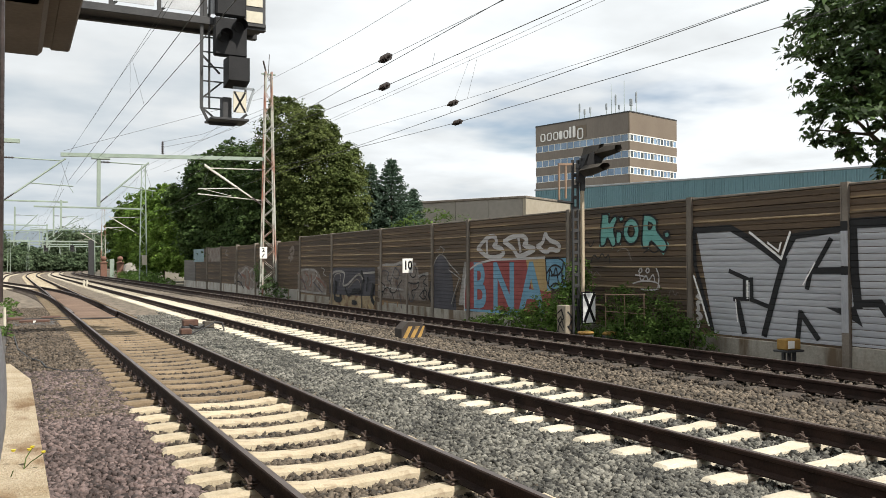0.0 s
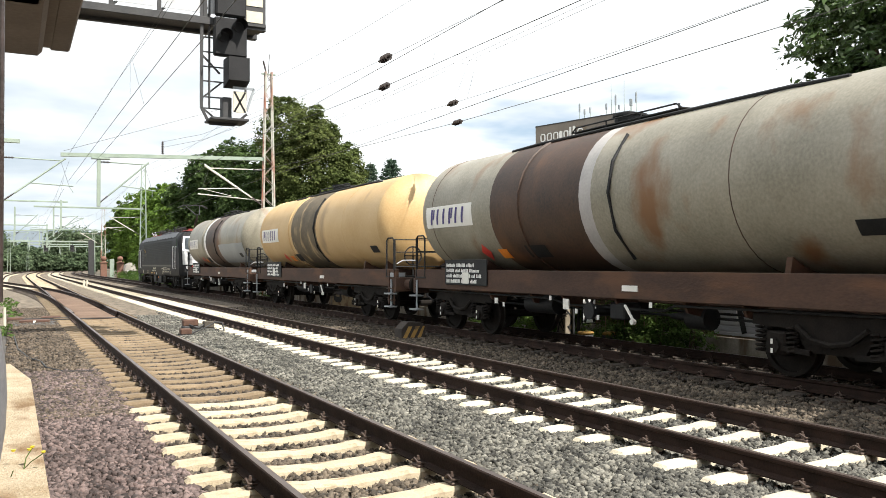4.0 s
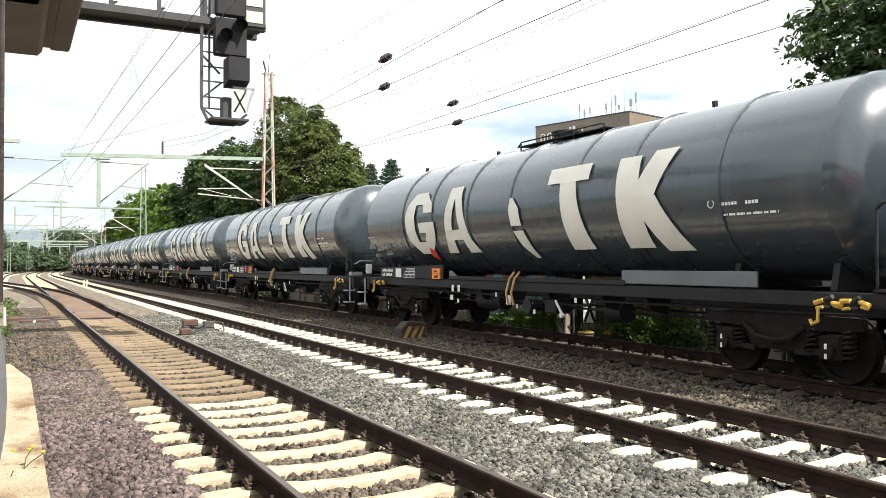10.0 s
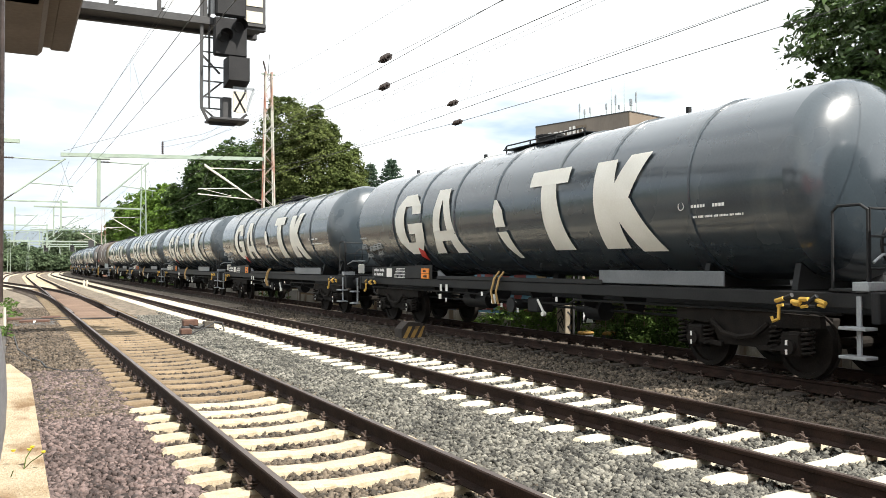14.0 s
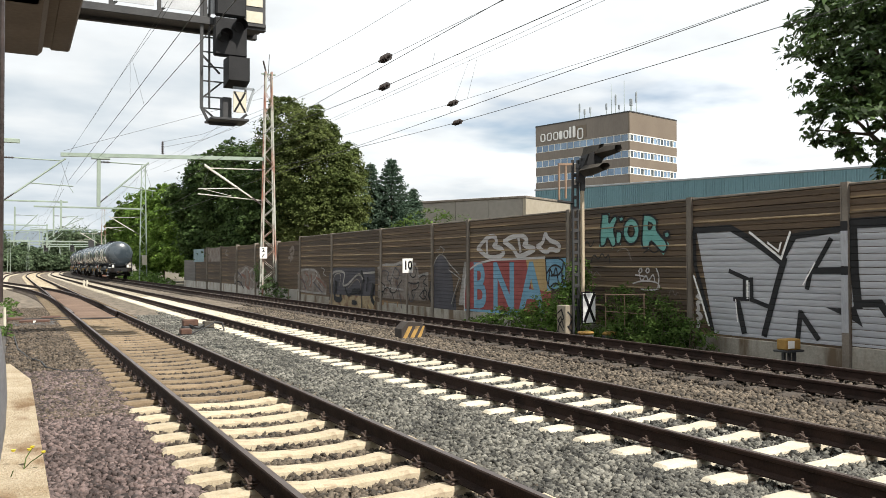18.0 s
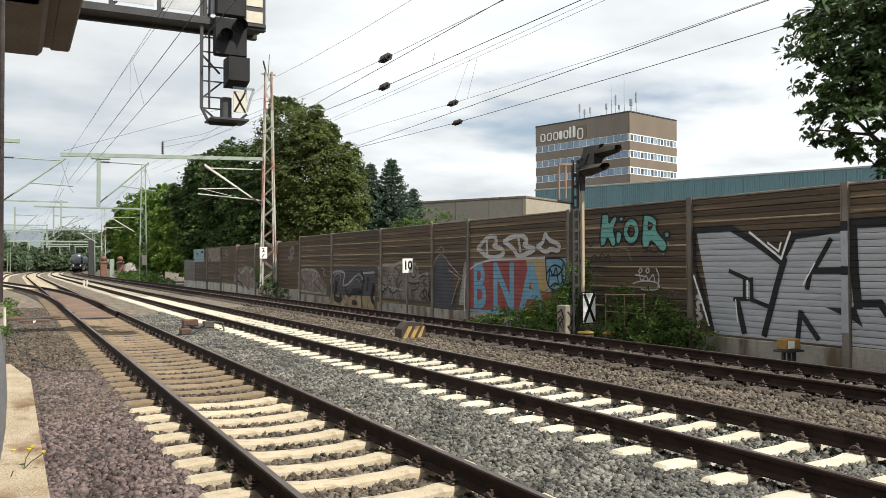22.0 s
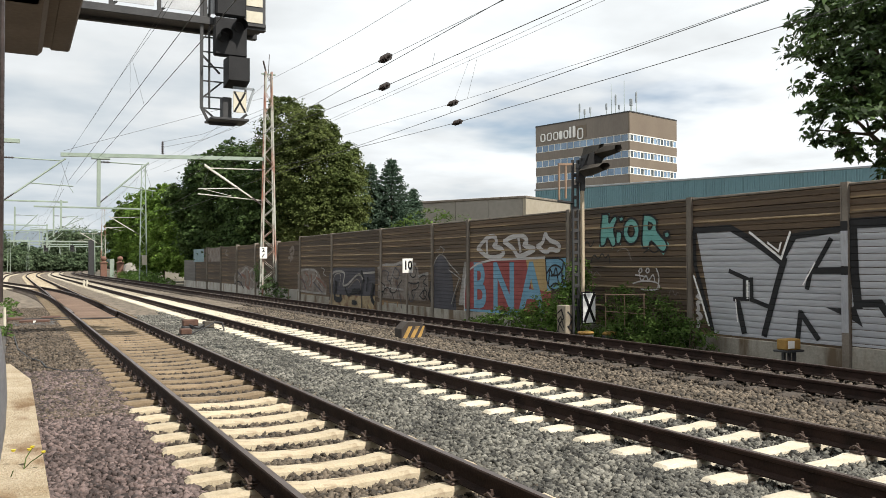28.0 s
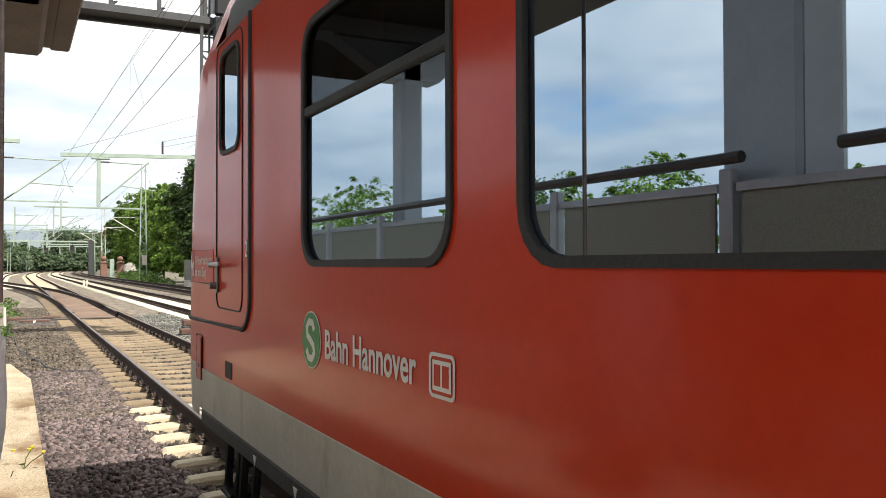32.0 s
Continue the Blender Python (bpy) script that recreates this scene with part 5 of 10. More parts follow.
    for y in (205.0, 258.0, 311.0):
        for xo in (-3.0, 14.0):
            x, yy, _ = on_line(xo, y)
            m = lattice_mast(x, yy, 9.5, 0.6, 0.35, "galv", "distant pale lattice catenary mast", 8)
            if xo > 0:
                part("portal_beam", Shape().box(x - 17, x, yy - 0.2, yy + 0.2, 6.7 + (y - 205) * 0.01, 7.02 + (y - 205) * 0.01, 0.02), M["galv"], m, "pale green portal beam")
                for hx in (x - 13, x - 9, x - 5):
                    part("hanger_post", Shape().box(hx - 0.07, hx + 0.07, yy - 0.07, yy + 0.07, 4.9, 7.0, 0.01), M["galv"], m)
    # bracket masts of the sidings, their beams reaching over from the platform side
    for y, xm, xe, zb, hx, zl in ((103.0, -3.4, 5.54, 8.66, 4.85, 5.7), (152.0, -4.2, 5.2, 8.08, 5.05, 4.5), (181.0, -4.0, 6.2, 8.25, 5.3, 5.0)):
        m = lattice_mast(xm, y, zb + 1.6, 0.5, 0.34, "galv", "pale green lattice mast of the siding with a long bracket beam", 10)
        part("bracket_beam", Shape().box(xm, xe, y - 0.09, y + 0.09, zb, zb + 0.18, 0.02), M["galv"], m, "pale green steel bracket beam")
        part("hanger_post", Shape().box(hx - 0.1, hx + 0.1, y - 0.1, y + 0.1, zl, zb + 0.3, 0.015), M["galv"], m)
        cantilever(m, hx, y, zl + 0.1, hx + 2.3, 6.95, hx + 2.6, 5.25)
    for x in (6.6, 12.0):
        hs = thing("hanging_signal", "small dark signal head hanging from the portal beam", "signal", group="hanging signals")
        part("hanger", Shape().box(x - 0.05, x + 0.05, 204.9, 205.1, 5.9, 6.75), M["steel_dark"], hs)
        part("head", Shape().box(x - 0.42, x + 0.42, 204.7, 205.0, 4.6, 6.1, 0.06), M["steel_dark"], hs)
        part("hood", Shape().box(x - 0.2, x + 0.2, 204.3, 204.7, 5.5, 5.56), M["steel_dark"], hs)
    # wires, one thing for each track; each wire has points (x, y, z) and a radius
    spans = (
        (2.55, (((2.50, -40, 5.52), (2.50, 13.6, 5.54), (2.50, 46.4, 5.88)), ((2.88, -40, 5.45), (2.88, 14.8, 5.49), (2.88, 46.4, 5.80))),
         (((2.50, -40, 6.3), (2.50, 16.9, 6.46), (2.50, 28, 6.7), (2.50, 46.4, 7.25)), ((2.60, -40, 6.3), (2.60, 17.2, 6.5), (2.60, 26, 6.86), (2.60, 46.4, 7.4))),
         (((2.50, 21.2, 5.60), (2.50, 21.2, 6.56)), ((2.88, 21.6, 5.56), (2.60, 21.6, 6.66)))),
        (6.42, (((7.2, -40, 6.0), (7.2, 11.7, 6.0), (7.2, 20.5, 5.93), (7.2, 46.4, 5.6)), ((7.2, -40, 5.36), (7.2, 9.55, 5.39), (7.2, 16.64, 5.5), (7.2, 20.5, 5.62), (7.2, 46.4, 6.6))),
         (((6.3, -40, 5.4), (6.3, 10.2, 5.44), (6.3, 14.5, 5.55), (6.3, 18.5, 5.7), (6.3, 46.4, 6.9)),),
         (((6.9, 13.6, 5.52), (7.15, 14.2, 5.46)),)),
        (10.64, (((9.76, -40, 5.45), (9.76, 8.46, 5.45), (9.76, 24.75, 5.39), (9.76, 46.4, 5.4)), ((10.84, -40, 5.38), (10.84, 8.57, 5.38), (10.84, 12.74, 5.40), (10.84, 20.0, 5.51), (10.84, 27.5, 5.75), (10.84, 46.4, 6.5))),
         (((10.2, -40, 5.6), (10.2, 9.35, 5.64), (10.2, 12.0, 5.65), (10.2, 19.1, 5.82), (10.2, 26.0, 6.06), (10.2, 46.4, 6.9)), ((10.5, -40, 6.9), (10.5, 0, 6.88), (10.5, 24, 6.9), (10.5, 46.4, 7.0)), ((10.36, -40, 6.94), (10.36, 0, 6.92), (10.36, 24, 6.94), (10.36, 46.4, 7.0))),
         (((9.76, 18.4, 5.42), (10.36, 18.4, 6.93)), ((10.2, 18.3, 5.8), (10.5, 18.3, 6.89)), ((9.76, 36.5, 5.40), (10.36, 36.5, 6.97)))))
    for x0, contact, messenger, droppers in spans:
        w = thing("overhead_line", "thin dark catenary wires above the track", "overhead line", group="overhead lines")
        for pts in contact:
            part("contact_wire", Shape().path(pts, 0.007, 5), M["wire"], w)
        for pts in messenger:
            part("messenger_wire", Shape().path(pts, 0.0042, 5), M["wire"], w)
        for pts in droppers:
            part("dropper", Shape().path(pts, 0.0035, 4), M["wire"], w)
        zc = 5.5
        for a, b in zip(SUPPORTS[2:], SUPPORTS[3:]):
            zig = 0.25 if SUPPORTS.index(a) % 2 else -0.25
            pa, pb = on_line(x0 + zig, a), on_line(x0 - zig, b)
            A, B = Vector((pa[0], pa[1], zc)), Vector((pb[0], pb[1], zc))
            part("contact_wire", Shape().tube(A, B, 0.0085, 5), M["wire"], w)
            pts = []
            for j in range(13):
                f = j / 12
                p = Vector((on_line(x0, a)[0], pa[1], 0)).lerp(Vector((on_line(x0, b)[0], pb[1], 0)), f)
                p.z = zc + 0.6 + (6.95 - zc - 0.6) * (2 * f - 1) ** 2
                pts.append(p)
            part("messenger_wire", Shape().path(pts, 0.0075, 5), M["wire"], w)
            if b < 160:
                for j in range(1, 12, 2):
                    part("dropper", Shape().tube(A.lerp(B, j / 12), pts[j], 0.004, 4), M["wire"], w)
    f = thing("feeder_line", "thin feeder wires strung between the mast tops", "overhead line", group="overhead lines")
    for dx, z0 in ((0.0, 12.1),):
        for a, b in zip(SUPPORTS[:5], SUPPORTS[1:5]):
            pts = [Vector((12.9 + dx, a + (b - a) * j / 8, z0 - 0.9 * (1 - (2 * j / 8 - 1) ** 2))) for j in range(9)]
            part("feeder_wire", Shape().path(pts, 0.008, 5), M["wire"], f)
    part("cross_wire", Shape().path([(2.3, 46.4, 7.45), (12.7, 46.3, 11.1)], 0.009, 5), M["wire"], f)
    for z0, z1 in ((8.2, 9.9), (7.9, 9.4)):
        part("feeder_wire", Shape().path([(7.13, 46.2, z0), (9.2, 46.2, z0 + 0.55), (12.75, 46.2, z1 + 0.6)], 0.008, 5), M["wire"], f)
    for x, y, z in ((6.3, 14.51, 5.55), (7.2, 16.64, 5.5), (10.2, 19.08, 5.82), (10.84, 20.02, 5.51)):
        s = thing("section_insulator", "brown ribbed section insulator in the overhead wire", "insulator", group="section insulators")
        part("core", Shape().tube((x, y - 0.28, z), (x, y + 0.28, z), 0.03, 8), M["insul"], s)
        for k in range(4):
            part("shed", Shape().tube((x, y - 0.16 + k * 0.09, z), (x, y - 0.10 + k * 0.09, z), 0.075, 12, 0.05), M["insul"], s)


def x_board(t, x, y, z, w, h, pale, stroke_w=0.075):
    b = part("sign_board", Shape().box(x - w / 2, x + w / 2, y, y + 0.02, z - h / 2, z + h / 2, 0.004), M[pale], t, "white board with a black cross")
    for s in (-1, 1):
        part("cross_stroke", Shape().bar((x - s * w * 0.42, y - 0.004, z - h * 0.48), (x + s * w * 0.42, y - 0.004, z + h * 0.48), 0.006, stroke_w), M["black"], b)
    return b


def signal_lamp(t, x, y, z, r=0.1):
    l = part("lamp", Shape().tube((x, y, z), (x, y - 0.03, z), r, 16), M["black"], t)
    sh = Shape()
    n = 12
    for k in range(n):
        a0, a1 = math.pi * (k / n) * 1.25 - 0.4, math.pi * ((k + 1) / n) * 1.25 - 0.4
        R1 = r * 1.25
        sh.add([(x + R1 * math.cos(a0), y, z + R1 * math.sin(a0)), (x + R1 * math.cos(a1), y, z + R1 * math.sin(a1)), (x + R1 * math.cos(a1), y - 0.34, z + R1 * math.sin(a1)), (x + R1 * math.cos(a0), y - 0.34, z + R1 * math.sin(a0))], [(0, 1, 2, 3)])
        R2 = R1 + 0.012
        sh.add([(x + R2 * math.cos(a0), y, z + R2 * math.sin(a0)), (x + R2 * math.cos(a1), y, z + R2 * math.sin(a1)), (x + R2 * math.cos(a1), y - 0.34, z + R2 * math.sin(a1)), (x + R2 * math.cos(a0), y - 0.34, z + R2 * math.sin(a0))], [(3, 2, 1, 0)])
    part("hood", sh, M["black"], l)


def build_gantry_signal():
    Y = 20.1
    g = thing("signal_gantry", "dark steel cantilever gantry carrying a hanging signal", "signal gantry")
    part("lower_chord", Shape().box(-3.5, 5.5, Y - 0.09, Y + 0.09, 7.34, 7.52, 0.01).box(-3.5, 5.5, Y + 0.75, Y + 0.9, 7.34, 7.52, 0.01), M["steel_dark"], g)
    part("upper_chord", Shape().box(-3.5, 5.5, Y - 0.09, Y + 0.09, 8.55, 8.73, 0.01), M["steel_dark"], g)
    for k in range(9):
        if k == 8:
            continue
        part("upright", Shape().bar((-3.3 + k * 1.05, Y, 7.52), (-3.3 + k * 1.05, Y, 8.55), 0.09, 0.09), M["steel_dark"], g)
        part("diagonal", Shape().bar((-3.3 + k * 1.05, Y + 0.03, 7.52), (-2.25 + k * 1.05, Y + 0.03, 8.55), 0.06, 0.06), M["steel_dark"], g)
        part("mesh_panel", Shape().box(-3.24 + k * 1.05, -2.36 + k * 1.05, Y - 0.02, Y - 0.005, 7.62, 8.5), M["galv_plain"], g, "pale grey mesh infill")
    part("walkway", Shape().box(-3.5, 5.4, Y + 0.1, Y + 0.74, 7.42, 7.46), M["steel_dark"], g)
    part("gantry_leg", Shape().box(-3.7, -3.3, Y + 0.2, Y + 0.6, -0.62, 8.7, 0.03), M["steel_dark"], g)
    part("end_box", Shape().box(4.92, 5.48, Y - 0.14, Y + 0.5, 7.4, 8.2, 0.02), M["steel_dark"], g)
    part("end_panel", Shape().box(5.0, 5.40, Y - 0.155, Y - 0.142, 7.5, 7.78, 0.004).box(5.0, 5.40, Y - 0.155, Y - 0.142, 7.9, 8.15, 0.004), M["beige"], g, "pale weathered panel")
    s = thing("hanging_signal", "black hanging light signal with hooded lamps in a steel cage", "railway signal")
    for x in (3.97, 4.15, 5.02):
        part("cage_post", Shape().bar((x, Y, 5.35 if x < 4.5 else 5.6), (x, Y, 8.4), 0.07 if x < 4 else 0.04, 0.07), M["steel_dark"], s)
    part("cage_post", Shape().bar((3.97, Y, 5.35), (4.15, Y, 5.0), 0.06, 0.06).bar((4.15, Y, 5.0), (4.75, Y, 5.0), 0.06, 0.08).bar((4.75, Y, 5.0), (5.05, Y, 5.28), 0.06, 0.06), M["steel_dark"], s)
    for z in (5.35, 5.62, 6.0, 6.35, 6.7, 7.05, 7.4, 7.75):
        part("rung", Shape().bar((3.97, Y, z), (4.5, Y, z), 0.03, 0.03), M["steel_dark"], s)
        part("back_rung", Shape().bar((4.95, Y + 0.02, z + 0.1), (5.08, Y + 0.4, z + 0.1), 0.025, 0.025), M["steel_dark"], s)
    for a, b in (((4.0, 5.6), (4.45, 6.0)), ((4.0, 6.6), (4.4, 6.2)), ((4.0, 5.35), (4.3, 5.1))):
        part("cage_stay", Shape().bar((a[0], Y, a[1]), (b[0], Y, b[1]), 0.04, 0.04), M["steel_dark"], s)
    part("platform", Shape().box(4.1, 5.0, Y - 0.45, Y + 0.3, 5.03, 5.09, 0.01), M["steel_dark"], s)
    part("guard_bracket", Shape().bar((4.62, Y - 0.4, 5.82), (5.12, Y - 0.4, 5.82), 0.05, 0.05).bar((5.12, Y - 0.4, 5.82), (4.95, Y - 0.4, 5.28), 0.05, 0.05), M["patch_grey"], s)
    part("signal_head", Shape().box(4.20, 4.98, Y - 0.32, Y - 0.12, 6.58, 7.5, 0.04), M["black"], s)
    for x, z in ((4.42, 7.0), (4.76, 7.28)):
        signal_lamp(s, x, Y - 0.33, z, 0.11)
    part("signal_head", Shape().box(4.24, 4.96, Y - 0.32, Y - 0.12, 7.54, 8.3, 0.04), M["black"], s)
    part("hood_box", Shape().add([(4.44, Y - 0.2, 5.83), (4.96, Y - 0.2, 5.83), (4.96, Y - 0.2, 6.5), (4.44, Y - 0.2, 6.5), (4.47, Y - 0.65, 5.95), (4.96, Y - 0.65, 5.95), (4.96, Y - 0.65, 6.5), (4.47, Y - 0.65, 6.5)], [(0, 1, 2, 3), (0, 1, 5, 4), (1, 2, 6, 5), (2, 3, 7, 6), (3, 0, 4, 7), (4, 5, 6, 7)]), M["black"], s)
    x_board(s, 4.77, Y - 0.47, 5.47, 0.31, 0.50, "beige", 0.045)
    part("equipment_box", Shape().box(4.4, 4.62, Y - 0.3, Y, 5.1, 5.6, 0.02), M["steel_dark"], s)


def build_ground_signal():
    s = thing("post_signal", "dark trackside light signal with large hoods on a lattice post", "railway signal")
    X, Y = 12.35, 16.5
    for dx in (-0.21, -0.06):
        part("lattice_leg", Shape().bar((X + dx, Y, -0.45), (X + dx, Y, 4.15), 0.05, 0.05), M["steel_dark"], s)
    for k in range(13):
        part("batten", Shape().box(X - 0.2, X - 0.07, Y - 0.03, Y + 0.03, 0.5 + k * 0.27, 0.58 + k * 0.27), M["steel_dark"], s)
    part("pole", Shape().box(X - 0.01, X + 0.07, Y - 0.1, Y - 0.02, 0.85, 3.40, 0.01), M["cabinet_pole"], s, "pale weathered pole")
    part("pole_top", Shape().box(X - 0.03, X + 0.1, Y - 0.1, Y - 0.02, 3.40, 4.2, 0.01), M["steel_dark"], s)
    cg = part("ladder_cage", Shape().bar((X - 0.62, Y, 3.15), (X - 0.62, Y, 4.02), 0.04, 0.04).bar((X - 0.42, Y, 3.2), (X - 0.42, Y, 4.02), 0.04, 0.04).bar((X - 0.64, Y, 4.02), (X - 0.2, Y, 4.05), 0.05, 0.05), M["guard_rust"], s, "rusty ladder guard")
    part("cage_floor", Shape().bar((X - 0.64, Y, 3.14), (X - 0.2, Y, 3.1), 0.1, 0.04), M["steel_dark"], cg)
    # tilted head with three long angular hoods
    hd = part("signal_head", Shape().prism_y([(12.24, 3.95), (12.50, 4.42), (12.72, 4.46), (12.90, 4.20), (12.70, 3.92), (12.42, 3.80)], Y - 0.25, Y + 0.02), M["black"], s)
    for pts, tip in (([(12.22, 4.22), (12.28, 4.44), (12.52, 4.50), (12.46, 4.36)], (12.62, 4.48)), ([(12.60, 4.30), (12.66, 4.47), (12.92, 4.50), (12.98, 4.34), (12.86, 4.20)], (13.28, 4.50)), ([(12.12, 3.86), (12.30, 4.00), (12.56, 4.02), (12.66, 3.92), (12.52, 3.76), (12.30, 3.72)], (12.84, 4.06))):
        n = len(pts)
        back = [(x, Y - 0.26, z) for x, z in pts]
        front = [(x + (tip[0] - x) * 0.38, Y - 0.70, z + (tip[1] - z) * 0.38) for x, z in pts]
        part("hood", Shape().add(back + front, [(i, (i + 1) % n, n + (i + 1) % n, n + i) for i in range(n)] + [tuple(range(n))[::-1]]), M["hood_brown"], hd)
        cx, cz = sum(x for x, z in pts) / n, sum(z for x, z in pts) / n
        part("lens", Shape().tube((cx, Y - 0.27, cz), (cx, Y - 0.30, cz), 0.075, 14), M["cabglass"], hd)
    part("neck", Shape().prism_y([(12.20, 3.6), (12.34, 3.6), (12.46, 4.0), (12.26, 4.05)], Y - 0.12, Y - 0.02), M["steel_dark"], s)
    x_board(s, X + 0.12, Y - 0.2, 0.54, 0.37, 0.72, "bright_white")
    part("board_frame", Shape().box(X - 0.08, X + 0.32, Y - 0.17, Y - 0.14, 0.15, 0.93, 0.004), M["black"], s)
    part("base", Shape().box(X - 0.4, X + 0.1, Y - 0.2, Y + 0.2, -0.6, -0.25, 0.04), M["concrete"], s)
    c = thing("cable_cabinet", "small pale cabinet with sprayed scrawl beside the signal", "cabinet")
    part("body", Shape().box(11.93, 12.16, 16.55, 16.9, -0.42, 0.60, 0.015), M["cabinet"], c)
    part("scrawl", Shape().path([(11.924, 16.86, 0.40), (11.924, 16.70, 0.50), (11.924, 16.60, 0.30), (11.924, 16.78, 0.15), (11.924, 16.85, -0.05), (11.924, 16.65, -0.15)], 0.014, 5), M["sprayblack"], c)
    part("scrawl", Shape().path([(11.924, 16.60, 0.05), (11.924, 16.72, 0.33), (11.924, 16.84, 0.22), (11.924, 16.62, -0.02)], 0.011, 5), M["sprayblack"], c)
    part("scrawl", Shape().bar((12.0, 16.546, 0.45), (12.18, 16.546, 0.25), 0.004, 0.04).bar((12.18, 16.546, 0.3), (12.02, 16.546, 0.05), 0.004, 0.04).bar((12.0, 16.546, 0.1), (12.2, 16.546, -0.15), 0.004, 0.04), M["sprayblack"], c)
    for x, y in ((12.05, 15.9), (12.45, 15.5)):
        b = thing("track_magnet", "yellow-topped trackside magnet on a bracket", "track device", group="track magnets")
        part("cap", Shape().box(x - 0.17, x + 0.17, y - 0.12, y + 0.12, -0.06, 0.02, 0.03), M["dirty_yellow"], b)
        part("case", Shape().box(x - 0.16, x + 0.16, y - 0.11, y + 0.11, -0.22, -0.06, 0.02), M["steel_dark"], b)
        part("bracket", Shape().bar((x, y, -0.2), (x - 0.1, y, -0.5), 0.05, 0.05), M["steel_dark"], b)


# ---------------- buildings ----------------
def build_tower():
    t = thing("office_tower", "brown concrete office tower with ribbon windows and roof antennas", "office building")
    C = Vector((115.35, 136.7, 0))
    a = Vector((-0.24, 0.97, 0)).normalized()
    b = Vector((a.y, -a.x, 0))
    LA, LB, H = 26.6, 17.6, 33.6
    rot = Matrix(((b.x, a.x, 0, C.x), (b.y, a.y, 0, C.y), (0, 0, 1, 0), (0, 0, 0, 1)))
    t.matrix_basis = rot
    # local: x along the bright side, y along the shaded side
    part("core", Shape().box(0.4, LB - 0.4, 0.4, LA - 0.4, -0.6, H - 0.2), M["steel_dark"], t)
    rows = [20.5 - 3.5 * k for k in range(-2, 5)]
    top = H
    for k, r in enumerate(sorted(rows, reverse=True)):
        lo = r + 1.6
        part("spandrel", Shape().box(0, 0.35, 0.36, LA, lo, top), M["facade"], t)
        part("spandrel", Shape().box(0, LB, 0, 0.35, lo, top), M["facade_warm"], t)
        # ribbon of windows on the shaded side
        n = 14
        w = (LA - 0.6) / n
        for j in range(n):
            y0 = 0.4 + j * w
            part("pane", Shape().box(0.10, 0.16, y0 + 0.08, y0 + w - 0.08, r + 0.12, lo - 0.1), M["pane"], t)
        part("mullions", Shape().box(0.06, 0.14, 0.36, LA, r, r + 0.1).box(0.06, 0.14, 0.36, LA, lo - 0.1, lo - 0.002), M["white"], t)
        for j in range(n + 1):
            part("mullion", Shape().box(0.06, 0.18, 0.36 + j * w, 0.48 + j * w, r + 0.1, lo - 0.1), M["white"], t)
        n = 14
        w = (LB - 0.4) / n
        for j in range(n):
            x0 = 0.2 + j * w
            part("pane", Shape().box(x0 + 0.1, x0 + w - 0.1, 0.12, 0.18, r + 0.15, lo - 0.25), M["pane"] if j % 3 else M["cabglass"], t)
        for j in range(n + 1):
            part("mullion", Shape().box(0.12 + j * w, 0.34 + j * w, 0.05, 0.2, r + 0.1, lo - 0.1), M["white"], t)
        part("white_band", Shape().box(0, LB, 0.02, 0.3, lo - 0.22, lo - 0.002).box(0, LB, 0.02, 0.3, r, r + 0.12), M["white"], t, "white window band")
        top = r - 0.002
    part("lower_wall", Shape().box(0, LB, 0, 0.35, -0.6, top).box(0, 0.35, 0.36, LA, -0.6, top), M["facade"], t)
    part("back_wall", Shape().box(LB - 0.35, LB, 0.36, LA, -0.6, H).box(0.36, LB - 0.36, LA - 0.35, LA, -0.6, H), M["facade"], t)
    part("roof", Shape().box(0.2, LB - 0.2, 0.2, LA - 0.2, H - 0.2, H + 0.1), M["facade"], t)
    part("parapet", Shape().box(-0.08, 0.3, -0.08, LA + 0.05, H + 0.003, H + 0.25).box(0.31, LB + 0.05, -0.08, 0.3, H + 0.003, H + 0.25), M["steel_dark"], t)
    # sign: white strokes where the lettering stands
    for j, (y0, w, z0, h) in enumerate(((24.9, 1.5, 29.9, 1.9), (22.9, 1.5, 29.9, 1.9), (21.0, 1.5, 29.9, 1.9), (19.2, 0.9, 29.9, 1.9), (17.9, 1.4, 29.9, 1.9), (16.2, 0.5, 29.9, 2.5), (15.2, 0.7, 29.9, 2.6), (13.9, 1.6, 29.3, 2.5))):
        me = outline(rounded(-y0, -y0 + w, z0, z0 + h, min(w, h) * 0.4), [rounded(-y0 + 0.3, -y0 + w - 0.3, z0 + 0.3, z0 + h - 0.3, min(w, h) * 0.12)] if w > 1.2 else (), 0.2, M["text_white"], "sign_shape")
        part("sign_shape", me, None, t, "white rooftop sign shape").matrix_basis = on_side(None, -0.15, 0, 0)
    part("sign_plate", Shape().box(-0.1, -0.02, 11.5, 15.0, 29.7, 32.4), M["facade_warm"], t)
    for x, y, h in ((1.0, 14.2, 4.0), (1.0, 12.8, 2.6), (1.4, 11.5, 2.9), (1.0, 6.8, 3.0), (1.2, 5.6, 7.0), (1.4, 4.6, 4.6), (1.0, 3.4, 2.2), (1.2, 2.2, 7.4), (1.6, 0.9, 3.2), (1.2, 0.3, 3.0), (3.0, 0.4, 4.8)):
        an = part("antenna", Shape().tube((x, y, H), (x, y, H + h), 0.07, 6, 0.04), M["galv"], t)
        if h < 5:
            part("antenna_panel", Shape().box(x - 0.18, x + 0.18, y - 0.15, y + 0.15, H + h * 0.5, H + h * 0.95, 0.03), M["patch_grey"], an)


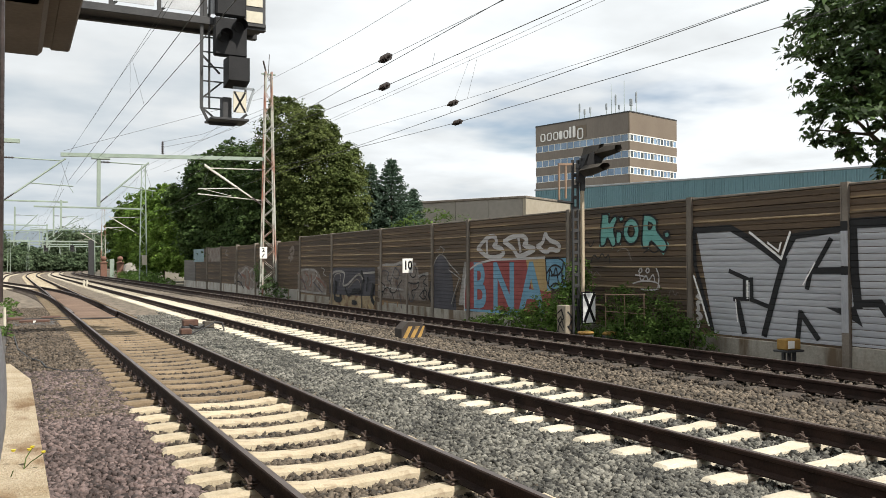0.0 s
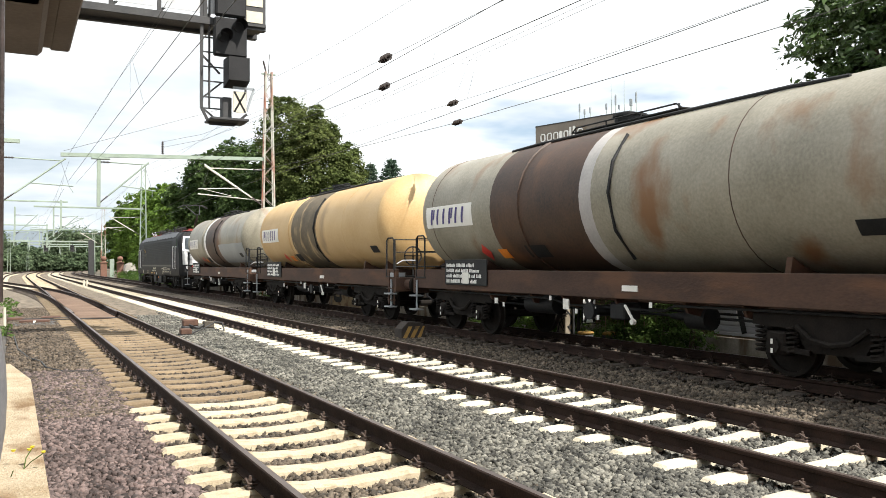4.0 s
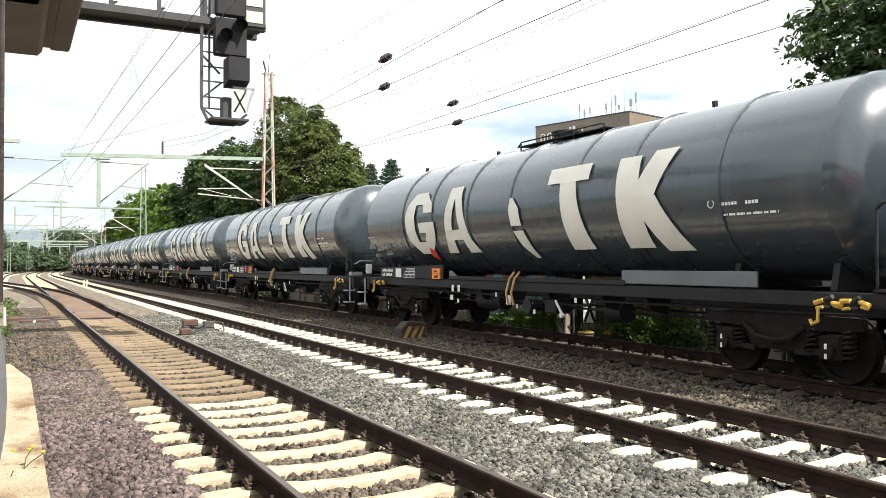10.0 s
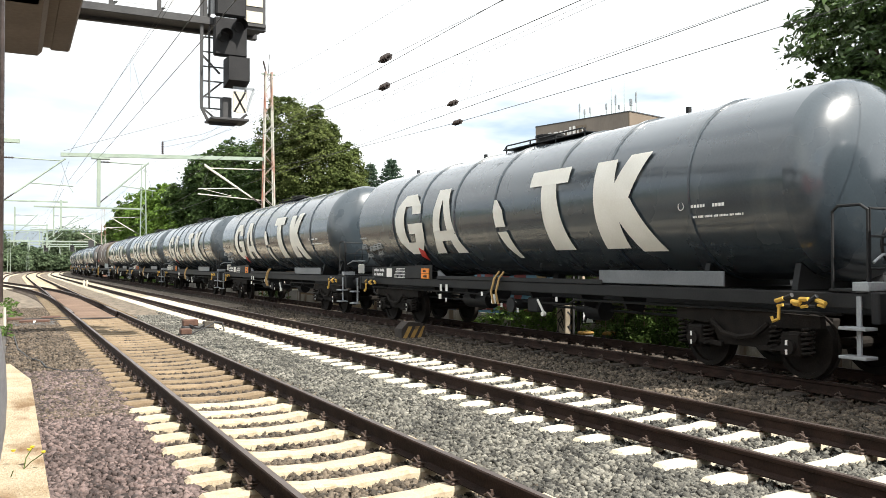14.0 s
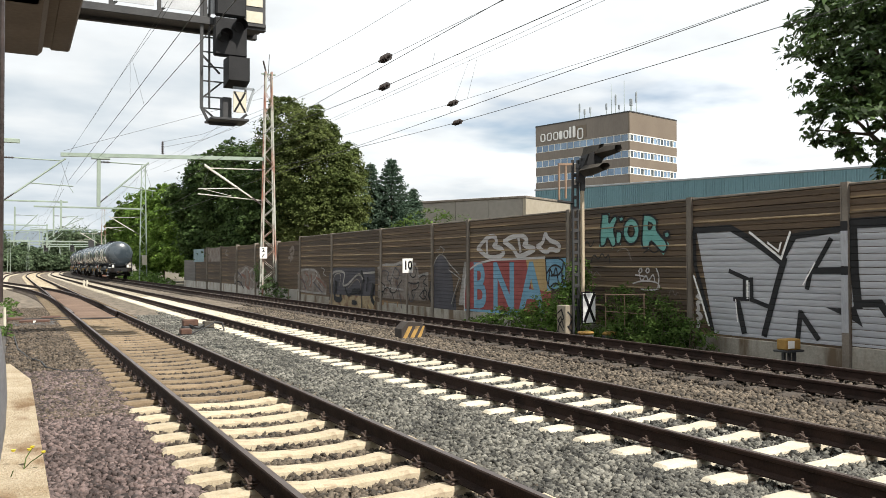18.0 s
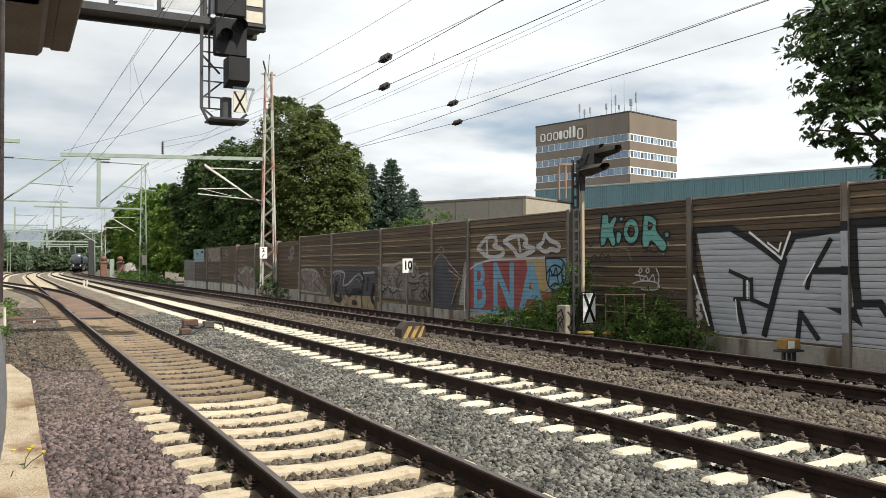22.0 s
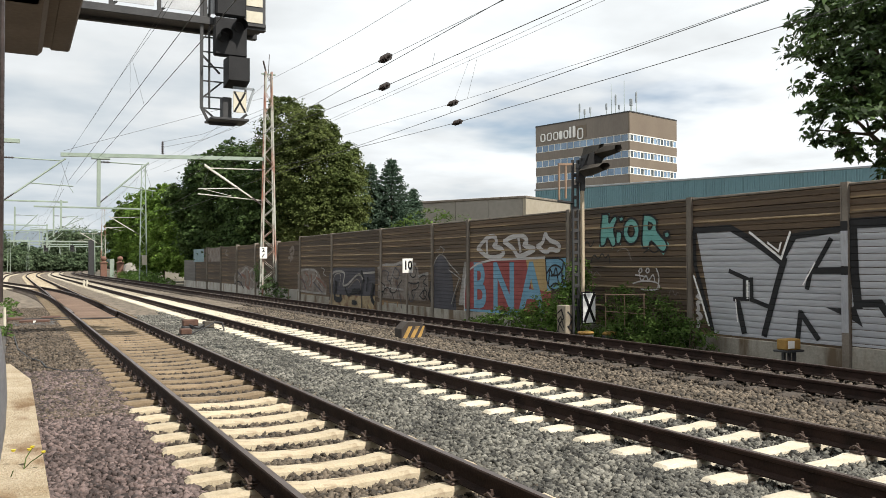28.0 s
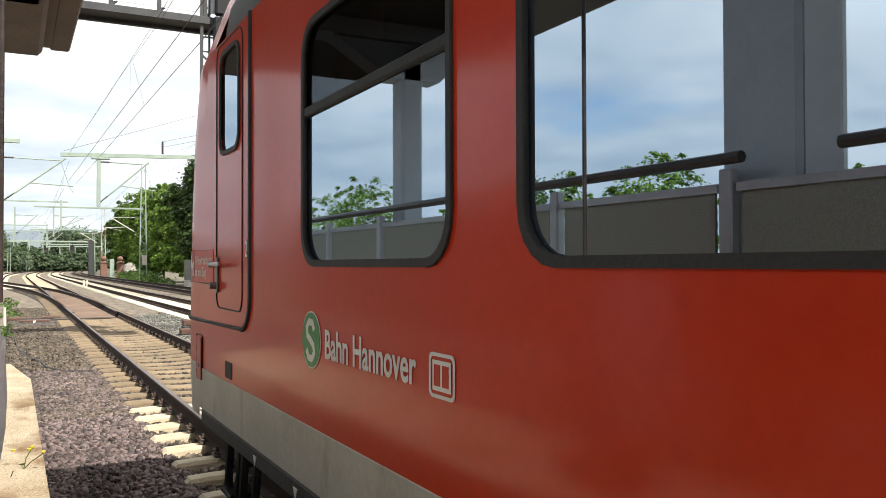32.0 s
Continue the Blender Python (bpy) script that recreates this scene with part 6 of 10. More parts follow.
def build_halls():
    t = thing("blue_hall", "long blue-green corrugated metal industrial hall", "industrial hall")
    A, B = Vector((58.4, 87.2, 0)), Vector((84.0, 25.8, 0))
    d = (B - A).normalized()
    nrm = Vector((-d.y, d.x, 0))
    if nrm.x < 0:
        nrm = -nrm
    L = (B - A).length
    t.matrix_basis = Matrix(((d.x, nrm.x, 0, A.x), (d.y, nrm.y, 0, A.y), (0, 0, 1, 0), (0, 0, 0, 1)))
    H = 10.75
    part("body", Shape().box(0, L, 0.12, 40, -0.6, H - 0.1), M["hall_blue"], t)
    n = 33
    w = L / n
    prof = Shape()
    ribs = 8
    for k in range(ribs):
        x0 = k * w / ribs
        q = w / ribs
        prof.box(x0 + q * 0.1, x0 + q * 0.6, -0.05, 0.0, -0.6, H)
    prof.box(0, w - 0.02, 0.0, 0.11, -0.6, H)
    me = prof.mesh("cladding_panel", M["hall_blue"])
    for k in range(n):
        part("cladding_panel", me, None, t).location = (k * w, 0, 0)
    part("roof_edge", Shape().box(-0.1, L, -0.12, 0.3, H + 0.003, H + 0.22, 0.03), M["patch_grey"], t)
    for x in (7.0, 12.0, 48.0):
        part("roof_dome", Shape().lathe([(0, 0.02), (0.3, 1.5), (0.6, 2.0), (2.4, 2.0), (2.7, 1.5), (3.0, 0.02)], 0, 0, 20), M["white"], t, smooth=True).matrix_basis = pose(x, 4.0, H - 1.5, 0, 0, 90)
    c = thing("concrete_hall", "low windowless brown concrete hall behind the wall", "industrial hall")
    C, Lp = Vector((50.2, 77.5, 0)), Vector((42.0, 93.0, 0))
    d = (Lp - C).normalized()
    nrm = Vector((d.y, -d.x, 0))
    c.matrix_basis = Matrix(((d.x, nrm.x, 0, C.x), (d.y, nrm.y, 0, C.y), (0, 0, 1, 0), (0, 0, 0, 1)))
    for k in range(8):
        part("wall_panel", Shape().box(k * 4.5 + 0.02, k * 4.5 + 4.48, 0, 0.4, -0.6, 8.9, 0.02), M["hall_conc"], c)
    part("end_wall", Shape().box(-0.4, -0.003, 0, 14, -0.6, 8.9, 0.02), M["hall_end"], c, "concrete end wall with sunlight in its lighter colour")
    part("core", Shape().box(0, 36, 0.41, 14, -0.6, 8.6), M["hall_conc"], c)
    part("roof_edge", Shape().box(-0.5, 36.2, -0.12, 14.2, 8.903, 9.15, 0.03), M["post"], c)


# ---------------- platform ----------------
def build_platform():
    t = thing("platform", "pale sunlit concrete station platform with worn edge", "platform", kind="structure")
    part("slab", Shape().prism_z([(0.16, -45), (0.16, 8.7), (-0.02, 10.2), (-3.2, 10.2), (-3.2, -45)], 0.30, 0.55), M["concrete_warm"], t)
    part("retaining_wall", Shape().prism_z([(0.06, -45), (0.06, 8.6), (-0.1, 10.05), (-3.1, 10.05), (-3.1, -45)], -0.6, 0.298), M["concrete"], t)
    c = thing("platform_canopy", "brown concrete platform canopy roof seen from below", "canopy")
    part("slab", Shape().box(-3.0, 0.575, -30, 10.9, 4.2, 4.75, 0.03), M["canopy"], c)
    part("fascia", Shape().box(0.38, 0.60, -30, 10.95, 4.19, 4.85, 0.02), M["canopy"], c)
    part("beam", Shape().box(-0.45, 0.29, -30, 10.6, 4.02, 4.197, 0.05), M["canopy"], c)
    for y in (8.27, 3.32, -1.6, -6.5, -11.4, -16.3):
        hw = 0.14 if y > 8 else 0.28
        col = part("column", Shape().box(-1.7, -1.45, y - hw, y + hw, 0.55, 4.0, 0.03), M["canopy_column"], c, "grey canopy column")
        part("bracket_beam", Shape().prism_y([(-2.9, 4.02), (0.2, 4.02), (0.2, 4.197), (-2.9, 4.197)], y - 0.2, y + 0.2).prism_y([(-2.3, 4.0), (-1.9, 3.62), (-1.3, 3.62), (-0.7, 4.0)], y - 0.14, y + 0.14), M["canopy_column"], col)
    part("notice_panel", Shape().box(-1.52, -1.47, 2.80, 3.03, 0.9, 3.2, 0.01), M["panel_pale"], c, "pale grey upright notice panel")
    r = thing("railing", "steel railing with handrail and perforated infill panels", "railing")
    part("handrail", Shape().tube((-1.3, -6.4, 2.21), (-1.3, 2.68, 2.21), 0.035, 8), M["handrail"], r)
    part("handrail", Shape().tube((-1.3, 3.3, 2.21), (-1.3, 11.7, 2.21), 0.035, 8), M["handrail"], r)
    for k in range(11):
        y = -6.56 + k * 1.66
        part("post", Shape().box(-1.34, -1.27, y - 0.05, y + 0.05, 0.55, 2.15, 0.01), M["galv_plain"], r)
        part("infill_panel", Shape().box(-1.32, -1.30, y + 0.1, y + 1.56, 1.0, 2.02), M["mesh_panel"], r)
        for z in (0.96, 2.02):
            part("panel_frame", Shape().box(-1.335, -1.285, y + 0.07, y + 1.59, z, z + 0.05), M["galv_plain"], r)
    b = thing("litter_bin", "grey barrel-shaped litter bin hung on a thin post", "litter bin")
    prof = [(0.86, 0.02), (0.86, 0.205), (0.95, 0.225), (1.1, 0.246), (1.2, 0.25), (1.3, 0.246), (1.45, 0.225), (1.56, 0.21), (1.56, 0.02)]
    sh = Shape().lathe(prof, 0, 0, 28)
    part("body", sh, M["bin_grey"], b, smooth=True).matrix_basis = Matrix.Translation((-0.262, 3.0, 0)) @ Matrix(((1, 0, 0, 0), (0, 0, -1, 0), (0, 1, 0, 0), (0, 0, 0, 1)))
    part("post", Shape().tube((-0.036, 3.05, 1.5), (-0.036, 3.05, 3.2), 0.010, 8).tube((-0.262, 3.05, 0.55), (-0.262, 3.05, 0.9), 0.04, 8), M["insul"], b)


M["cabinet_pole"] = material("pole_beige", (0.33, 0.27, 0.185), (0.44, 0.37, 0.27), 0.7, scale=3, fine=30)
# hall concrete lightened: sun on the end wall put into the colour
M["hall_end"] = material("hall_end_wall", (0.27, 0.235, 0.18), (0.36, 0.32, 0.25), 0.9, scale=0.2, fine=2, bump=0.1)
M["hood_brown"] = material("hood_weathered", (0.030, 0.026, 0.021), (0.062, 0.054, 0.044), 0.7, scale=3, fine=30, spec=0.3)
M["canopy_column"] = material("column_grey", (0.36, 0.40, 0.43), (0.46, 0.50, 0.53), 0.5, scale=2, fine=20)
M["handrail"] = material("handrail_brown", (0.055, 0.045, 0.042), (0.085, 0.072, 0.066), 0.45, metal=0.3, scale=4, fine=40)
M["panel_pale"] = material("panel_pale", (0.45, 0.49, 0.50), (0.55, 0.59, 0.60), 0.4, scale=2, fine=20)
M["galv_plain"] = material("galvanised", (0.34, 0.35, 0.36), (0.45, 0.46, 0.47), 0.5, metal=0.4, scale=4, fine=40)
M["mesh_panel"] = material("perforated_panel", (0.20, 0.195, 0.16), (0.31, 0.30, 0.245), 0.6, metal=0.3, scale=60, fine=120, bump=0.3)
M["bin_grey"] = material("bin_grey", (0.20, 0.20, 0.215), (0.27, 0.27, 0.285), 0.4, metal=0.3, scale=3, fine=30)


# ---------------- trackside things ----------------
def build_trackside():
    b = thing("marker_block", "faceted concrete marker block with yellow and black stripes", "track marker")
    X, Y = 8.93, 19.0
    body = Shape().prism_y([(X - 0.34, -0.30), (X + 0.32, -0.30), (X + 0.32, 0.02), (X + 0.2, 0.15), (X - 0.16, 0.17), (X - 0.34, 0.0)], Y - 0.2, Y + 0.2)
    part("body", body, M["marker_dark"], b)
    for k in range(3):
        x0 = X - 0.20 + k * 0.20
        pts = [(x0 - 0.13, -0.27), (x0 - 0.02, -0.27), (x0 + 0.16, 0.06), (x0 + 0.05, 0.06)]
        pts = [(min(x, X + 0.3), z) for x, z in pts]
        part("stripe", Shape().prism_y(pts, Y - 0.206, Y - 0.199), M["stripe_yellow"], b, "worn yellow stripe")
    rl = thing("low_rail", "thin rusty tube rail half hidden in the shrub", "railing")
    for y in (14.48, 15.15, 15.84):
        part("post", Shape().tube((12.6, y, -0.5), (12.6, y, 0.9), 0.014, 6), M["guard_rust"], rl)
    part("top_tube", Shape().tube((12.6, 14.45, 0.92), (12.6, 15.87, 0.87), 0.014, 6), M["guard_rust"], rl)
    part("mid_tube", Shape().tube((12.6, 14.45, 0.48), (12.6, 15.87, 0.48), 0.012, 6), M["guard_rust"], rl)
    wd = thing("flowering_weed", "small yellow-flowered weed growing from the platform edge", "weed")
    st = Shape().path([(0.06, 4.9, 0.55), (0.07, 4.93, 0.60), (0.10, 4.95, 0.645)], 0.0025, 5).path([(0.06, 4.9, 0.55), (0.09, 4.86, 0.59), (0.15, 4.84, 0.635)], 0.0025, 5).path([(0.0, 4.75, 0.55), (0.01, 4.7, 0.59)], 0.0025, 5)
    part("stems", st, M["grass"], wd)
    for x, y, z in ((0.10, 4.95, 0.65), (0.085, 4.94, 0.64), (0.15, 4.84, 0.64), (0.01, 5.0, 0.63)):
        part("flower", Shape().tube((x, y, z - 0.004), (x, y, z + 0.006), 0.008, 7, 0.013), M["flower_yellow"], wd)
    s = thing("number_sign", "white sign with black number on a grey post", "sign")
    part("post", Shape().box(12.72, 12.78, 27.38, 27.44, -0.6, 1.35, 0.005), M["post"], s)
    pl = part("plate", Shape().box(12.54, 12.96, 27.34, 27.36, 1.30, 1.82, 0.004), M["white"], s)
    me = text_mesh("number", "10", 0.44, M["black"], 0.001, 0.016)
    for v in me.vertices:
        v.co.x *= 0.8
    part("number", me, None, pl).matrix_basis = pose(12.75, 27.337, 1.56, 90, 0, 0)
    l = thing("lamp_box", "rusty orange signal lamp box with white lens on legs", "lamp box")
    part("case", Shape().box(12.56, 12.94, 10.58, 10.82, 0.02, 0.22, 0.02), M["dirty_yellow"], l)
    part("lens", Shape().box(12.58, 12.75, 10.565, 10.578, 0.05, 0.19, 0.004), M["white"], l)
    part("tray", Shape().box(12.52, 12.98, 10.54, 10.86, -0.02, 0.018, 0.008), M["steel_dark"], l)
    for x in (12.6, 12.75, 12.88):
        part("leg", Shape().box(x - 0.02, x + 0.02, 10.66, 10.72, -0.5, -0.03), M["steel_dark"], l)
    p = thing("point_machine", "rust-brown point motor boxes with cables beside the track", "point machine")
    for x, y, w, d, h, mt in ((4.55, 24.6, 0.42, 0.3, 0.14, "rust_box"), (5.05, 24.5, 0.30, 0.26, 0.08, "concrete_dark"), (4.05, 22.5, 0.28, 0.26, 0.04, "rust_box")):
        part("box", Shape().box(x - w / 2, x + w / 2, y - d / 2, y + d / 2, -0.24 + (0.1 if h > 0.1 else 0.03), -0.1 + h, 0.02), M[mt], p)
        part("foot", Shape().box(x - w / 2, x + w / 2, y - d / 2 - 0.08, y + d / 2 + 0.08, -0.34, -0.14 if h > 0.1 else -0.21, 0.02), M["steel_dark"], p)
    part("conduit", Shape().path([(4.2, 22.6, -0.2), (4.6, 23.0, -0.12), (5.0, 23.4, 0.02), (5.2, 23.4, 0.0), (5.25, 23.3, -0.26)], 0.022, 6), M["steel_dark"], p)
    part("cable", Shape().path([(4.5, 24.4, -0.1), (4.7, 24.2, -0.2), (4.9, 24.3, -0.1)], 0.025, 6), M["rubber"], p)
    q = thing("point_machine", "rust-brown point motor and rodding beside the platform line", "point machine")
    for x, y, w, d in ((0.65, 30.0, 0.9, 0.5), (0.1, 31.5, 0.5, 0.4), (1.2, 31.8, 0.6, 0.3)):
        part("box", Shape().box(x - w / 2, x + w / 2, y - d / 2, y + d / 2, -0.3, -0.15, 0.02), M["rust_box"], q)
    part("rod", Shape().tube((0.3, 30.4, -0.19), (3.3, 30.4, -0.19), 0.02, 6).tube((0.3, 31.2, -0.19), (3.3, 31.2, -0.19), 0.02, 6), M["steel_dark"], q)
    part("dark_base", Shape().box(0.0, 1.3, 28.6, 30.4, -0.34, -0.23, 0.03), M["steel_dark"], q)
    part("label", Shape().box(0.60, 0.68, 29.74, 29.748, -0.235, -0.165), M["white"], q)
    c = thing("cable", "black cable lying loose across the ballast", "cable")
    part("cable", Shape().path([(0.05, 24, -0.2), (0.12, 20.5, -0.22), (0.3, 18.5, -0.22), (0.5, 17.6, -0.22), (0.55, 16.6, -0.22), (0.8, 15.8, -0.22), (1.3, 15.6, -0.22)], 0.014, 6), M["rubber"], c)
    for x, y, h, r in ((-0.2, 28.7, 0.30, 0.045), (5.35, 76.0, 0.3, 0.10), (5.6, 76.0, 0.3, 0.10)):
        m = thing("marker_post", "short white marker post beside the track", "marker post", group="marker posts")
        part("post", Shape().tube((x, y, -0.5), (x, y, h), r, 10, r * 0.9), M["beige"], m)
        part("cap", Shape().tube((x, y, h), (x, y, h + 0.03), r * 0.95, 10), M["beige"], m)
    # brick gate piers, stone and gate at the bend
    for x, y in ((13.7, 151.0), (16.2, 150.0)):
        g = thing("gate_pier", "square brick gate pier with a ball finial", "gate pier", group="gate piers")
        part("pier", Shape().box(x - 0.5, x + 0.5, y - 0.5, y + 0.5, -0.62, 1.9, 0.05), M["brick"], g)
        part("cap", Shape().box(x - 0.6, x + 0.6, y - 0.6, y + 0.6, 1.9, 2.12, 0.05), M["brick"], g)
        prof = [(2.123, 0.02), (2.123, 0.36), (2.22, 0.26), (2.3, 0.3), (2.45, 0.42), (2.65, 0.47), (2.85, 0.42), (3.0, 0.29), (3.1, 0.15), (3.12, 0.02)]
        part("ball", Shape().lathe(prof, 0, 0, 16), M["brick"], g, smooth=True).matrix_basis = Matrix.Translation((x, y, 0)) @ Matrix(((1, 0, 0, 0), (0, 0, -1, 0), (0, 1, 0, 0), (0, 0, 0, 1)))
    solo("metal_gate", Shape().box(14.6, 15.3, 150.3, 150.4, -0.5, 2.6, 0.01), M["galv"], "grey-green metal gate between brick piers", "gate")
    st = Shape().loft([[(18.0 + r * math.cos(a) * 1.0, 152 + r * math.sin(a), z) for a in np.linspace(0, 2 * math.pi, 9)[:-1]] for r, z in ((1.5, -0.6), (1.35, 0.6), (0.9, 1.6), (0.3, 2.0))])
    solo("boulder", st, M["hall_conc"], "large pale weathered boulder beside the gate", "boulder")
    solo("dark_pillar", Shape().box(12.2, 13.1, 162, 163.2, -0.6, 6.2, 0.05), M["steel_dark"], "tall dark pillar at the edge of the line", "pillar")
    e = thing("equipment_case", "pale trackside equipment case on the verge", "cabinet")
    part("case", Shape().box(16.9, 17.5, 146, 146.5, -0.6, 0.7, 0.03), M["white"], e)


M["flower_yellow"] = material("flower_yellow", (0.62, 0.50, 0.03), (0.75, 0.62, 0.06), 0.7, bump=0.0)
M["rust_box"] = material("rusty_box", (0.060, 0.030, 0.020), (0.115, 0.060, 0.040), 0.85, scale=6, fine=40, bump=0.3)
M["concrete_dark"] = material("concrete_dark", (0.06, 0.05, 0.04), (0.10, 0.085, 0.065), 0.9, scale=3, fine=40, bump=0.3)


M["cabinet"] = material("cabinet_beige", (0.19, 0.16, 0.115), (0.29, 0.25, 0.19), 0.8, scale=3, fine=30, stain=((0.12, 0.085, 0.055), 4, (1, 1, 0.4), 0.55))
M["marker_dark"] = material("marker_dark", (0.028, 0.022, 0.018), (0.055, 0.044, 0.036), 0.9, scale=4, fine=40, bump=0.3)
M["stripe_yellow"] = material("stripe_yellow", (0.33, 0.19, 0.045), (0.46, 0.28, 0.08), 0.8, scale=9, fine=50, stain=((0.10, 0.075, 0.05), 7, (1, 1, 1), 0.56))
M["dirty_yellow"] = material("dirty_yellow", (0.22, 0.12, 0.025), (0.36, 0.21, 0.05), 0.8, scale=6, fine=50)
M["bright_white"] = material("signal_white", (0.84, 0.84, 0.82), (0.88, 0.88, 0.86), 0.35, scale=6, fine=50, bump=0.02)


# ---------------- paint on the wall ----------------
def build_paint():
    o = []
    o.append(paint_poly([(24.3, 1.68), (19.6, 1.76), (19.3, 0.9), (19.4, 0.12), (24.3, 0.06)], M["sprayred"]))
    o.append(paint_poly([(20.6, 1.75), (19.6, 1.77), (19.3, 0.8), (20.3, 0.9)], M["sprayochre"], 0.009))
    o.append(stroke([(24.35, 0.06), (24.36, 1.71), (19.6, 1.79)], 0.07, M["spraypale"]))
    for ch, y, w in (("B", 23.35, 1.05), ("N", 21.85, 1.2), ("A", 20.3, 1.3)):
        o.append(paint_text(ch, 2.05, M["sprayblue"], y, 0.84, 0.05, 0.72 * w, name="painted_letter"))
    o.append(paint_poly([(24.3, 0.12), (21.0, 0.2), (21.0, 0.07), (24.3, 0.06)], M["sprayblue"], 0.013))
    gather("wall_painting", "sprayed lettering BNA in blue on a red field", "graffiti", o)
    o = [paint_poly([(19.57, 1.76), (18.6, 1.78), (18.6, 0.95), (19.5, 0.85)], M["sprayblue"], 0.01),
         stroke([(19.57, 1.76), (18.6, 1.78), (18.6, 0.95), (19.5, 0.85), (19.57, 1.76)], 0.05, M["sprayblack"]), *(stroke(p, 0.05, M["sprayblack"], 0.016 + 0.0032 * k) for k, p in enumerate(([(19.42, 1.05), (19.36, 1.55), (19.2, 1.2), (19.05, 1.6), (18.95, 1.1)], [(19.5, 1.35), (19.2, 1.62), (18.75, 1.5), (18.9, 1.3), (19.3, 1.28)], [(19.35, 0.95), (19.1, 1.1), (18.8, 1.0), (18.72, 1.3)], [(18.7, 1.65), (18.8, 1.2), (18.66, 1.05)])))]
    gather("wall_painting", "small blue sprayed panel with black outline", "graffiti", o)
    o = []
    ring = [(15.885 + 0.30 * math.cos(a), 2.41 + 0.32 * math.sin(a)) for a in np.linspace(0, 2 * math.pi, 19)[:-1]]
    hole = [(15.885 + 0.12 * math.cos(a), 2.41 + 0.14 * math.sin(a)) for a in np.linspace(0, 2 * math.pi, 13)[:-1]]
    glyphs = (([(17.02, 2.88), (16.72, 2.89), (16.75, 2.60), (16.55, 2.84), (16.37, 2.77), (16.59, 2.47), (16.42, 2.14), (16.60, 1.98), (16.80, 2.32), (16.89, 2.06), (17.14, 2.05)], None),
              ([(16.44, 2.43), (16.22, 2.41), (16.29, 2.09), (16.49, 2.11)], None), ([(16.35, 2.77), (16.18, 2.80), (16.16, 2.68), (16.31, 2.64)], None), (ring, hole),
              ([(15.43, 2.79), (15.13, 2.76), (14.94, 2.61), (15.02, 2.40), (14.57, 2.07), (14.76, 1.81), (15.18, 2.19), (15.26, 1.97), (15.54, 2.01)], [(15.25, 2.60), (15.10, 2.55), (15.18, 2.42), (15.28, 2.44)]),
              ([(14.74, 2.33), (14.57, 2.38), (14.53, 2.22), (14.70, 2.20)], None))
    for k, (pts, hl) in enumerate(glyphs):
        o.append(paint_poly(pts, M["teal"], 0.010 + 0.001 * k, "painted_letter", holes=[hl] if hl else ()))
        o.append(stroke(pts + pts[:1], 0.055, M["sprayblack"], 0.018 + 0.001 * k, "letter_outline"))
        if hl:
            o.append(stroke(hl + hl[:1], 0.04, M["sprayblack"], 0.018 + 0.001 * k, "letter_outline"))
    gather("wall_painting", "sprayed teal lettering KiOR with dark outline", "graffiti", o)
    o = []
    for k, (pts, w) in enumerate((([(23.44, 2.12), (22.86, 2.47), (22.37, 2.51), (22.20, 2.27), (22.51, 2.18), (21.90, 2.09), (21.80, 1.88), (22.72, 1.78), (23.44, 2.12)], 0.15), ([(22.86, 2.35), (22.83, 1.84)], 0.12),
                                  ([(21.80, 2.30), (21.40, 2.43), (20.77, 2.48), (20.44, 2.27), (20.78, 2.17), (20.06, 2.06), (20.32, 1.97), (21.00, 1.79), (21.25, 2.08), (21.80, 2.30)], 0.15), ([(20.99, 2.42), (20.87, 1.99)], 0.12),
                                  ([(19.97, 2.12), (19.68, 2.21), (19.57, 2.52), (19.43, 2.29), (18.86, 2.16), (18.91, 1.95), (19.32, 2.05), (19.52, 1.91), (19.97, 2.12)], 0.13))):
        o.append(stroke(pts, w, M["spraypale"], 0.012 + 0.002 * k))
    gather("wall_painting", "pale outlined sprayed scrawl", "graffiti", o)
    # the large silver piece with black outlines
    o = []
    o.append(paint_poly([(13.71, 2.3), (12.73, 2.31), (11.46, 1.65), (11.1, 2.1), (10.1, 2.2), (10.1, 0.1), (13.2, 0.1)], M["spraysilver"], 0.006))
    o.append(paint_poly([(9.9, 2.28), (6.2, 2.3), (6.2, 0.12), (9.9, 0.12)], M["spraysilver"], 0.006))
    o.append(paint_poly([(10.43, 0.79), (10.1, 0.79), (10.1, 0.67)], M["sprayblack"], 0.015))
    o.append(paint_poly([(9.9, 0.80), (9.84, 0.86), (9.68, 0.47), (9.9, 0.60)], M["sprayblack"], 0.016))
    o.append(sharp_stroke([(13.77, 2.35), (12.73, 2.36), (12.05, 2.03), (11.46, 1.67)], 0.14, M["sprayblack"], 0.0130))
    o.append(sharp_stroke([(11.47, 1.63), (11.14, 2.12)], 0.14, M["sprayblack"], 0.0145))
    o.append(sharp_stroke([(11.19, 2.13), (10.68, 2.18), (10.1, 2.24)], 0.12, M["sprayblack"], 0.0160))
    o.append(sharp_stroke([(11.36, 1.69), (11.53, 1.21), (11.68, 0.75), (11.86, 0.18)], 0.14, M["sprayblack"], 0.0175))
    o.append(sharp_stroke([(13.78, 2.3), (13.75, 1.57), (13.52, 0.93), (13.25, 0.2)], 0.1, M["sprayblack"], 0.0190))
    o.append(sharp_stroke([(12.76, 1.45), (12.23, 1.27)], 0.09, M["sprayblack"], 0.0130))
    o.append(sharp_stroke([(12.37, 1.29), (12.37, 0.89)], 0.08, M["sprayblack"], 0.0145))
    o.append(sharp_stroke([(12.18, 1.3), (12.18, 0.87), (11.68, 0.73)], 0.09, M["sprayblack"], 0.0160))
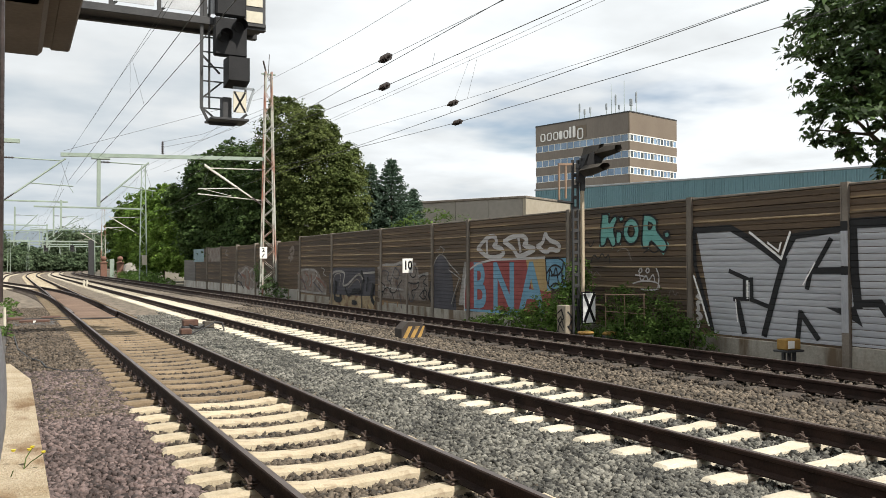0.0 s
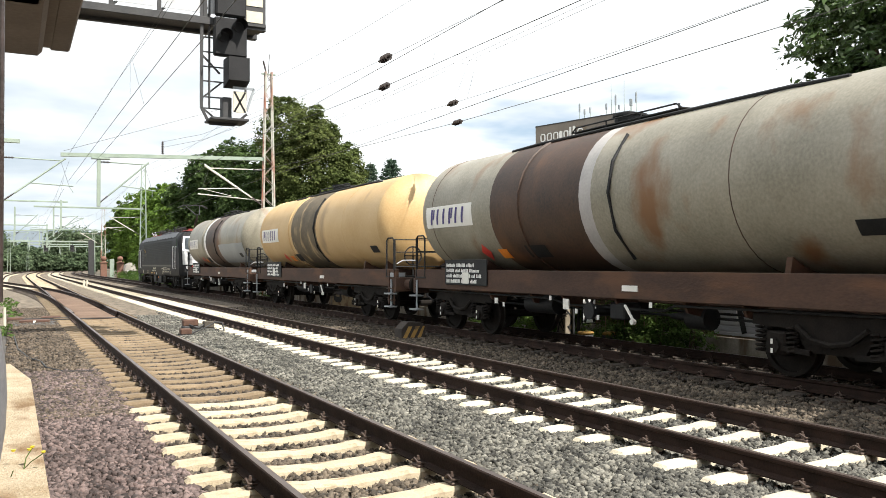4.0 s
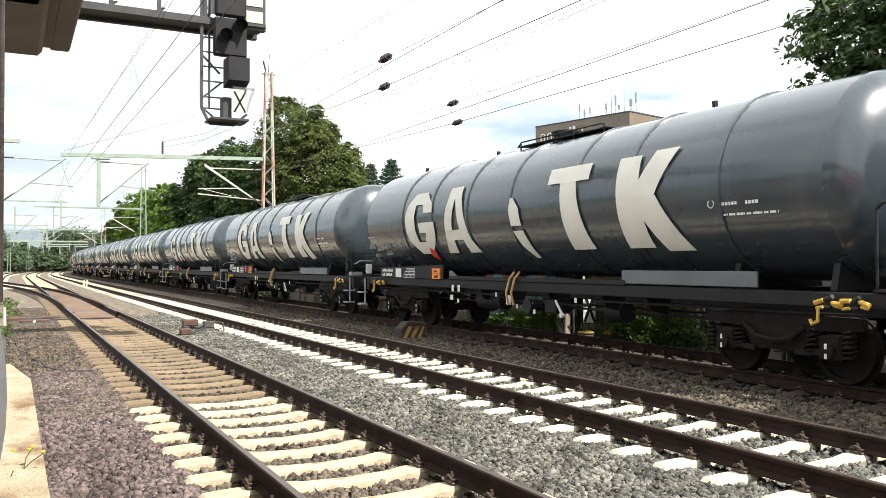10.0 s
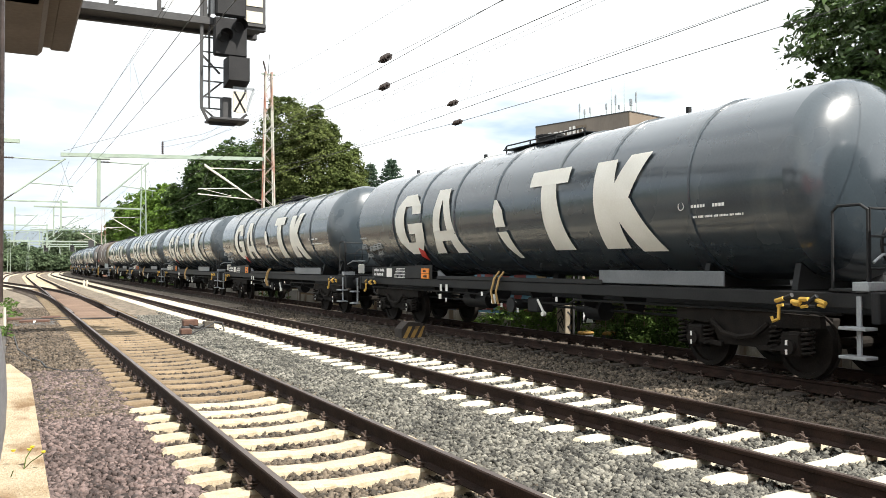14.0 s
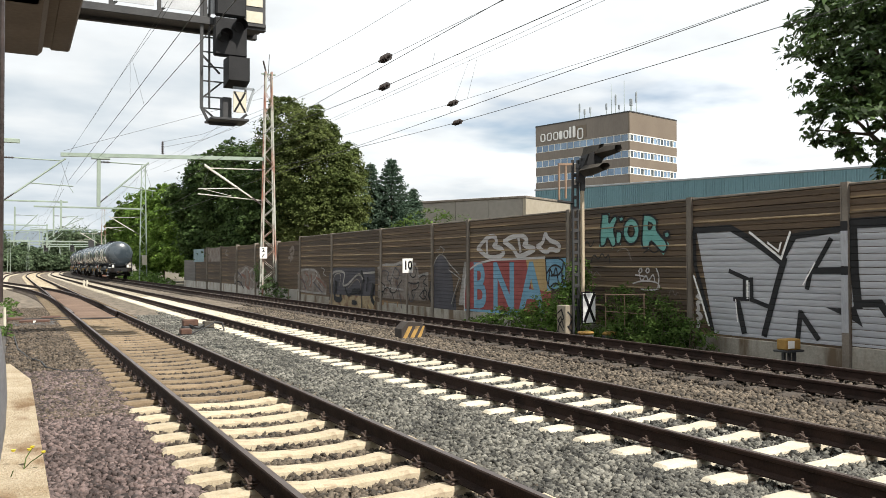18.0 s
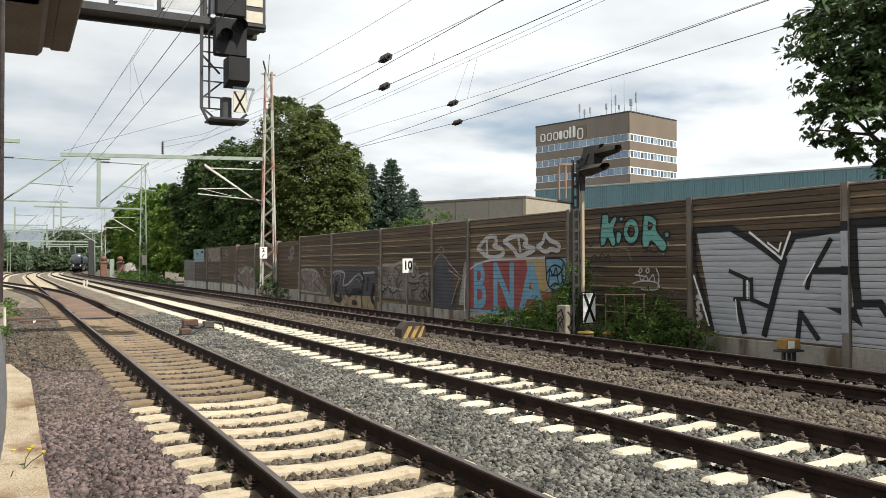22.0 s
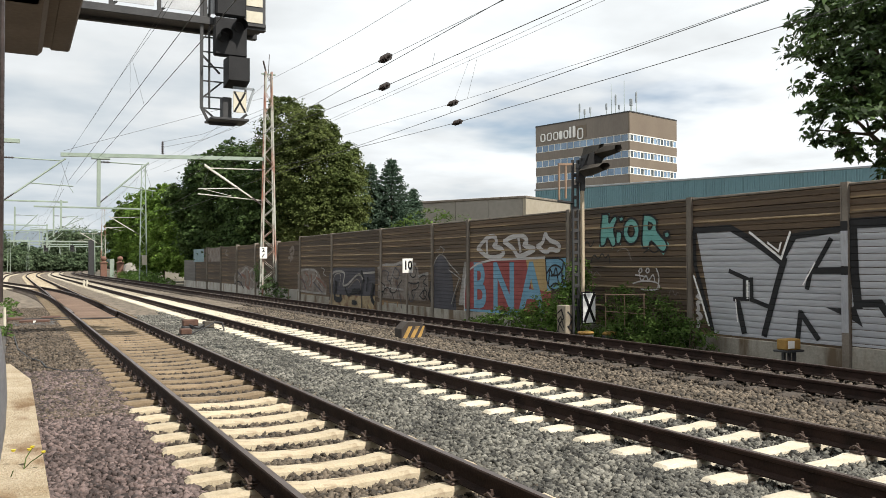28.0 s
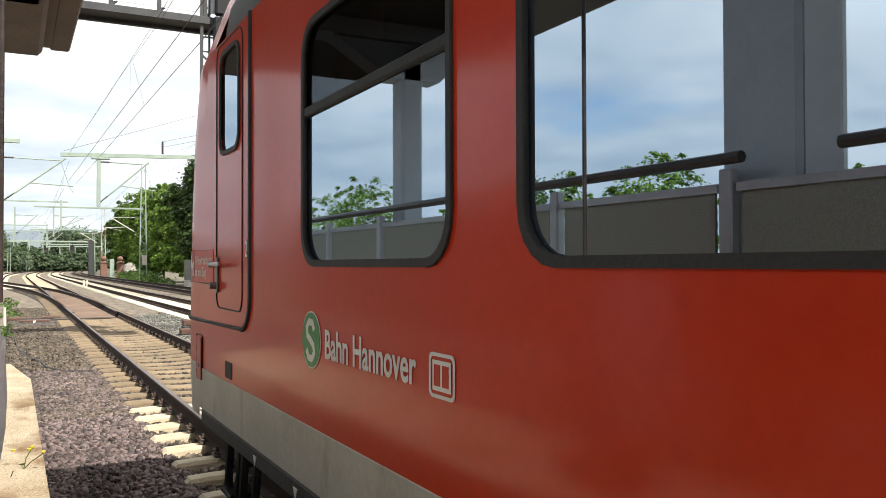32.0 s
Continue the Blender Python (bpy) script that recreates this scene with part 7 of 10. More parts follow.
    o.append(sharp_stroke([(12.64, 0.87), (12.26, 0.88)], 0.08, M["sprayblack"], 0.0175))
    o.append(sharp_stroke([(12.56, 0.84), (12.47, 0.54), (12.38, 0.2)], 0.14, M["sprayblack"], 0.0190))
    o.append(sharp_stroke([(10.32, 2.05), (10.59, 1.63), (10.77, 1.42), (10.84, 1.14)], 0.1, M["sprayblack"], 0.0130))
    o.append(sharp_stroke([(10.7, 1.47), (10.1, 1.48)], 0.12, M["sprayblack"], 0.0145))
    o.append(sharp_stroke([(10.99, 0.68), (11.06, 0.2)], 0.11, M["sprayblack"], 0.0160))
    o.append(sharp_stroke([(10.99, 0.66), (10.61, 0.2)], 0.11, M["sprayblack"], 0.0175))
    o.append(sharp_stroke([(9.9, 2.33), (6.2, 2.37)], 0.19, M["sprayblack"], 0.0190))
    o.append(sharp_stroke([(9.86, 2.21), (9.83, 1.43), (9.77, 0.84)], 0.17, M["sprayblack"], 0.0130))
    o.append(sharp_stroke([(9.77, 0.89), (9.34, 0.91), (9.0, 0.45)], 0.14, M["sprayblack"], 0.0145))
    o.append(sharp_stroke([(8.6, 2.2), (8.3, 0.3)], 0.2, M["sprayblack"], 0.0160))
    o.append(sharp_stroke([(7.6, 0.3), (7.2, 2.1)], 0.2, M["sprayblack"], 0.0175))
    o.append(sharp_stroke([(12.21, 2.25), (11.43, 1.71), (11.21, 2.22)], 0.05, M["text_white"], 0.0205))
    o.append(sharp_stroke([(11.76, 2.03), (11.49, 1.85), (11.43, 2.02)], 0.04, M["text_white"], 0.0205))
    o.append(sharp_stroke([(13.8, 1.34), (13.58, 0.84), (13.35, 0.27)], 0.05, M["text_white"], 0.0205))
    o.append(sharp_stroke([(12.28, 1.25), (12.28, 0.9)], 0.05, M["text_white"], 0.0205))
    o.append(sharp_stroke([(12.6, 0.86), (12.55, 0.4)], 0.03, M["text_white"], 0.0205))
    o.append(sharp_stroke([(10.93, 1.2), (10.66, 1.62)], 0.03, M["text_white"], 0.0205))
    # the paint runs on over the post
    for z0, z1, m in ((0.35, 0.92, "spraysilver"), (0.92, 1.40, "spraysilver"), (1.40, 1.56, "sprayblack"), (1.56, 2.20, "spraysilver"), (2.20, 2.38, "sprayblack")):
        o.append(part("painted_area", Shape().box(WALL_X - 0.117, WALL_X - 0.112, 9.928, 10.072, z0, z1), M[m]))
    gather("wall_painting", "large silver sprayed piece with heavy black outlines", "graffiti", o)
    o = [stroke([(13.7, 0.9 - k * 0.18), (13.55 + 0.1 * (k % 2), 0.8 - k * 0.18), (13.7, 0.75 - k * 0.18)], 0.09, M["spraypale"], 0.010) for k in range(4)]
    tags = ([(15.75, 1.34), (15.35, 1.30)], [(15.84, 1.13), (15.55, 1.20), (15.25, 1.20), (14.96, 1.17), (14.86, 1.04), (15.15, 0.98), (15.55, 1.00)], [(15.61, 1.37), (15.53, 1.16), (15.35, 1.37), (15.29, 1.17), (15.11, 1.40), (15.05, 1.17)],
            [(15.63, 1.43), (15.54, 1.53), (15.49, 1.44), (15.57, 1.38), (15.63, 1.43)], [(15.37, 1.44), (15.30, 1.53), (15.23, 1.45), (15.31, 1.38), (15.37, 1.44)], [(15.0, 1.5), (14.9, 1.3), (14.95, 1.05)])
    o += [stroke(p, 0.035, M["spraypale"], 0.012 + 0.001 * k) for k, p in enumerate(tags)]
    o += [stroke(p, 0.022, M["sprayfaded"], 0.012) for p in ([(17.65, 1.27), (17.50, 1.48), (17.41, 1.25), (17.27, 1.45), (17.08, 1.28)], [(16.42, 1.92), (16.27, 1.99), (16.02, 1.99), (15.85, 1.64), (16.02, 1.88)], [(14.6, 0.85), (14.5, 1.1), (14.4, 0.85), (14.3, 1.0), (14.2, 0.8)])]
    o += [stroke(p, 0.03, M["sprayblack"]) for p in ([(17.84, 2.05), (17.64, 2.24), (17.50, 2.01), (17.35, 2.22)], [(17.50, 1.64), (17.36, 1.89), (17.17, 1.69), (17.03, 1.92), (16.89, 1.72), (16.76, 1.89), (16.71, 1.63)], [(15.44, 1.87), (15.24, 1.97), (15.09, 1.84), (14.85, 1.97)])]
    gather("wall_painting", "pale and black sprayed tags", "graffiti", o)
    # older pieces farther on: a rounded dark figure, outlines and faded fields
    o = [paint_poly([(26.81, 0.40), (26.72, 0.96), (26.76, 1.28), (26.58, 1.61), (26.35, 1.85), (26.09, 1.93), (25.79, 1.85), (25.53, 1.65), (25.33, 1.37), (25.20, 1.08), (25.16, 0.69), (25.00, 0.51), (24.92, 0.12), (25.01, -0.01), (26.72, 0.04)], M["spraydim"], 0.007),
         stroke([(26.81, 0.75), (26.81, 1.24), (26.62, 1.61), (26.35, 1.89), (26.05, 1.97), (25.74, 1.87), (25.41, 1.61), (25.00, 1.41), (24.71, 1.26)], 0.05, M["spraychalk"]),
         stroke([(26.18, 1.99), (26.44, 2.15), (26.13, 2.11), (26.09, 2.27), (25.87, 2.14), (25.74, 2.14), (25.92, 1.99)], 0.035, M["spraychalk"], 0.016),
         stroke([(25.45, 1.41), (25.00, 1.26), (24.60, 1.11)], 0.040, M["spraychalk"], 0.018),
         stroke([(24.67, 1.15), (25.00, 0.70), (25.25, 0.25)], 0.050, M["spraychalk"], 0.020),
         stroke([(26.76, 1.24), (26.90, 0.65), (27.09, 0.48), (26.86, 0.34), (26.72, 0.04)], 0.090, M["sprayblack"], 0.022),
         stroke([(24.52, 1.05), (24.92, 0.61), (25.13, 0.11)], 0.030, M["sprayblack"], 0.024),
         paint_poly([(24.35, 1.68), (24.04, 1.70), (24.40, 0.24), (24.76, 0.23)], M["spraychalk"], 0.009)]
    gather("wall_painting", "dark grey rounded sprayed figure with pale outline", "graffiti", o)
    o = [paint_poly([(37.70, 1.13), (37.15, 1.46), (32.07, 1.47), (32.07, 0.34), (33.59, 0.19), (37.70, 0.22)], M["spraydim"], 0.006),
         paint_poly([(37.66, 0.19), (32.04, 0.27), (32.04, -0.27), (37.66, -0.29)], M["sprayplinth"], 0.02),
         stroke([(37.54, 0.76), (37.31, 1.14), (36.84, 1.30), (35.51, 1.28), (35.72, 0.89), (35.87, 0.63), (35.29, 0.65), (33.85, 1.27), (33.39, 0.98)], 0.10, M["spraychalk"], 0.023),
         stroke([(37.15, 0.69), (37.00, 1.06), (36.62, 1.20), (36.02, 1.18), (36.24, 0.65)], 0.05, M["spraychalk"], 0.026),
         stroke([(33.58, 1.22), (32.07, 1.28)], 0.09, M["spraychalk"], 0.016),
         stroke([(35.08, 0.57), (33.98, 1.07), (33.45, 0.59), (34.05, 0.33)], 0.05, M["sprayfaded"], 0.033),
         stroke([(33.58, 1.12), (33.52, 1.32), (33.32, 0.88)], 0.20, M["sprayblack"], 0.023),
         stroke([(36.69, 0.77), (36.92, 0.24), (36.85, -0.02), (36.02, -0.02), (36.09, 0.16)], 0.26, M["sprayblack"], 0.039),
         stroke([(35.51, 0.59), (35.15, 0.12), (34.25, 0.52)], 0.12, M["sprayblack"], 0.042),
         stroke([(33.39, 0.83), (33.52, 0.25), (33.46, -0.26)], 0.07, M["sprayblack"], 0.045),
         stroke([(32.19, 0.74), (32.44, 0.23), (32.13, 0.01)], 0.22, M["sprayblack"], 0.049),
         stroke([(37.39, 0.60), (37.55, -0.05)], 0.07, M["sprayblack"], 0.052),
         stroke([(32.81, 1.04), (32.94, 0.48)], 0.10, M["sprayblack"], 0.042),
         stroke([(34.52, 0.41), (33.72, 0.46)], 0.20, M["sprayblack"], 0.058),
         stroke([(34.59, -0.02), (34.05, -0.02), (34.05, -0.12), (34.59, -0.12)], 0.10, M["sprayblack"], 0.061),
         stroke([(32.69, -0.11), (32.38, -0.24)], 0.08, M["sprayochre"], 0.065)]
    gather("wall_painting", "pale outlined sprayed letters on dark ground over an ochre plinth", "graffiti", o)
    o = [paint_poly([(42.65, 0.18), (42.66, 1.14), (42.07, 1.39), (39.96, 1.42), (39.27, 1.23), (38.93, 0.93), (38.10, 0.75), (38.11, 0.18)], M["sprayfaded"], 0.006),
         stroke([(42.66, 1.11), (42.17, 1.33), (40.95, 1.36), (39.79, 1.34), (39.35, 1.12), (39.96, 0.80), (40.67, 0.67), (40.58, 0.36)], 0.10, M["spraychalk"], 0.0100),
         stroke([(42.36, 0.97), (41.60, 0.74), (41.32, 0.37)], 0.14, M["spraydim"], 0.0132),
         stroke([(41.32, 1.18), (40.67, 0.93), (41.04, 0.69)], 0.08, M["sprayrust"], 0.0164),
         stroke([(40.40, 1.13), (40.23, 0.74), (40.58, 0.47)], 0.11, M["sprayrust"], 0.0196),
         stroke([(39.61, 0.97), (38.85, 0.79), (38.19, 0.50)], 0.11, M["sprayrust"], 0.0228),
         stroke([(42.66, 1.20), (42.17, 1.03), (41.04, 0.35)], 0.06, M["sprayrust"], 0.0260),
         stroke([(39.96, 0.71), (39.10, 0.40), (38.60, 0.24)], 0.08, M["spraydim"], 0.0292),
         stroke([(38.76, 1.45), (38.19, 1.35), (38.60, 1.18), (38.10, 1.07)], 0.05, M["spraychalk"], 0.0324),
         stroke([(42.65, 0.27), (40.95, 0.20), (38.11, 0.20)], 0.10, M["spraychalk"], 0.0356),
         stroke([(39.44, 0.81), (38.43, 0.39)], 0.05, M["spraychalk"], 0.0388)]
    gather("wall_painting", "faded pale sprayed letters with rusty outline", "graffiti", o)
    xf = WALL_X + 0.2
    o = [paint_poly([(57.84, 0.22), (58.01, 0.85), (56.71, 1.33), (54.56, 1.56), (52.26, 1.34), (51.45, 0.92), (51.44, 0.07)], M["sprayfaded"], 0.006, x=xf),
         stroke([(57.68, 0.46), (56.71, 0.86), (55.46, 1.14), (54.41, 1.48), (53.82, 1.04), (52.68, 1.42), (52.26, 0.91), (51.45, 1.14)], 0.15, M["spraychalk"], 0.0100, x=xf),
         stroke([(57.03, 1.17), (55.46, 0.73), (55.92, 0.23)], 0.14, M["spraydim"], 0.0132, x=xf),
         stroke([(55.77, 0.95), (54.41, 0.78), (54.85, 0.21), (53.67, 0.02)], 0.16, M["sprayrust"], 0.0164, x=xf),
         stroke([(53.97, 1.19), (53.39, 0.65), (53.96, 0.08)], 0.12, M["sprayrust"], 0.0196, x=xf),
         stroke([(52.82, 1.13), (51.71, 0.60), (52.54, 0.19)], 0.14, M["spraydim"], 0.0228, x=xf),
         stroke([(57.68, 0.27), (56.39, 0.56), (55.15, 0.05)], 0.10, M["sprayblack"], 0.0260, x=xf),
         stroke([(53.39, 0.76), (52.12, 0.38), (53.10, -0.00)], 0.10, M["spraychalk"], 0.0292, x=xf),
         stroke([(44.89, 2.35), (44.26, 2.62), (44.06, 2.27), (44.68, 2.13)], 0.22, M["sprayfaded"], 0.0100, x=xf),
         stroke([(45.10, 1.97), (44.16, 2.03), (44.78, 1.81)], 0.16, M["sprayfaded"], 0.0130, x=xf),
         stroke([(60.08, 2.65), (60.80, 2.38), (59.73, 2.28)], 0.14, M["sprayfaded"], 0.0160, x=xf)]
    gather("wall_painting", "faded pale and rusty sprayed scrawl", "graffiti", o)
    o = [paint_poly([(31.77, 0.23), (31.76, 1.52), (31.35, 1.61), (29.99, 1.66), (29.35, 1.74), (28.03, 1.65), (27.84, 1.23), (27.08, 1.32), (27.04, 0.27)], M["sprayfaded"], 0.006)]
    for k, p in enumerate(([(31.65, 1.05), (31.47, 1.29), (31.00, 1.38), (30.55, 1.25), (30.89, 1.02), (30.44, 0.89), (30.10, 1.43), (29.67, 1.61), (29.25, 1.52)], [(30.55, 0.98), (30.33, 0.71), (30.66, 0.52), (30.00, 0.45), (29.78, 0.72), (29.35, 1.00)], [(31.35, 0.22), (31.12, 0.60), (30.66, 0.70), (30.33, 0.49), (30.11, 0.22)], [(29.89, 0.90), (29.57, 0.46), (29.36, -0.10)], [(28.73, 1.39), (28.43, 1.61), (28.03, 1.48), (28.08, 1.14), (28.48, 1.10), (28.63, 1.31)], [(28.83, 0.92), (28.13, 0.85), (27.74, 0.98), (27.94, 0.68), (28.53, 0.62), (28.28, 0.33)], [(28.84, 0.66), (28.53, 0.07), (28.13, 0.51)], [(27.74, 1.11), (27.36, 1.24), (27.13, 1.11), (27.55, 0.94), (27.13, 0.83)], [(27.75, 0.44), (27.36, 0.70), (27.09, 0.58), (27.37, 0.28), (27.75, 0.44)], [(29.99, 1.48), (29.46, 1.30), (29.67, 0.99), (30.10, 1.12)], [(31.35, 0.87), (30.89, 0.74), (31.12, 0.46), (31.59, 0.54)], [(27.27, 0.78), (27.46, 0.53), (27.13, 0.33)])):
        o.append(stroke(p, 0.045, M["sprayblack" if k % 3 else "spraydim"], 0.010 + 0.0032 * k))
    o += [stroke(p, w, M["spraychalk"], 0.009) for p, w in (([(31.76, 1.45), (31.12, 1.61), (30.10, 1.57), (29.35, 1.72), (28.13, 1.61)], 0.10), ([(27.89, 1.15), (27.55, 1.23), (27.08, 1.28)], 0.10), ([(31.71, 0.70), (30.55, 0.66), (29.25, 0.63)], 0.08))]
    o += [paint_poly([(31.59, 0.15), (31.06, 0.14), (31.18, -0.07), (31.41, -0.01)], M["plinth_rust"], 0.02), paint_poly([(30.89, 0.15), (30.72, 0.14), (30.78, -0.14)], M["plinth_rust"], 0.02), paint_poly([(29.84, 0.14), (29.68, 0.14), (29.78, -0.10)], M["plinth_rust"], 0.02)]
    gather("wall_painting", "black outline scrawl over faded pale paint", "graffiti", o)
    xw = WALL_X + 0.2
    o = [paint_poly([(72.5, 2.9), (68.2, 2.9), (68.2, 1.85), (72.5, 1.85)], M["teal_faded"], 0.01, x=xw), paint_poly([(67.4, 2.9), (62.2, 2.9), (62.2, 1.85), (67.4, 1.85)], M["sprayfaded"], 0.01, x=xw)]
    gather("wall_painting", "faded pale teal and white painted blocks", "graffiti", o)


M["sprayplinth"] = material("spray_plinth", (0.20, 0.15, 0.085), (0.36, 0.28, 0.16), 0.8, scale=1.2, fine=14, stain=((0.13, 0.065, 0.03), 2.4, (1, 1, 0.25), 0.50))
M["plinth_rust"] = material("plinth_rust_streak", (0.15, 0.075, 0.035), (0.30, 0.19, 0.10), 0.9, scale=3, fine=20)
M["spraychalk"] = material("spray_chalk", (0.17, 0.155, 0.14), (0.36, 0.34, 0.31), 0.8, scale=1.6, fine=14, stain=((0.09, 0.065, 0.05), 2.6, (1, 1, 1), 0.60))
M["spraydim"] = material("spray_dim", (0.035, 0.033, 0.04), (0.06, 0.056, 0.065), 0.7, scale=2, fine=20)
M["sprayfaded"] = material("spray_faded", (0.095, 0.075, 0.06), (0.24, 0.205, 0.175), 0.75, scale=2.2, fine=14, stain=((0.10, 0.06, 0.04), 1.8, (1, 1, 1), 0.54))
M["sprayrust"] = material("spray_rust", (0.14, 0.065, 0.045), (0.22, 0.11, 0.08), 0.8, scale=2, fine=20)
M["teal_faded"] = material("spray_teal_faded", (0.14, 0.22, 0.24), (0.24, 0.33, 0.35), 0.75, scale=2, fine=18)

# ---------------- rolling stock ----------------
def bogie(parent, y, wb=1.8, r=0.46, mat="bogie", name="bogie"):
    """A two-axle freight bogie: side frames, springs, axle boxes and wheelsets."""
    bg = part(name, Shape().box(-0.25, 0.25, y - 0.16, y + 0.16, 0.42, 0.78, 0.03).box(-1.0, 1.0, y - 0.2, y + 0.2, 0.55, 0.75, 0.03), M[mat], parent)
    for sx in (-1, 1):
        x = sx * 1.0
        prof = [(y - wb / 2 - 0.46, 0.74), (y - wb / 2 - 0.44, 0.90), (y - 0.45, 0.92), (y - 0.2, 0.97), (y + 0.2, 0.97), (y + 0.45, 0.92), (y + wb / 2 + 0.44, 0.90), (y + wb / 2 + 0.46, 0.74),
                (y + wb / 2 - 0.28, 0.70), (y + 0.42, 0.40), (y - 0.42, 0.40), (y - wb / 2 + 0.28, 0.70)]
        part("side_frame", Shape().prism_x(prof, x - 0.05, x + 0.05), M[mat], bg)
        for sy in (-1, 1):
            ya = y + sy * wb / 2
            sh = Shape().box(x - 0.12, x + 0.13, ya - 0.17, ya + 0.17, 0.32, 0.66, 0.03).tube((x + sx * 0.13, ya, 0.46), (x + sx * 0.18, ya, 0.46), 0.11, 10)
            part("axle_box", sh, M[mat], bg)
            for o in (-0.27, 0.27):
                coil = [(x + sx * 0.07 + 0.075 * math.cos(k * 0.785), ya + o + 0.075 * math.sin(k * 0.785), 0.36 + 0.0082 * k) for k in range(46)]
                part("coil_spring", Shape().path(coil, 0.018, 5), M[mat], bg)
            part("guide_arm", Shape().bar((x + sx * 0.09, ya - sy * 0.55, 0.40), (x + sx * 0.12, ya, 0.44), 0.05, 0.07), M[mat], bg)
            part("axle_mark", Shape().box(x + sx * 0.185, x + sx * 0.19, ya - 0.018, ya + 0.018, 0.36, 0.43).box(x + sx * 0.185, x + sx * 0.19, ya - 0.018, ya + 0.018, 0.49, 0.56), M["white"], bg)
    for sx in (-1, 1):
        part("brake_bar", Shape().path([(sx * 1.12, y - wb * 0.30, 0.76), (sx * 1.13, y - 0.3, 0.58), (sx * 1.13, y, 0.53), (sx * 1.13, y + 0.3, 0.58), (sx * 1.12, y + wb * 0.30, 0.76)], 0.04, 6), M[mat], bg)
    for sy in (-1, 1):
        ya = y + sy * wb / 2
        for sx in (-1, 1):
            x = sx * 0.7535
            sh = Shape()
            n = 24
            prof = [(-0.075, r + 0.028), (-0.045, r + 0.028), (-0.04, r), (0.065, r - 0.004), (0.065, r - 0.07), (0.02, r - 0.08), (0.01, 0.12), (0.06, 0.11), (-0.06, 0.11), (-0.02, 0.13), (-0.02, r - 0.08), (-0.075, r - 0.06)]
            vs = [(x + sx * a, ya + b * math.cos(2 * math.pi * i / n), 0.46 + b * math.sin(2 * math.pi * i / n)) for a, b in prof for i in range(n)]
            m = len(prof)
            fs = [(k * n + i, ((k + 1) % m) * n + i, ((k + 1) % m) * n + (i + 1) % n, k * n + (i + 1) % n) for k in range(m) for i in range(n)]
            sh.add(vs, fs)
            part("wheel", sh, M[mat], bg)
        part("axle", Shape().tube((-0.95, ya, 0.46), (0.95, ya, 0.46), 0.085, 10), M[mat], bg)
    # larger or smaller wheels lift or lower the whole bogie
    for ob in [bg] + list(bg.children):
        for v in ob.data.vertices:
            v.co.z += r - 0.46
    return bg


def buffers(parent, L, mat="frame"):
    for sy in (-1, 1):
        for sx in (-0.875, 0.875):
            e = sy * L / 2
            b = part("buffer", Shape().tube((sx, e - sy * 0.62, 1.06), (sx, e - sy * 0.2, 1.06), 0.14, 12).tube((sx, e - sy * 0.2, 1.06), (sx, e - sy * 0.05, 1.06), 0.10, 12), M[mat], parent)
            part("buffer_plate", Shape().tube((sx, e - sy * 0.05, 1.06), (sx, e - sy * 0.01, 1.06), 0.225, 16), M["bogie"], b)
        part("draw_hook", Shape().box(-0.05, 0.05, min(e, e - sy * 0.5), max(e, e - sy * 0.5), 0.98, 1.12, 0.02).tube((0, e - sy * 0.05, 1.0), (0, e - sy * 0.1, 0.55), 0.03, 6), M[mat], parent)


def side_patch(parent, name, y0, y1, z0, z1, R, zc, mat, label="", lift=0.006):
    """A patch that follows the tank's round side (the side facing -x)."""
    sh = Shape()
    n = 8
    vs = []
    for k in range(n + 1):
        z = z0 + (z1 - z0) * k / n
        x = -math.sqrt(max(0.01, (R + lift) ** 2 - (z - zc) ** 2))
        vs += [(x, y0, z), (x, y1, z)]
    sh.add(vs, [(2 * k, 2 * k + 1, 2 * k + 3, 2 * k + 2) for k in range(n)])
    vs2 = [(x + 0.012, y, z) for x, y, z in vs]
    sh.add(vs2, [(2 * k, 2 * k + 2, 2 * k + 3, 2 * k + 1) for k in range(n)])
    return part(name, sh, M[mat], parent, label, smooth=True)


def side_shape(parent, name, quads, R, zc, mat, label="", lift=0.034):
    """A painted figure on the round side; quads of (ya, yb) at the top and at the bottom, with their heights."""
    sh = Shape()
    for (ta, tb, zt), (ba, bb, zb) in quads:
        n = max(1, int(abs(zt - zb) / 0.12))
        vs = []
        for k in range(n + 1):
            f = k / n
            z = zt + (zb - zt) * f
            x = -math.sqrt(max(0.01, (R + lift) ** 2 - (z - zc) ** 2))
            vs += [(x, ta + (ba - ta) * f, z), (x, tb + (bb - tb) * f, z)]
        sh.add(vs, [(2 * k, 2 * k + 1, 2 * k + 3, 2 * k + 2) for k in range(n)])
    return part(name, sh, M[mat], parent, label, smooth=True)


def small_bars(parent, y, z, w, h, x, mat="text_white", name="lettering", seed=0):
    """Unreadable lettering as upright bars of letter size, in words and rows, on a flat side facing -x."""
    rng = random.Random(seed)
    sh = Shape()
    rows = max(1, round(h / 0.12))
    rh = h / rows
    ch = rh * 0.66
    for r in range(rows):
        zz = z + h - (r + 0.5) * rh
        u, end = 0.0, w * rng.uniform(0.72, 1.0)
        while u < end:
            for _ in range(rng.randint(3, 8)):
                d = ch * rng.uniform(0.38, 0.62)
                if u + d > w:
                    break
                k = rng.choice((0.5, 0.5, 0.36))
                sh.box(x - 0.003, x, y - u - d, y - u, zz - ch * 0.5, zz - ch * 0.5 + ch * 2 * k)
                u += d + ch * 0.2
            u += ch * 0.6
    if sh.v:
        return tagged(part(name, sh, M[mat], parent), kind="stuff")


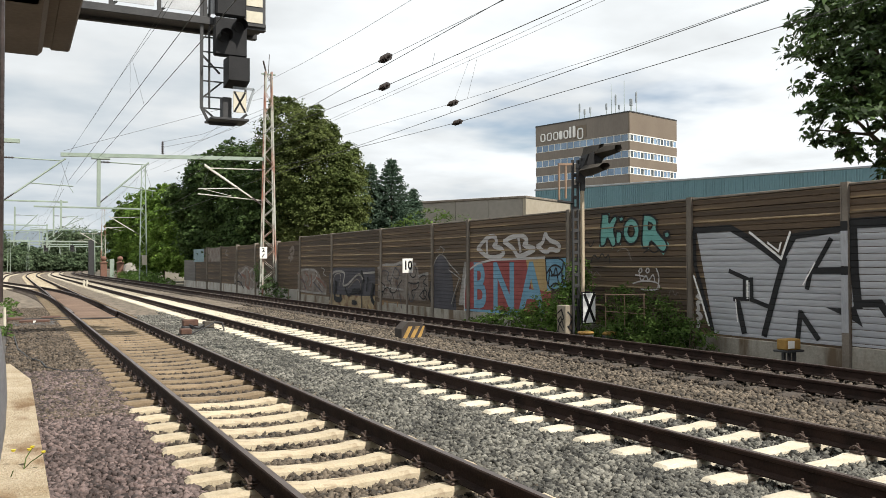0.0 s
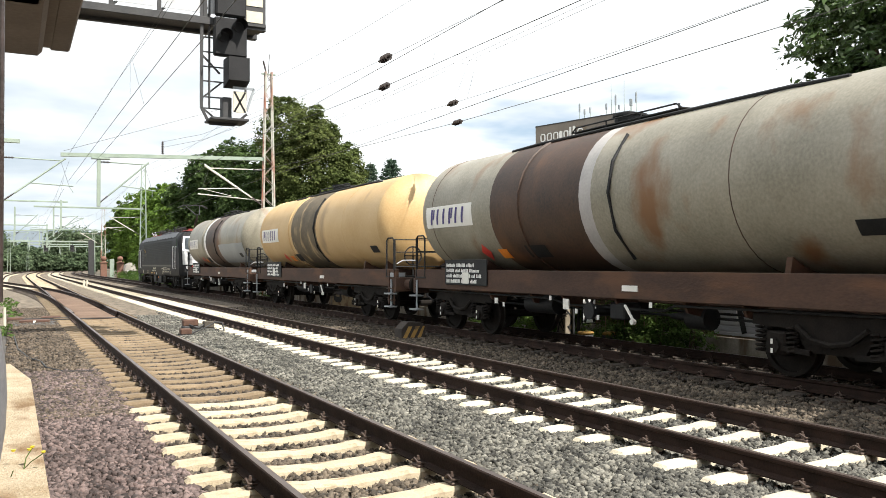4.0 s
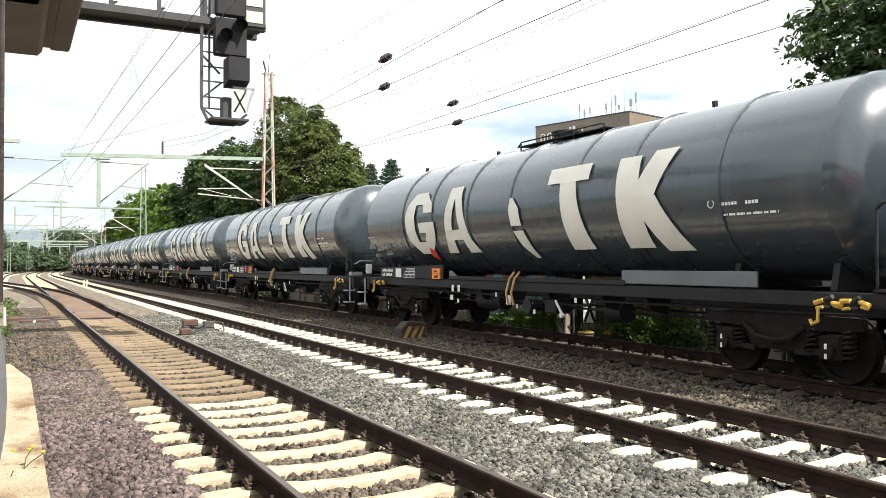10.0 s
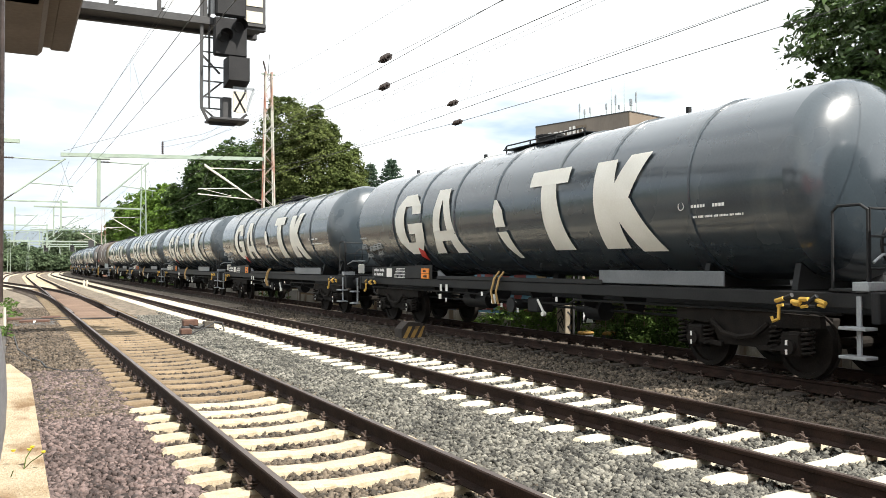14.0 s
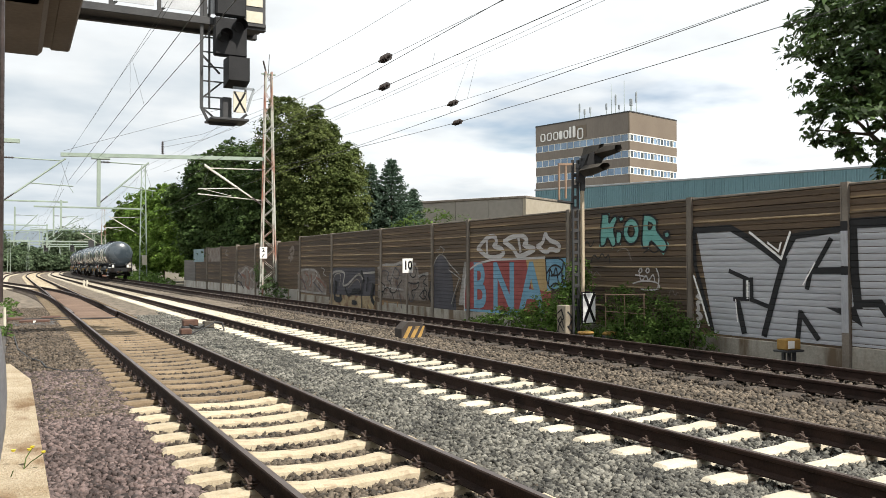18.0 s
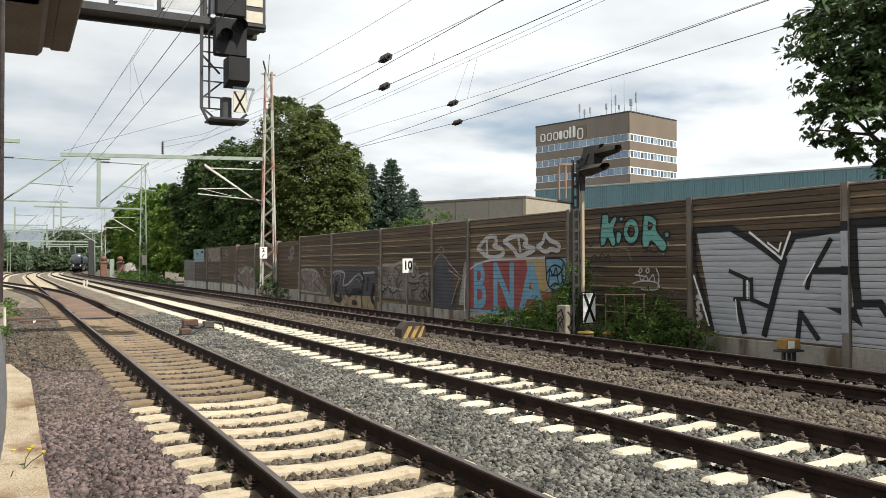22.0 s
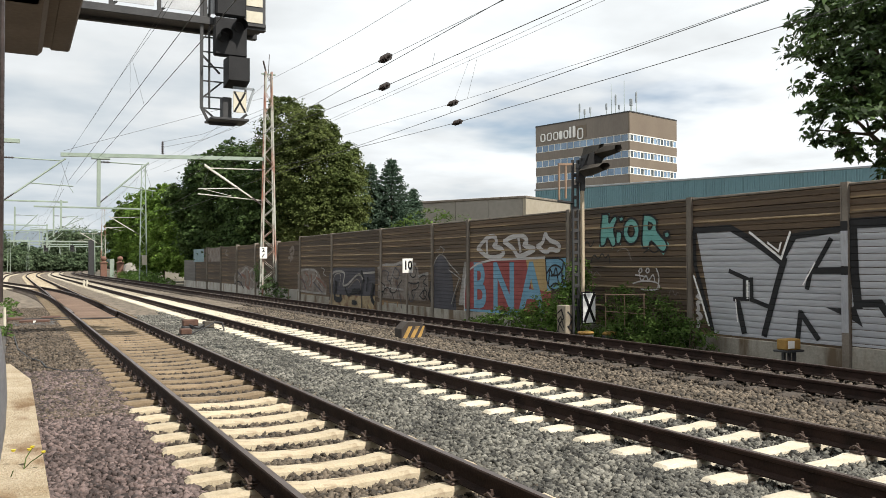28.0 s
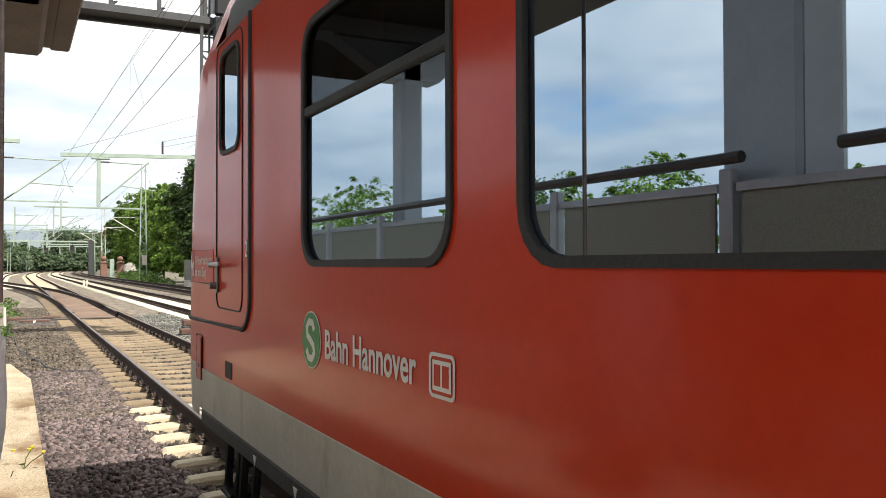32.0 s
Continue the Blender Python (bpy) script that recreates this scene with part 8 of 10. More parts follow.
def tank_profile(y0, y1, R, dome):
    pr = []
    for k in range(9):
        a = math.pi / 2 * k / 8
        pr.append((y1 - dome + dome * math.cos(a), max(0.02, R * math.sin(a))))
    front = pr
    rear = [(y0 + dome - dome * math.cos(a), max(0.02, R * math.sin(a))) for a in [math.pi / 2 * (8 - k) / 8 for k in range(9)]]
    return front, rear


def tank_car(label, L, R, zc, sections, bands, band_mat, frame_mat, group, dome=0.62, tank_gap=0.95, name="tank_wagon", low_sill=False, rear_gap=None):
    """A four-axle tank wagon, front towards +y. sections: (from, to, material), distances behind the front; the ends are domed."""
    w = thing(name, label, "tank wagon", group=group)
    F = L / 2
    rear_gap = rear_gap or tank_gap
    front, rear = tank_profile(-F + rear_gap, F - tank_gap, R, dome)
    a = F - tank_gap - dome
    b = -F + rear_gap + dome
    part("tank_end", Shape().lathe(front, 0, zc, 40), M[sections[0][2]], w, smooth=True)
    part("tank_end", Shape().lathe(rear, 0, zc, 40), M[sections[-1][2]], w, smooth=True)
    y = a
    for k, (s0, s1, mt) in enumerate(sections):
        ye = b if k == len(sections) - 1 else F - s1
        part("tank_section", Shape().lathe([(y, R), (ye, R)], 0, zc, 40, cap=False), M[mt], w, smooth=True)
        y = ye
    for s in bands:
        yy = F - s
        part("tank_band", Shape().lathe([(yy - 0.055, R), (yy - 0.045, R + 0.03), (yy + 0.045, R + 0.03), (yy + 0.055, R)], 0, zc, 40, cap=False), M[band_mat], w, smooth=True)
    zt = zc - R
    # frame
    for sx in (-1, 1):
        x = sx * 1.18
        if low_sill:
            sh = Shape().box(x - 0.05, x + 0.05, -F + 0.62, F - 0.62, 1.0, 1.48, 0.012)
        else:
            sh = Shape().box(x - 0.05, x + 0.05, -F + 0.62, F - 0.62, 1.04, 1.24, 0.012)
        part("side_sill", sh, M[frame_mat], w)
    part("centre_sill", Shape().box(-0.35, 0.35, -F + 0.6, F - 0.6, 0.9, 1.2, 0.02), M[frame_mat], w)
    for s in (-1, 1):
        e = s * (F - 0.62)
        part("headstock", Shape().box(-1.25, 1.25, e - 0.06, e + 0.06, 0.86, 1.25, 0.015), M[frame_mat], w)
        # saddle plates that carry the tank
        yb = s * (F - 2.9)
        part("saddle", Shape().prism_y([(-0.95, 1.245), (0.95, 1.245), (0.86, zt + 0.27), (0.6, zt + 0.12), (0, zt + 0.01), (-0.6, zt + 0.12), (-0.86, zt + 0.27)], yb - 0.9, yb - 0.8), M[frame_mat], w)
        part("saddle", Shape().prism_y([(-0.95, 1.245), (0.95, 1.245), (0.86, zt + 0.27), (0.6, zt + 0.12), (0, zt + 0.01), (-0.6, zt + 0.12), (-0.86, zt + 0.27)], yb + 0.8, yb + 0.9), M[frame_mat], w)
        bogie(w, yb)
        # end platform, steps and handrails
        ee = s * (F - 0.72)
        if (tank_gap if s > 0 else rear_gap) < 0.7:
            for sx in (-1, 1):
                x, ye = sx * 1.27, s * (F - 0.45)
                st = part("step_rail", Shape().bar((x, ye, 1.2), (x, ye, 0.40), 0.03, 0.06), M["step_grey"], w)
                for z in (0.40, 0.76):
                    part("tread", Shape().box(x - 0.12, x + 0.08, min(ye, ye + s * 0.36), max(ye, ye + s * 0.36), z, z + 0.04, 0.006), M["step_grey"], st)
            continue
        part("end_platform", Shape().box(-1.25, 1.25, min(ee, ee - s * 0.55), max(ee, ee - s * 0.55), 1.25, 1.29, 0.008), M["frame"], w)
        for sx in (-1, 1):
            x = sx * 1.27
            st = part("step_rail", Shape().bar((x, ee - s * 0.1, 1.2), (x, ee - s * 0.1, 0.42), 0.03, 0.06), M["step_grey"], w)
            for z in (0.42, 0.78):
                part("tread", Shape().box(x - 0.14, x + 0.1, min(ee + s * 0.08, ee - s * 0.3), max(ee + s * 0.08, ee - s * 0.3), z, z + 0.04, 0.006), M["step_grey"], st)
            part("handrail", Shape().path([(x * 0.97, ee, 1.28), (x * 0.97, ee, 2.28), (x * 0.97, ee - s * 0.10, 2.35), (x * 0.97, ee - s * 0.42, 2.35), (x * 0.97, ee - s * 0.5, 2.28), (x * 0.97, ee - s * 0.5, 1.28)], 0.02, 6), M["frame"], w)
        for z in (1.55, 1.95, 2.3):
            part("end_rail", Shape().path([(-1.2, ee, 1.28), (-1.2, ee, z), (1.2, ee, z), (1.2, ee, 1.28)], 0.016, 6), M["frame"], w)
        if s < 0:
            whl = part("brake_wheel", Shape().path([(-0.62 + 0.26 * math.cos(k * math.pi / 8), ee + 0.06, 1.85 + 0.26 * math.sin(k * math.pi / 8)) for k in range(17)], 0.02, 6), M["frame"], w)
            part("spokes", Shape().bar((-0.88, ee + 0.06, 1.85), (-0.36, ee + 0.06, 1.85), 0.02, 0.03).bar((-0.62, ee + 0.06, 1.59), (-0.62, ee + 0.06, 2.11), 0.02, 0.03).bar((-0.62, ee + 0.06, 1.85), (-0.62, ee + 0.06, 1.28), 0.03, 0.03), M["frame"], whl)
            for sx in (-1, 1):
                part("grab_iron", Shape().path([(sx * 1.16, ee - 0.02, 1.62), (sx * 0.98, ee - 0.02, 1.72), (sx * 0.55, ee - 0.02, 1.72)], 0.018, 6), M["step_grey"], w)
            part("kick_plate", Shape().box(-1.27, -0.9, ee - 0.03, ee + 0.2, 1.262, 1.38, 0.01), M["step_grey"], w, "pale grey plate")
        part("brake_hose", Shape().path([(-0.35, s * (F - 0.55), 1.0), (-0.4, s * (F - 0.3), 0.72), (-0.3, s * (F - 0.1), 0.6), (-0.15, s * F * 0.999, 0.75)], 0.03, 6), M["rubber"], w)
    buffers(w, L, frame_mat)
    # roof walkway with dome cover
    zr = zc + R
    wk = part("roof_walkway", Shape().box(-0.35, 0.35, -1.6, 1.6, zr + 0.03, zr + 0.055, 0.005), M["frame"], w)
    for yy in (-1.5, -0.5, 0.5, 1.5):
        for xx in (-0.34, 0.34):
            part("bracket", Shape().bar((xx, yy, zr - 0.06), (xx, yy, zr + 0.13), 0.025, 0.025), M["frame"], wk)
    part("walkway_rail", Shape().path([(-0.36, -1.6, zr + 0.03), (-0.36, -1.45, zr + 0.13), (-0.36, 1.45, zr + 0.13), (-0.36, 1.6, zr + 0.03)], 0.016, 6), M["frame"], wk)
    part("manhole_cover", Shape().tube((0, 0.2, zr - 0.05), (0, 0.2, zr + 0.18), 0.3, 16).tube((0, 0.2, zr + 0.18), (0, 0.2, zr + 0.22), 0.34, 16), M["frame"], w)
    # brake gear and pipes under the frame
    part("air_tank", Shape().lathe([(2.6, 0.02), (2.55, 0.2), (1.5, 0.2), (1.45, 0.02)], -0.75, 0.78, 14), M["frame"], w, smooth=True)
    part("outlet_valve", Shape().tube((-1.2, -0.1, 0.75), (-0.1, -0.1, 0.75), 0.11, 10).tube((0, -0.1, zt + 0.05), (0, -0.1, 0.7), 0.14, 10).tube((-1.26, -0.1, 0.75), (-1.2, -0.1, 0.75), 0.16, 12), M["frame"], w)
    part("brake_rod", Shape().tube((-0.5, -F + 3, 0.72), (-0.5, F - 3, 0.72), 0.025, 6).tube((0.5, -F + 3, 0.72), (0.5, F - 3, 0.72), 0.025, 6), M["frame"], w)
    part("brake_lever", Shape().bar((-1.24, -1.3, 0.66), (-1.24, -1.1, 0.9), 0.035, 0.03).tube((-1.27, -1.3, 0.62), (-1.2, -1.3, 0.62), 0.05, 8), M["white"], w)
    part("brake_plate", Shape().box(-1.27, -1.25, 0.5, 0.68, 0.75, 0.95), M["white"], w)
    part("brake_plate", Shape().box(-1.27, -1.25, 3.1, 3.22, 0.76, 0.88), M["white"], w)
    for k, yy in enumerate((-3.6, -2.4, -0.7, 0.9, 2.0, 3.7)):
        part("bracket_plate", Shape().prism_y([(-1.16, 1.04), (-0.6, 1.04), (-0.7, 0.74), (-1.05, 0.82)], yy - 0.03, yy + 0.03), M[frame_mat], w)
    part("brake_pipe", Shape().path([(-1.08, -F + 1.2, 0.95), (-1.12, -2.2, 0.93), (-1.0, -1.8, 0.82), (-1.0, 0.9, 0.82), (-1.12, 1.3, 0.93), (-1.08, F - 1.2, 0.95)], 0.022, 6), M["frame"], w)
    part("brake_cylinder", Shape().lathe([(-2.5, 0.02), (-2.5, 0.19), (-2.05, 0.19), (-2.0, 0.08), (-1.6, 0.05), (-1.6, 0.02)], -0.62, 0.72, 14), M["frame"], w, smooth=True)
    part("valve_box", Shape().box(-1.1, -0.7, -0.9, -0.5, 0.62, 0.92, 0.03), M["frame"], w)
    for k, (yy, zz) in enumerate(((-0.35, 0.6), (-0.25, 0.74), (0.3, 0.68), (1.15, 0.9), (-1.75, 0.88), (2.9, 0.7))):
        part("small_tag", Shape().box(-1.215, -1.205, yy, yy + 0.07, zz, zz + 0.09), M["text_white"], w)
    return w, F


def emblem_car(index_label, group):
    """Grey-blue tank wagon with large cream figures along its side."""
    L, R, zc = 18.207, 1.45, 2.80
    w, F = tank_car("dark grey-blue tank wagon with large cream figures on its side", L, R, zc, [(0, L, "tank")], (3.5, 5.2, 7.0, 8.85, 11.05, 12.6, 14.6), "tank", "frame", group, tank_gap=0.45, rear_gap=1.2)
    y = lambda s: F + 1.047 - 0.987 * s
    zt, zb = 3.42, 1.88
    # an eight-sided ring, a wedge, a notched bar, a hammer shape and a waisted block
    g0, g1 = y(4.86), y(6.51)
    q = [((g0 - 0.5, g1 + 0.5, zt), (g0 - 0.12, g1 + 0.12, zt - 0.30)),
         ((g0 - 0.12, g0 - 0.62, zt - 0.30), (g0, g0 - 0.56, 2.85)), ((g0, g0 - 0.56, 2.85), (g0, g0 - 0.56, 2.45)), ((g0, g0 - 0.56, 2.45), (g0 - 0.12, g0 - 0.62, zb + 0.30)),
         ((g1 + 0.62, g1 + 0.12, zt - 0.30), (g1 + 0.56, g1 + 0.08, zt - 0.52)), ((g1 + 0.85, g1, 2.66), (g1 + 0.85, g1, 2.40)), ((g1 + 0.5, g1, 2.40), (g1 + 0.62, g1 + 0.12, zb + 0.30)),
         ((g0 - 0.12, g1 + 0.12, zb + 0.30), (g0 - 0.5, g1 + 0.5, zb))]
    side_shape(w, "painted_figure", q, R, zc, "cream")
    a0, a1 = y(6.82), y(8.42)
    c = (a0 + a1) / 2
    q = 0.88
    side_shape(w, "painted_figure", [((c + 0.36 * q, c - 0.30 * q, zt), (c + 0.40 * q, c - 0.36 * q, 3.15)), ((c + 0.40 * q, c + 0.03 * q, 3.15), (c + 0.50 * q, c + 0.08 * q, 2.95)), ((c + 0.01 * q, c - 0.36 * q, 3.15), (c - 0.08 * q, c - 0.44 * q, 2.95)),
                                     ((c + 0.50 * q, c + 0.08 * q, 2.95), (c + 0.62 * q, c + 0.22 * q, 2.42)), ((c - 0.08 * q, c - 0.44 * q, 2.95), (c - 0.20 * q, c - 0.60 * q, 2.42)),
                                     ((c + 0.62 * q, c - 0.60 * q, 2.42), (c + 0.68 * q, c - 0.68 * q, 2.18)), ((c + 0.68 * q, c + 0.25 * q, 2.18), (a0, c + 0.34 * q, zb)), ((c - 0.25 * q, c - 0.68 * q, 2.18), (c - 0.32 * q, a1, zb))], R, zc, "cream")
    b = y(10.3)
    side_shape(w, "painted_figure", [((b + 0.20, b + 0.10, 2.98), (b + 0.26, b - 0.12, 2.75)), ((b + 0.26, b - 0.12, 2.75), (b + 0.22, b - 0.16, 2.40)),
                                     ((b + 0.20, b - 0.18, 2.30), (b + 0.05, b - 0.26, 1.98)), ((b + 0.05, b - 0.26, 1.98), (b - 0.18, b - 0.32, 1.74))], R, zc, "cream")
    t0, t1 = y(11.45), y(12.75)
    side_shape(w, "painted_figure", [((t0, t1, 3.44), (t0, t1, 3.14)), ((t0 - 0.42, t1 + 0.38, 3.14), (t0 - 0.50, t1 + 0.12, zb))], R, zc, "cream")
    k0, k1 = y(13.55), y(15.0)
    side_shape(w, "painted_figure", [((k0, k0 - 0.55, zt), (k0 - 0.02, k0 - 0.66, zb)), ((k1 + 0.55, k1 + 0.02, 3.46), (k0 - 0.40, k0 - 0.95, 2.72)), ((k0 - 0.40, k0 - 0.98, 2.72), (k1 + 0.50, k1 - 0.10, 1.82))], R, zc, "cream")
    # plates and lettering
    d = lambda q: F - q
    part("placard", Shape().prism_x([(d(1.6), 1.25), (d(1.6), 1.52), (d(5.5), 1.60), (d(5.5), 1.25)], -1.26, -1.235), M["frame"], w)
    for k in range(2):
        part("hazard_plate", Shape().box(-1.29, -1.262, d(5.36), d(4.93), 1.245 + 0.135 * k, 1.372 + 0.135 * k, 0.004), M["orange"], w, "orange hazard plate")
        small_bars(w, d(5.05), 1.26 + 0.135 * k, 0.22, 0.095, -1.291, "black", seed=40 + k)
    side_shape(w, "hazard_diamond", [((d(4.77), d(4.79), 2.04), (d(4.72), d(5.03), 1.94)), ((d(4.72), d(5.03), 1.94), (d(4.66), d(4.98), 1.82)), ((d(4.66), d(4.98), 1.82), (d(4.90), d(4.93), 1.71))], R, zc, "red_mark", "tilted red diamond label", 0.04)
    part("hazard_board", Shape().prism_x([(d(4.49), 1.42), (d(4.31), 1.60), (d(4.13), 1.42), (d(4.31), 1.25)], -1.275, -1.262), M["red_mark"], w, "red diamond label")
    part("label_plate", Shape().box(-1.275, -1.262, d(3.04), d(2.68), 1.26, 1.50, 0.004), M["white"], w)
    table = Shape()
    for k, (u0, u1) in enumerate(((3.34, 3.88), (3.25, 3.88), (3.19, 3.88))):
        z0 = 1.42 - 0.085 * k
        for za in (z0, z0 + 0.075):
            table.box(-1.266, -1.262, d(u1), d(u0), za, za + 0.012)
        for n in range(9):
            ya = d(u0) - (u0 - u1) * -n / 8
            table.box(-1.266, -1.262, ya - 0.008, ya, z0, z0 + 0.085)
    part("load_table", table, M["text_white"], w, "white ruled load table")
    small_bars(w, d(1.75), 1.27, 0.8, 0.24, -1.262, seed=3)
    side_patch_bars = ((14.66, 2.44, 0.32, 0.14), (15.1, 2.44, 0.28, 0.12), (14.66, 2.30, 1.0, 0.06))
    for k, (q, z0, ww, hh) in enumerate(side_patch_bars):
        small_bars(w, d(q), z0, ww, hh, -R - 0.008 + (zc - z0) ** 2 * 0.34, seed=50 + k)
    part("round_mark", Shape().path([(-R - 0.01 + 0.04, d(14.45) + 0.06 * math.cos(k * math.pi / 6), 2.5 + 0.06 * math.sin(k * math.pi / 6)) for k in range(13)], 0.008, 5), M["text_white"], w)
    for k, (q, z0) in enumerate(((1.0, 2.16), (1.08, 1.92), (1.5, 2.10), (1.85, 2.14), (1.98, 1.98), (2.12, 2.16))):
        x0 = -math.sqrt((R + 0.006) ** 2 - (z0 - 0.05 - zc) ** 2)
        fr = Shape()
        for a0, a1, b0, b1 in ((0, 0.27, 0, 0.012), (0, 0.27, 0.138, 0.15), (0, 0.012, 0, 0.15), (0.258, 0.27, 0, 0.15), (0.03, 0.2, 0.03, 0.05), (0.05, 0.22, 0.08, 0.1)):
            fr.box(x0 - 0.05, x0 + 0.02, d(q + a1), d(q + a0), z0 + b0 - 0.1, z0 + b1 - 0.1)
        tagged(part("stencil", fr, M["text_dim"], w), kind="stuff")
    small_bars(w, F - 1.0, 2.36, 0.5, 0.06, -R + 0.06, "text_dim", seed=61)
    part("side_plate", Shape().box(-1.255, -1.225, y(13.5), y(6.9), 1.245, 1.33, 0.006), M["frame"], w)
    for q in (9.75, 9.95):
        part("hose", Shape().path([(-1.3, y(q), 0.75), (-1.36, y(q), 1.0), (-1.3, y(q) - 0.04, 1.3), (-1.22, y(q) - 0.12, 1.45)], 0.025, 6), M["lattice_yellow"], w, "yellow hose")
    # coiled warning chains, yellow with black links, and a hook below each
    for q in (16.15, 1.2):
        for k in range(6):
            ya = d(q + 0.13 * k)
            link = Shape().tube((-1.31, ya, 1.10 + 0.035 * (k % 2)), (-1.33, ya - 0.15, 1.12 + 0.05 * ((k + 1) % 3) - 0.03), 0.032, 7).tube((-1.31, ya - 0.02, 1.03 + 0.02 * (k % 3)), (-1.31, ya - 0.12, 1.05), 0.022, 6)
            part("warning_chain", link, M["rubber" if k % 3 == 1 else "yellow"], w, "" if k % 3 == 1 else "yellow chain link")
        part("chain_hook", Shape().path([(-1.31, d(q + 0.05), 1.05), (-1.32, d(q + 0.05), 0.86), (-1.32, d(q - 0.04), 0.82), (-1.32, d(q - 0.07), 0.88)], 0.022, 6), M["yellow"], w, "yellow hook")
    for q in (5.95, 6.25):
        part("notice_label", Shape().box(-1.27, -1.255, d(q + 0.1), d(q), 0.96, 1.12, 0.003), M["white"], w)
    for s in (3.2, 7.2, 11.3, 14.4):
        part("vent_stub", Shape().tube((0, y(s), zc + R - 0.02), (0, y(s), zc + R + 0.14), 0.05, 8), M["frame"], w)
    part("lower_panel", Shape().box(-1.24, -1.2, y(16.4), y(13.4), 1.27, 1.50, 0.01), M["frame_mid"], w)
    part("lower_panel", Shape().prism_x([(y(7.4), 1.27), (y(6.95), 1.27), (y(6.9), 1.44), (y(7.0), 1.46)], -1.24, -1.2), M["frame_mid"], w)
    for sx in (-1, 1):
        part("tail_lamp", Shape().box(sx * 0.75 - 0.1, sx * 0.75 + 0.1, -F + 0.5, -F + 0.56, 1.32, 1.62, 0.02), M["white"], w)
    return w, L


def banner_car(label, L, main, stripes, frame_mat, group, patch_mat, seed, board, gap, rear=None):
    """An older tank wagon with coloured bands and a white name board shape."""
    R, zc = 1.42, 2.86
    w, F = tank_car(label, L, R, zc, stripes, (5.9,), main, frame_mat, group, dome=0.6, tank_gap=gap, low_sill=True, rear_gap=rear)
    y = lambda s: F - s
    side_patch(w, "name_board", y(board + 2.3), y(board), 2.50, 3.02, R, zc, patch_mat, "white name board with a dark blue stroke")
    for k in range(6):
        s = board + 0.22 + k * 0.31
        side_shape(w, "name_stroke", [((y(s + 0.08), y(s + 0.17), 2.95), (y(s), y(s + 0.09), 2.58)), ((y(s + 0.20), y(s + 0.27), 2.95), (y(s + 0.13), y(s + 0.20), 2.70))][:1 + (k % 3 == 0)], R, zc, "name_blue", "", 0.014)
    side_patch(w, "hazard_plate", y(board + 3.25), y(board + 2.9), 1.74, 1.94, R, zc, "orange", "orange hazard plate", 0.010)
    hz = board + 2.35
    side_shape(w, "hazard_diamond", [((y(hz - 0.01), y(hz + 0.01), 2.06), (y(hz - 0.2), y(hz + 0.2), 1.88)), ((y(hz - 0.2), y(hz + 0.2), 1.88), (y(hz - 0.01), y(hz + 0.01), 1.70))], R, zc, "red_mark", "red diamond label", 0.012)
    part("data_panel", Shape().box(-1.27, -1.235, y(4.4), y(2.4), 1.12, 1.72, 0.008), M["frame"], w)
    small_bars(w, y(2.5), 1.15, 1.7, 0.5, -1.272, seed=seed)
    part("label_plate", Shape().box(-1.285, -1.272, y(3.6), y(3.3), 1.16, 1.42, 0.004), M["white"], w)
    part("lower_patch", Shape().box(-1.25, -1.232, y(9.4), y(9.0), 1.14, 1.24), M["white"], w)
    side_patch(w, "pipe_cover", y(6.5), y(5.75), 1.75, 2.0, R, zc, "frame", "", 0.02)
    for q in (2.0, 5.9, 11.6):
        part("weld_seam", Shape().lathe([(y(q) - 0.012, R), (y(q), R + 0.008), (y(q) + 0.012, R)], 0, zc, 40, cap=False), M[main], w, smooth=True)
    side_patch(w, "data_plate", y(14.0), y(13.5), 1.96, 2.16, R, zc, "frame", "dark data plate", 0.012)
    part("ladder", Shape().bar((-1.24, y(14.9), 1.45), (-1.24, y(14.9), 0.5), 0.03, 0.04).bar((-1.24, y(15.25), 1.45), (-1.24, y(15.25), 0.5), 0.03, 0.04).bar((-1.24, y(14.9), 0.62), (-1.24, y(15.25), 0.62), 0.1, 0.03).bar((-1.24, y(14.9), 0.95), (-1.24, y(15.25), 0.95), 0.1, 0.03), M[frame_mat], w)
    part("roof_pipe", Shape().path([(-0.62, y(4.5), zc + 1.29), (-0.55, y(5.5), zc + 1.34), (-0.55, y(12.0), zc + 1.34), (-0.62, y(13.0), zc + 1.29)], 0.03, 6), M["frame"], w)
    part("side_pipe", Shape().path([(-math.sqrt(R * R - (z - zc) ** 2) - 0.04, y(8.9), z) for z in (1.7, 2.2, 2.86, 3.4, 3.9)], 0.03, 6), M["frame"], w)
    return w, L


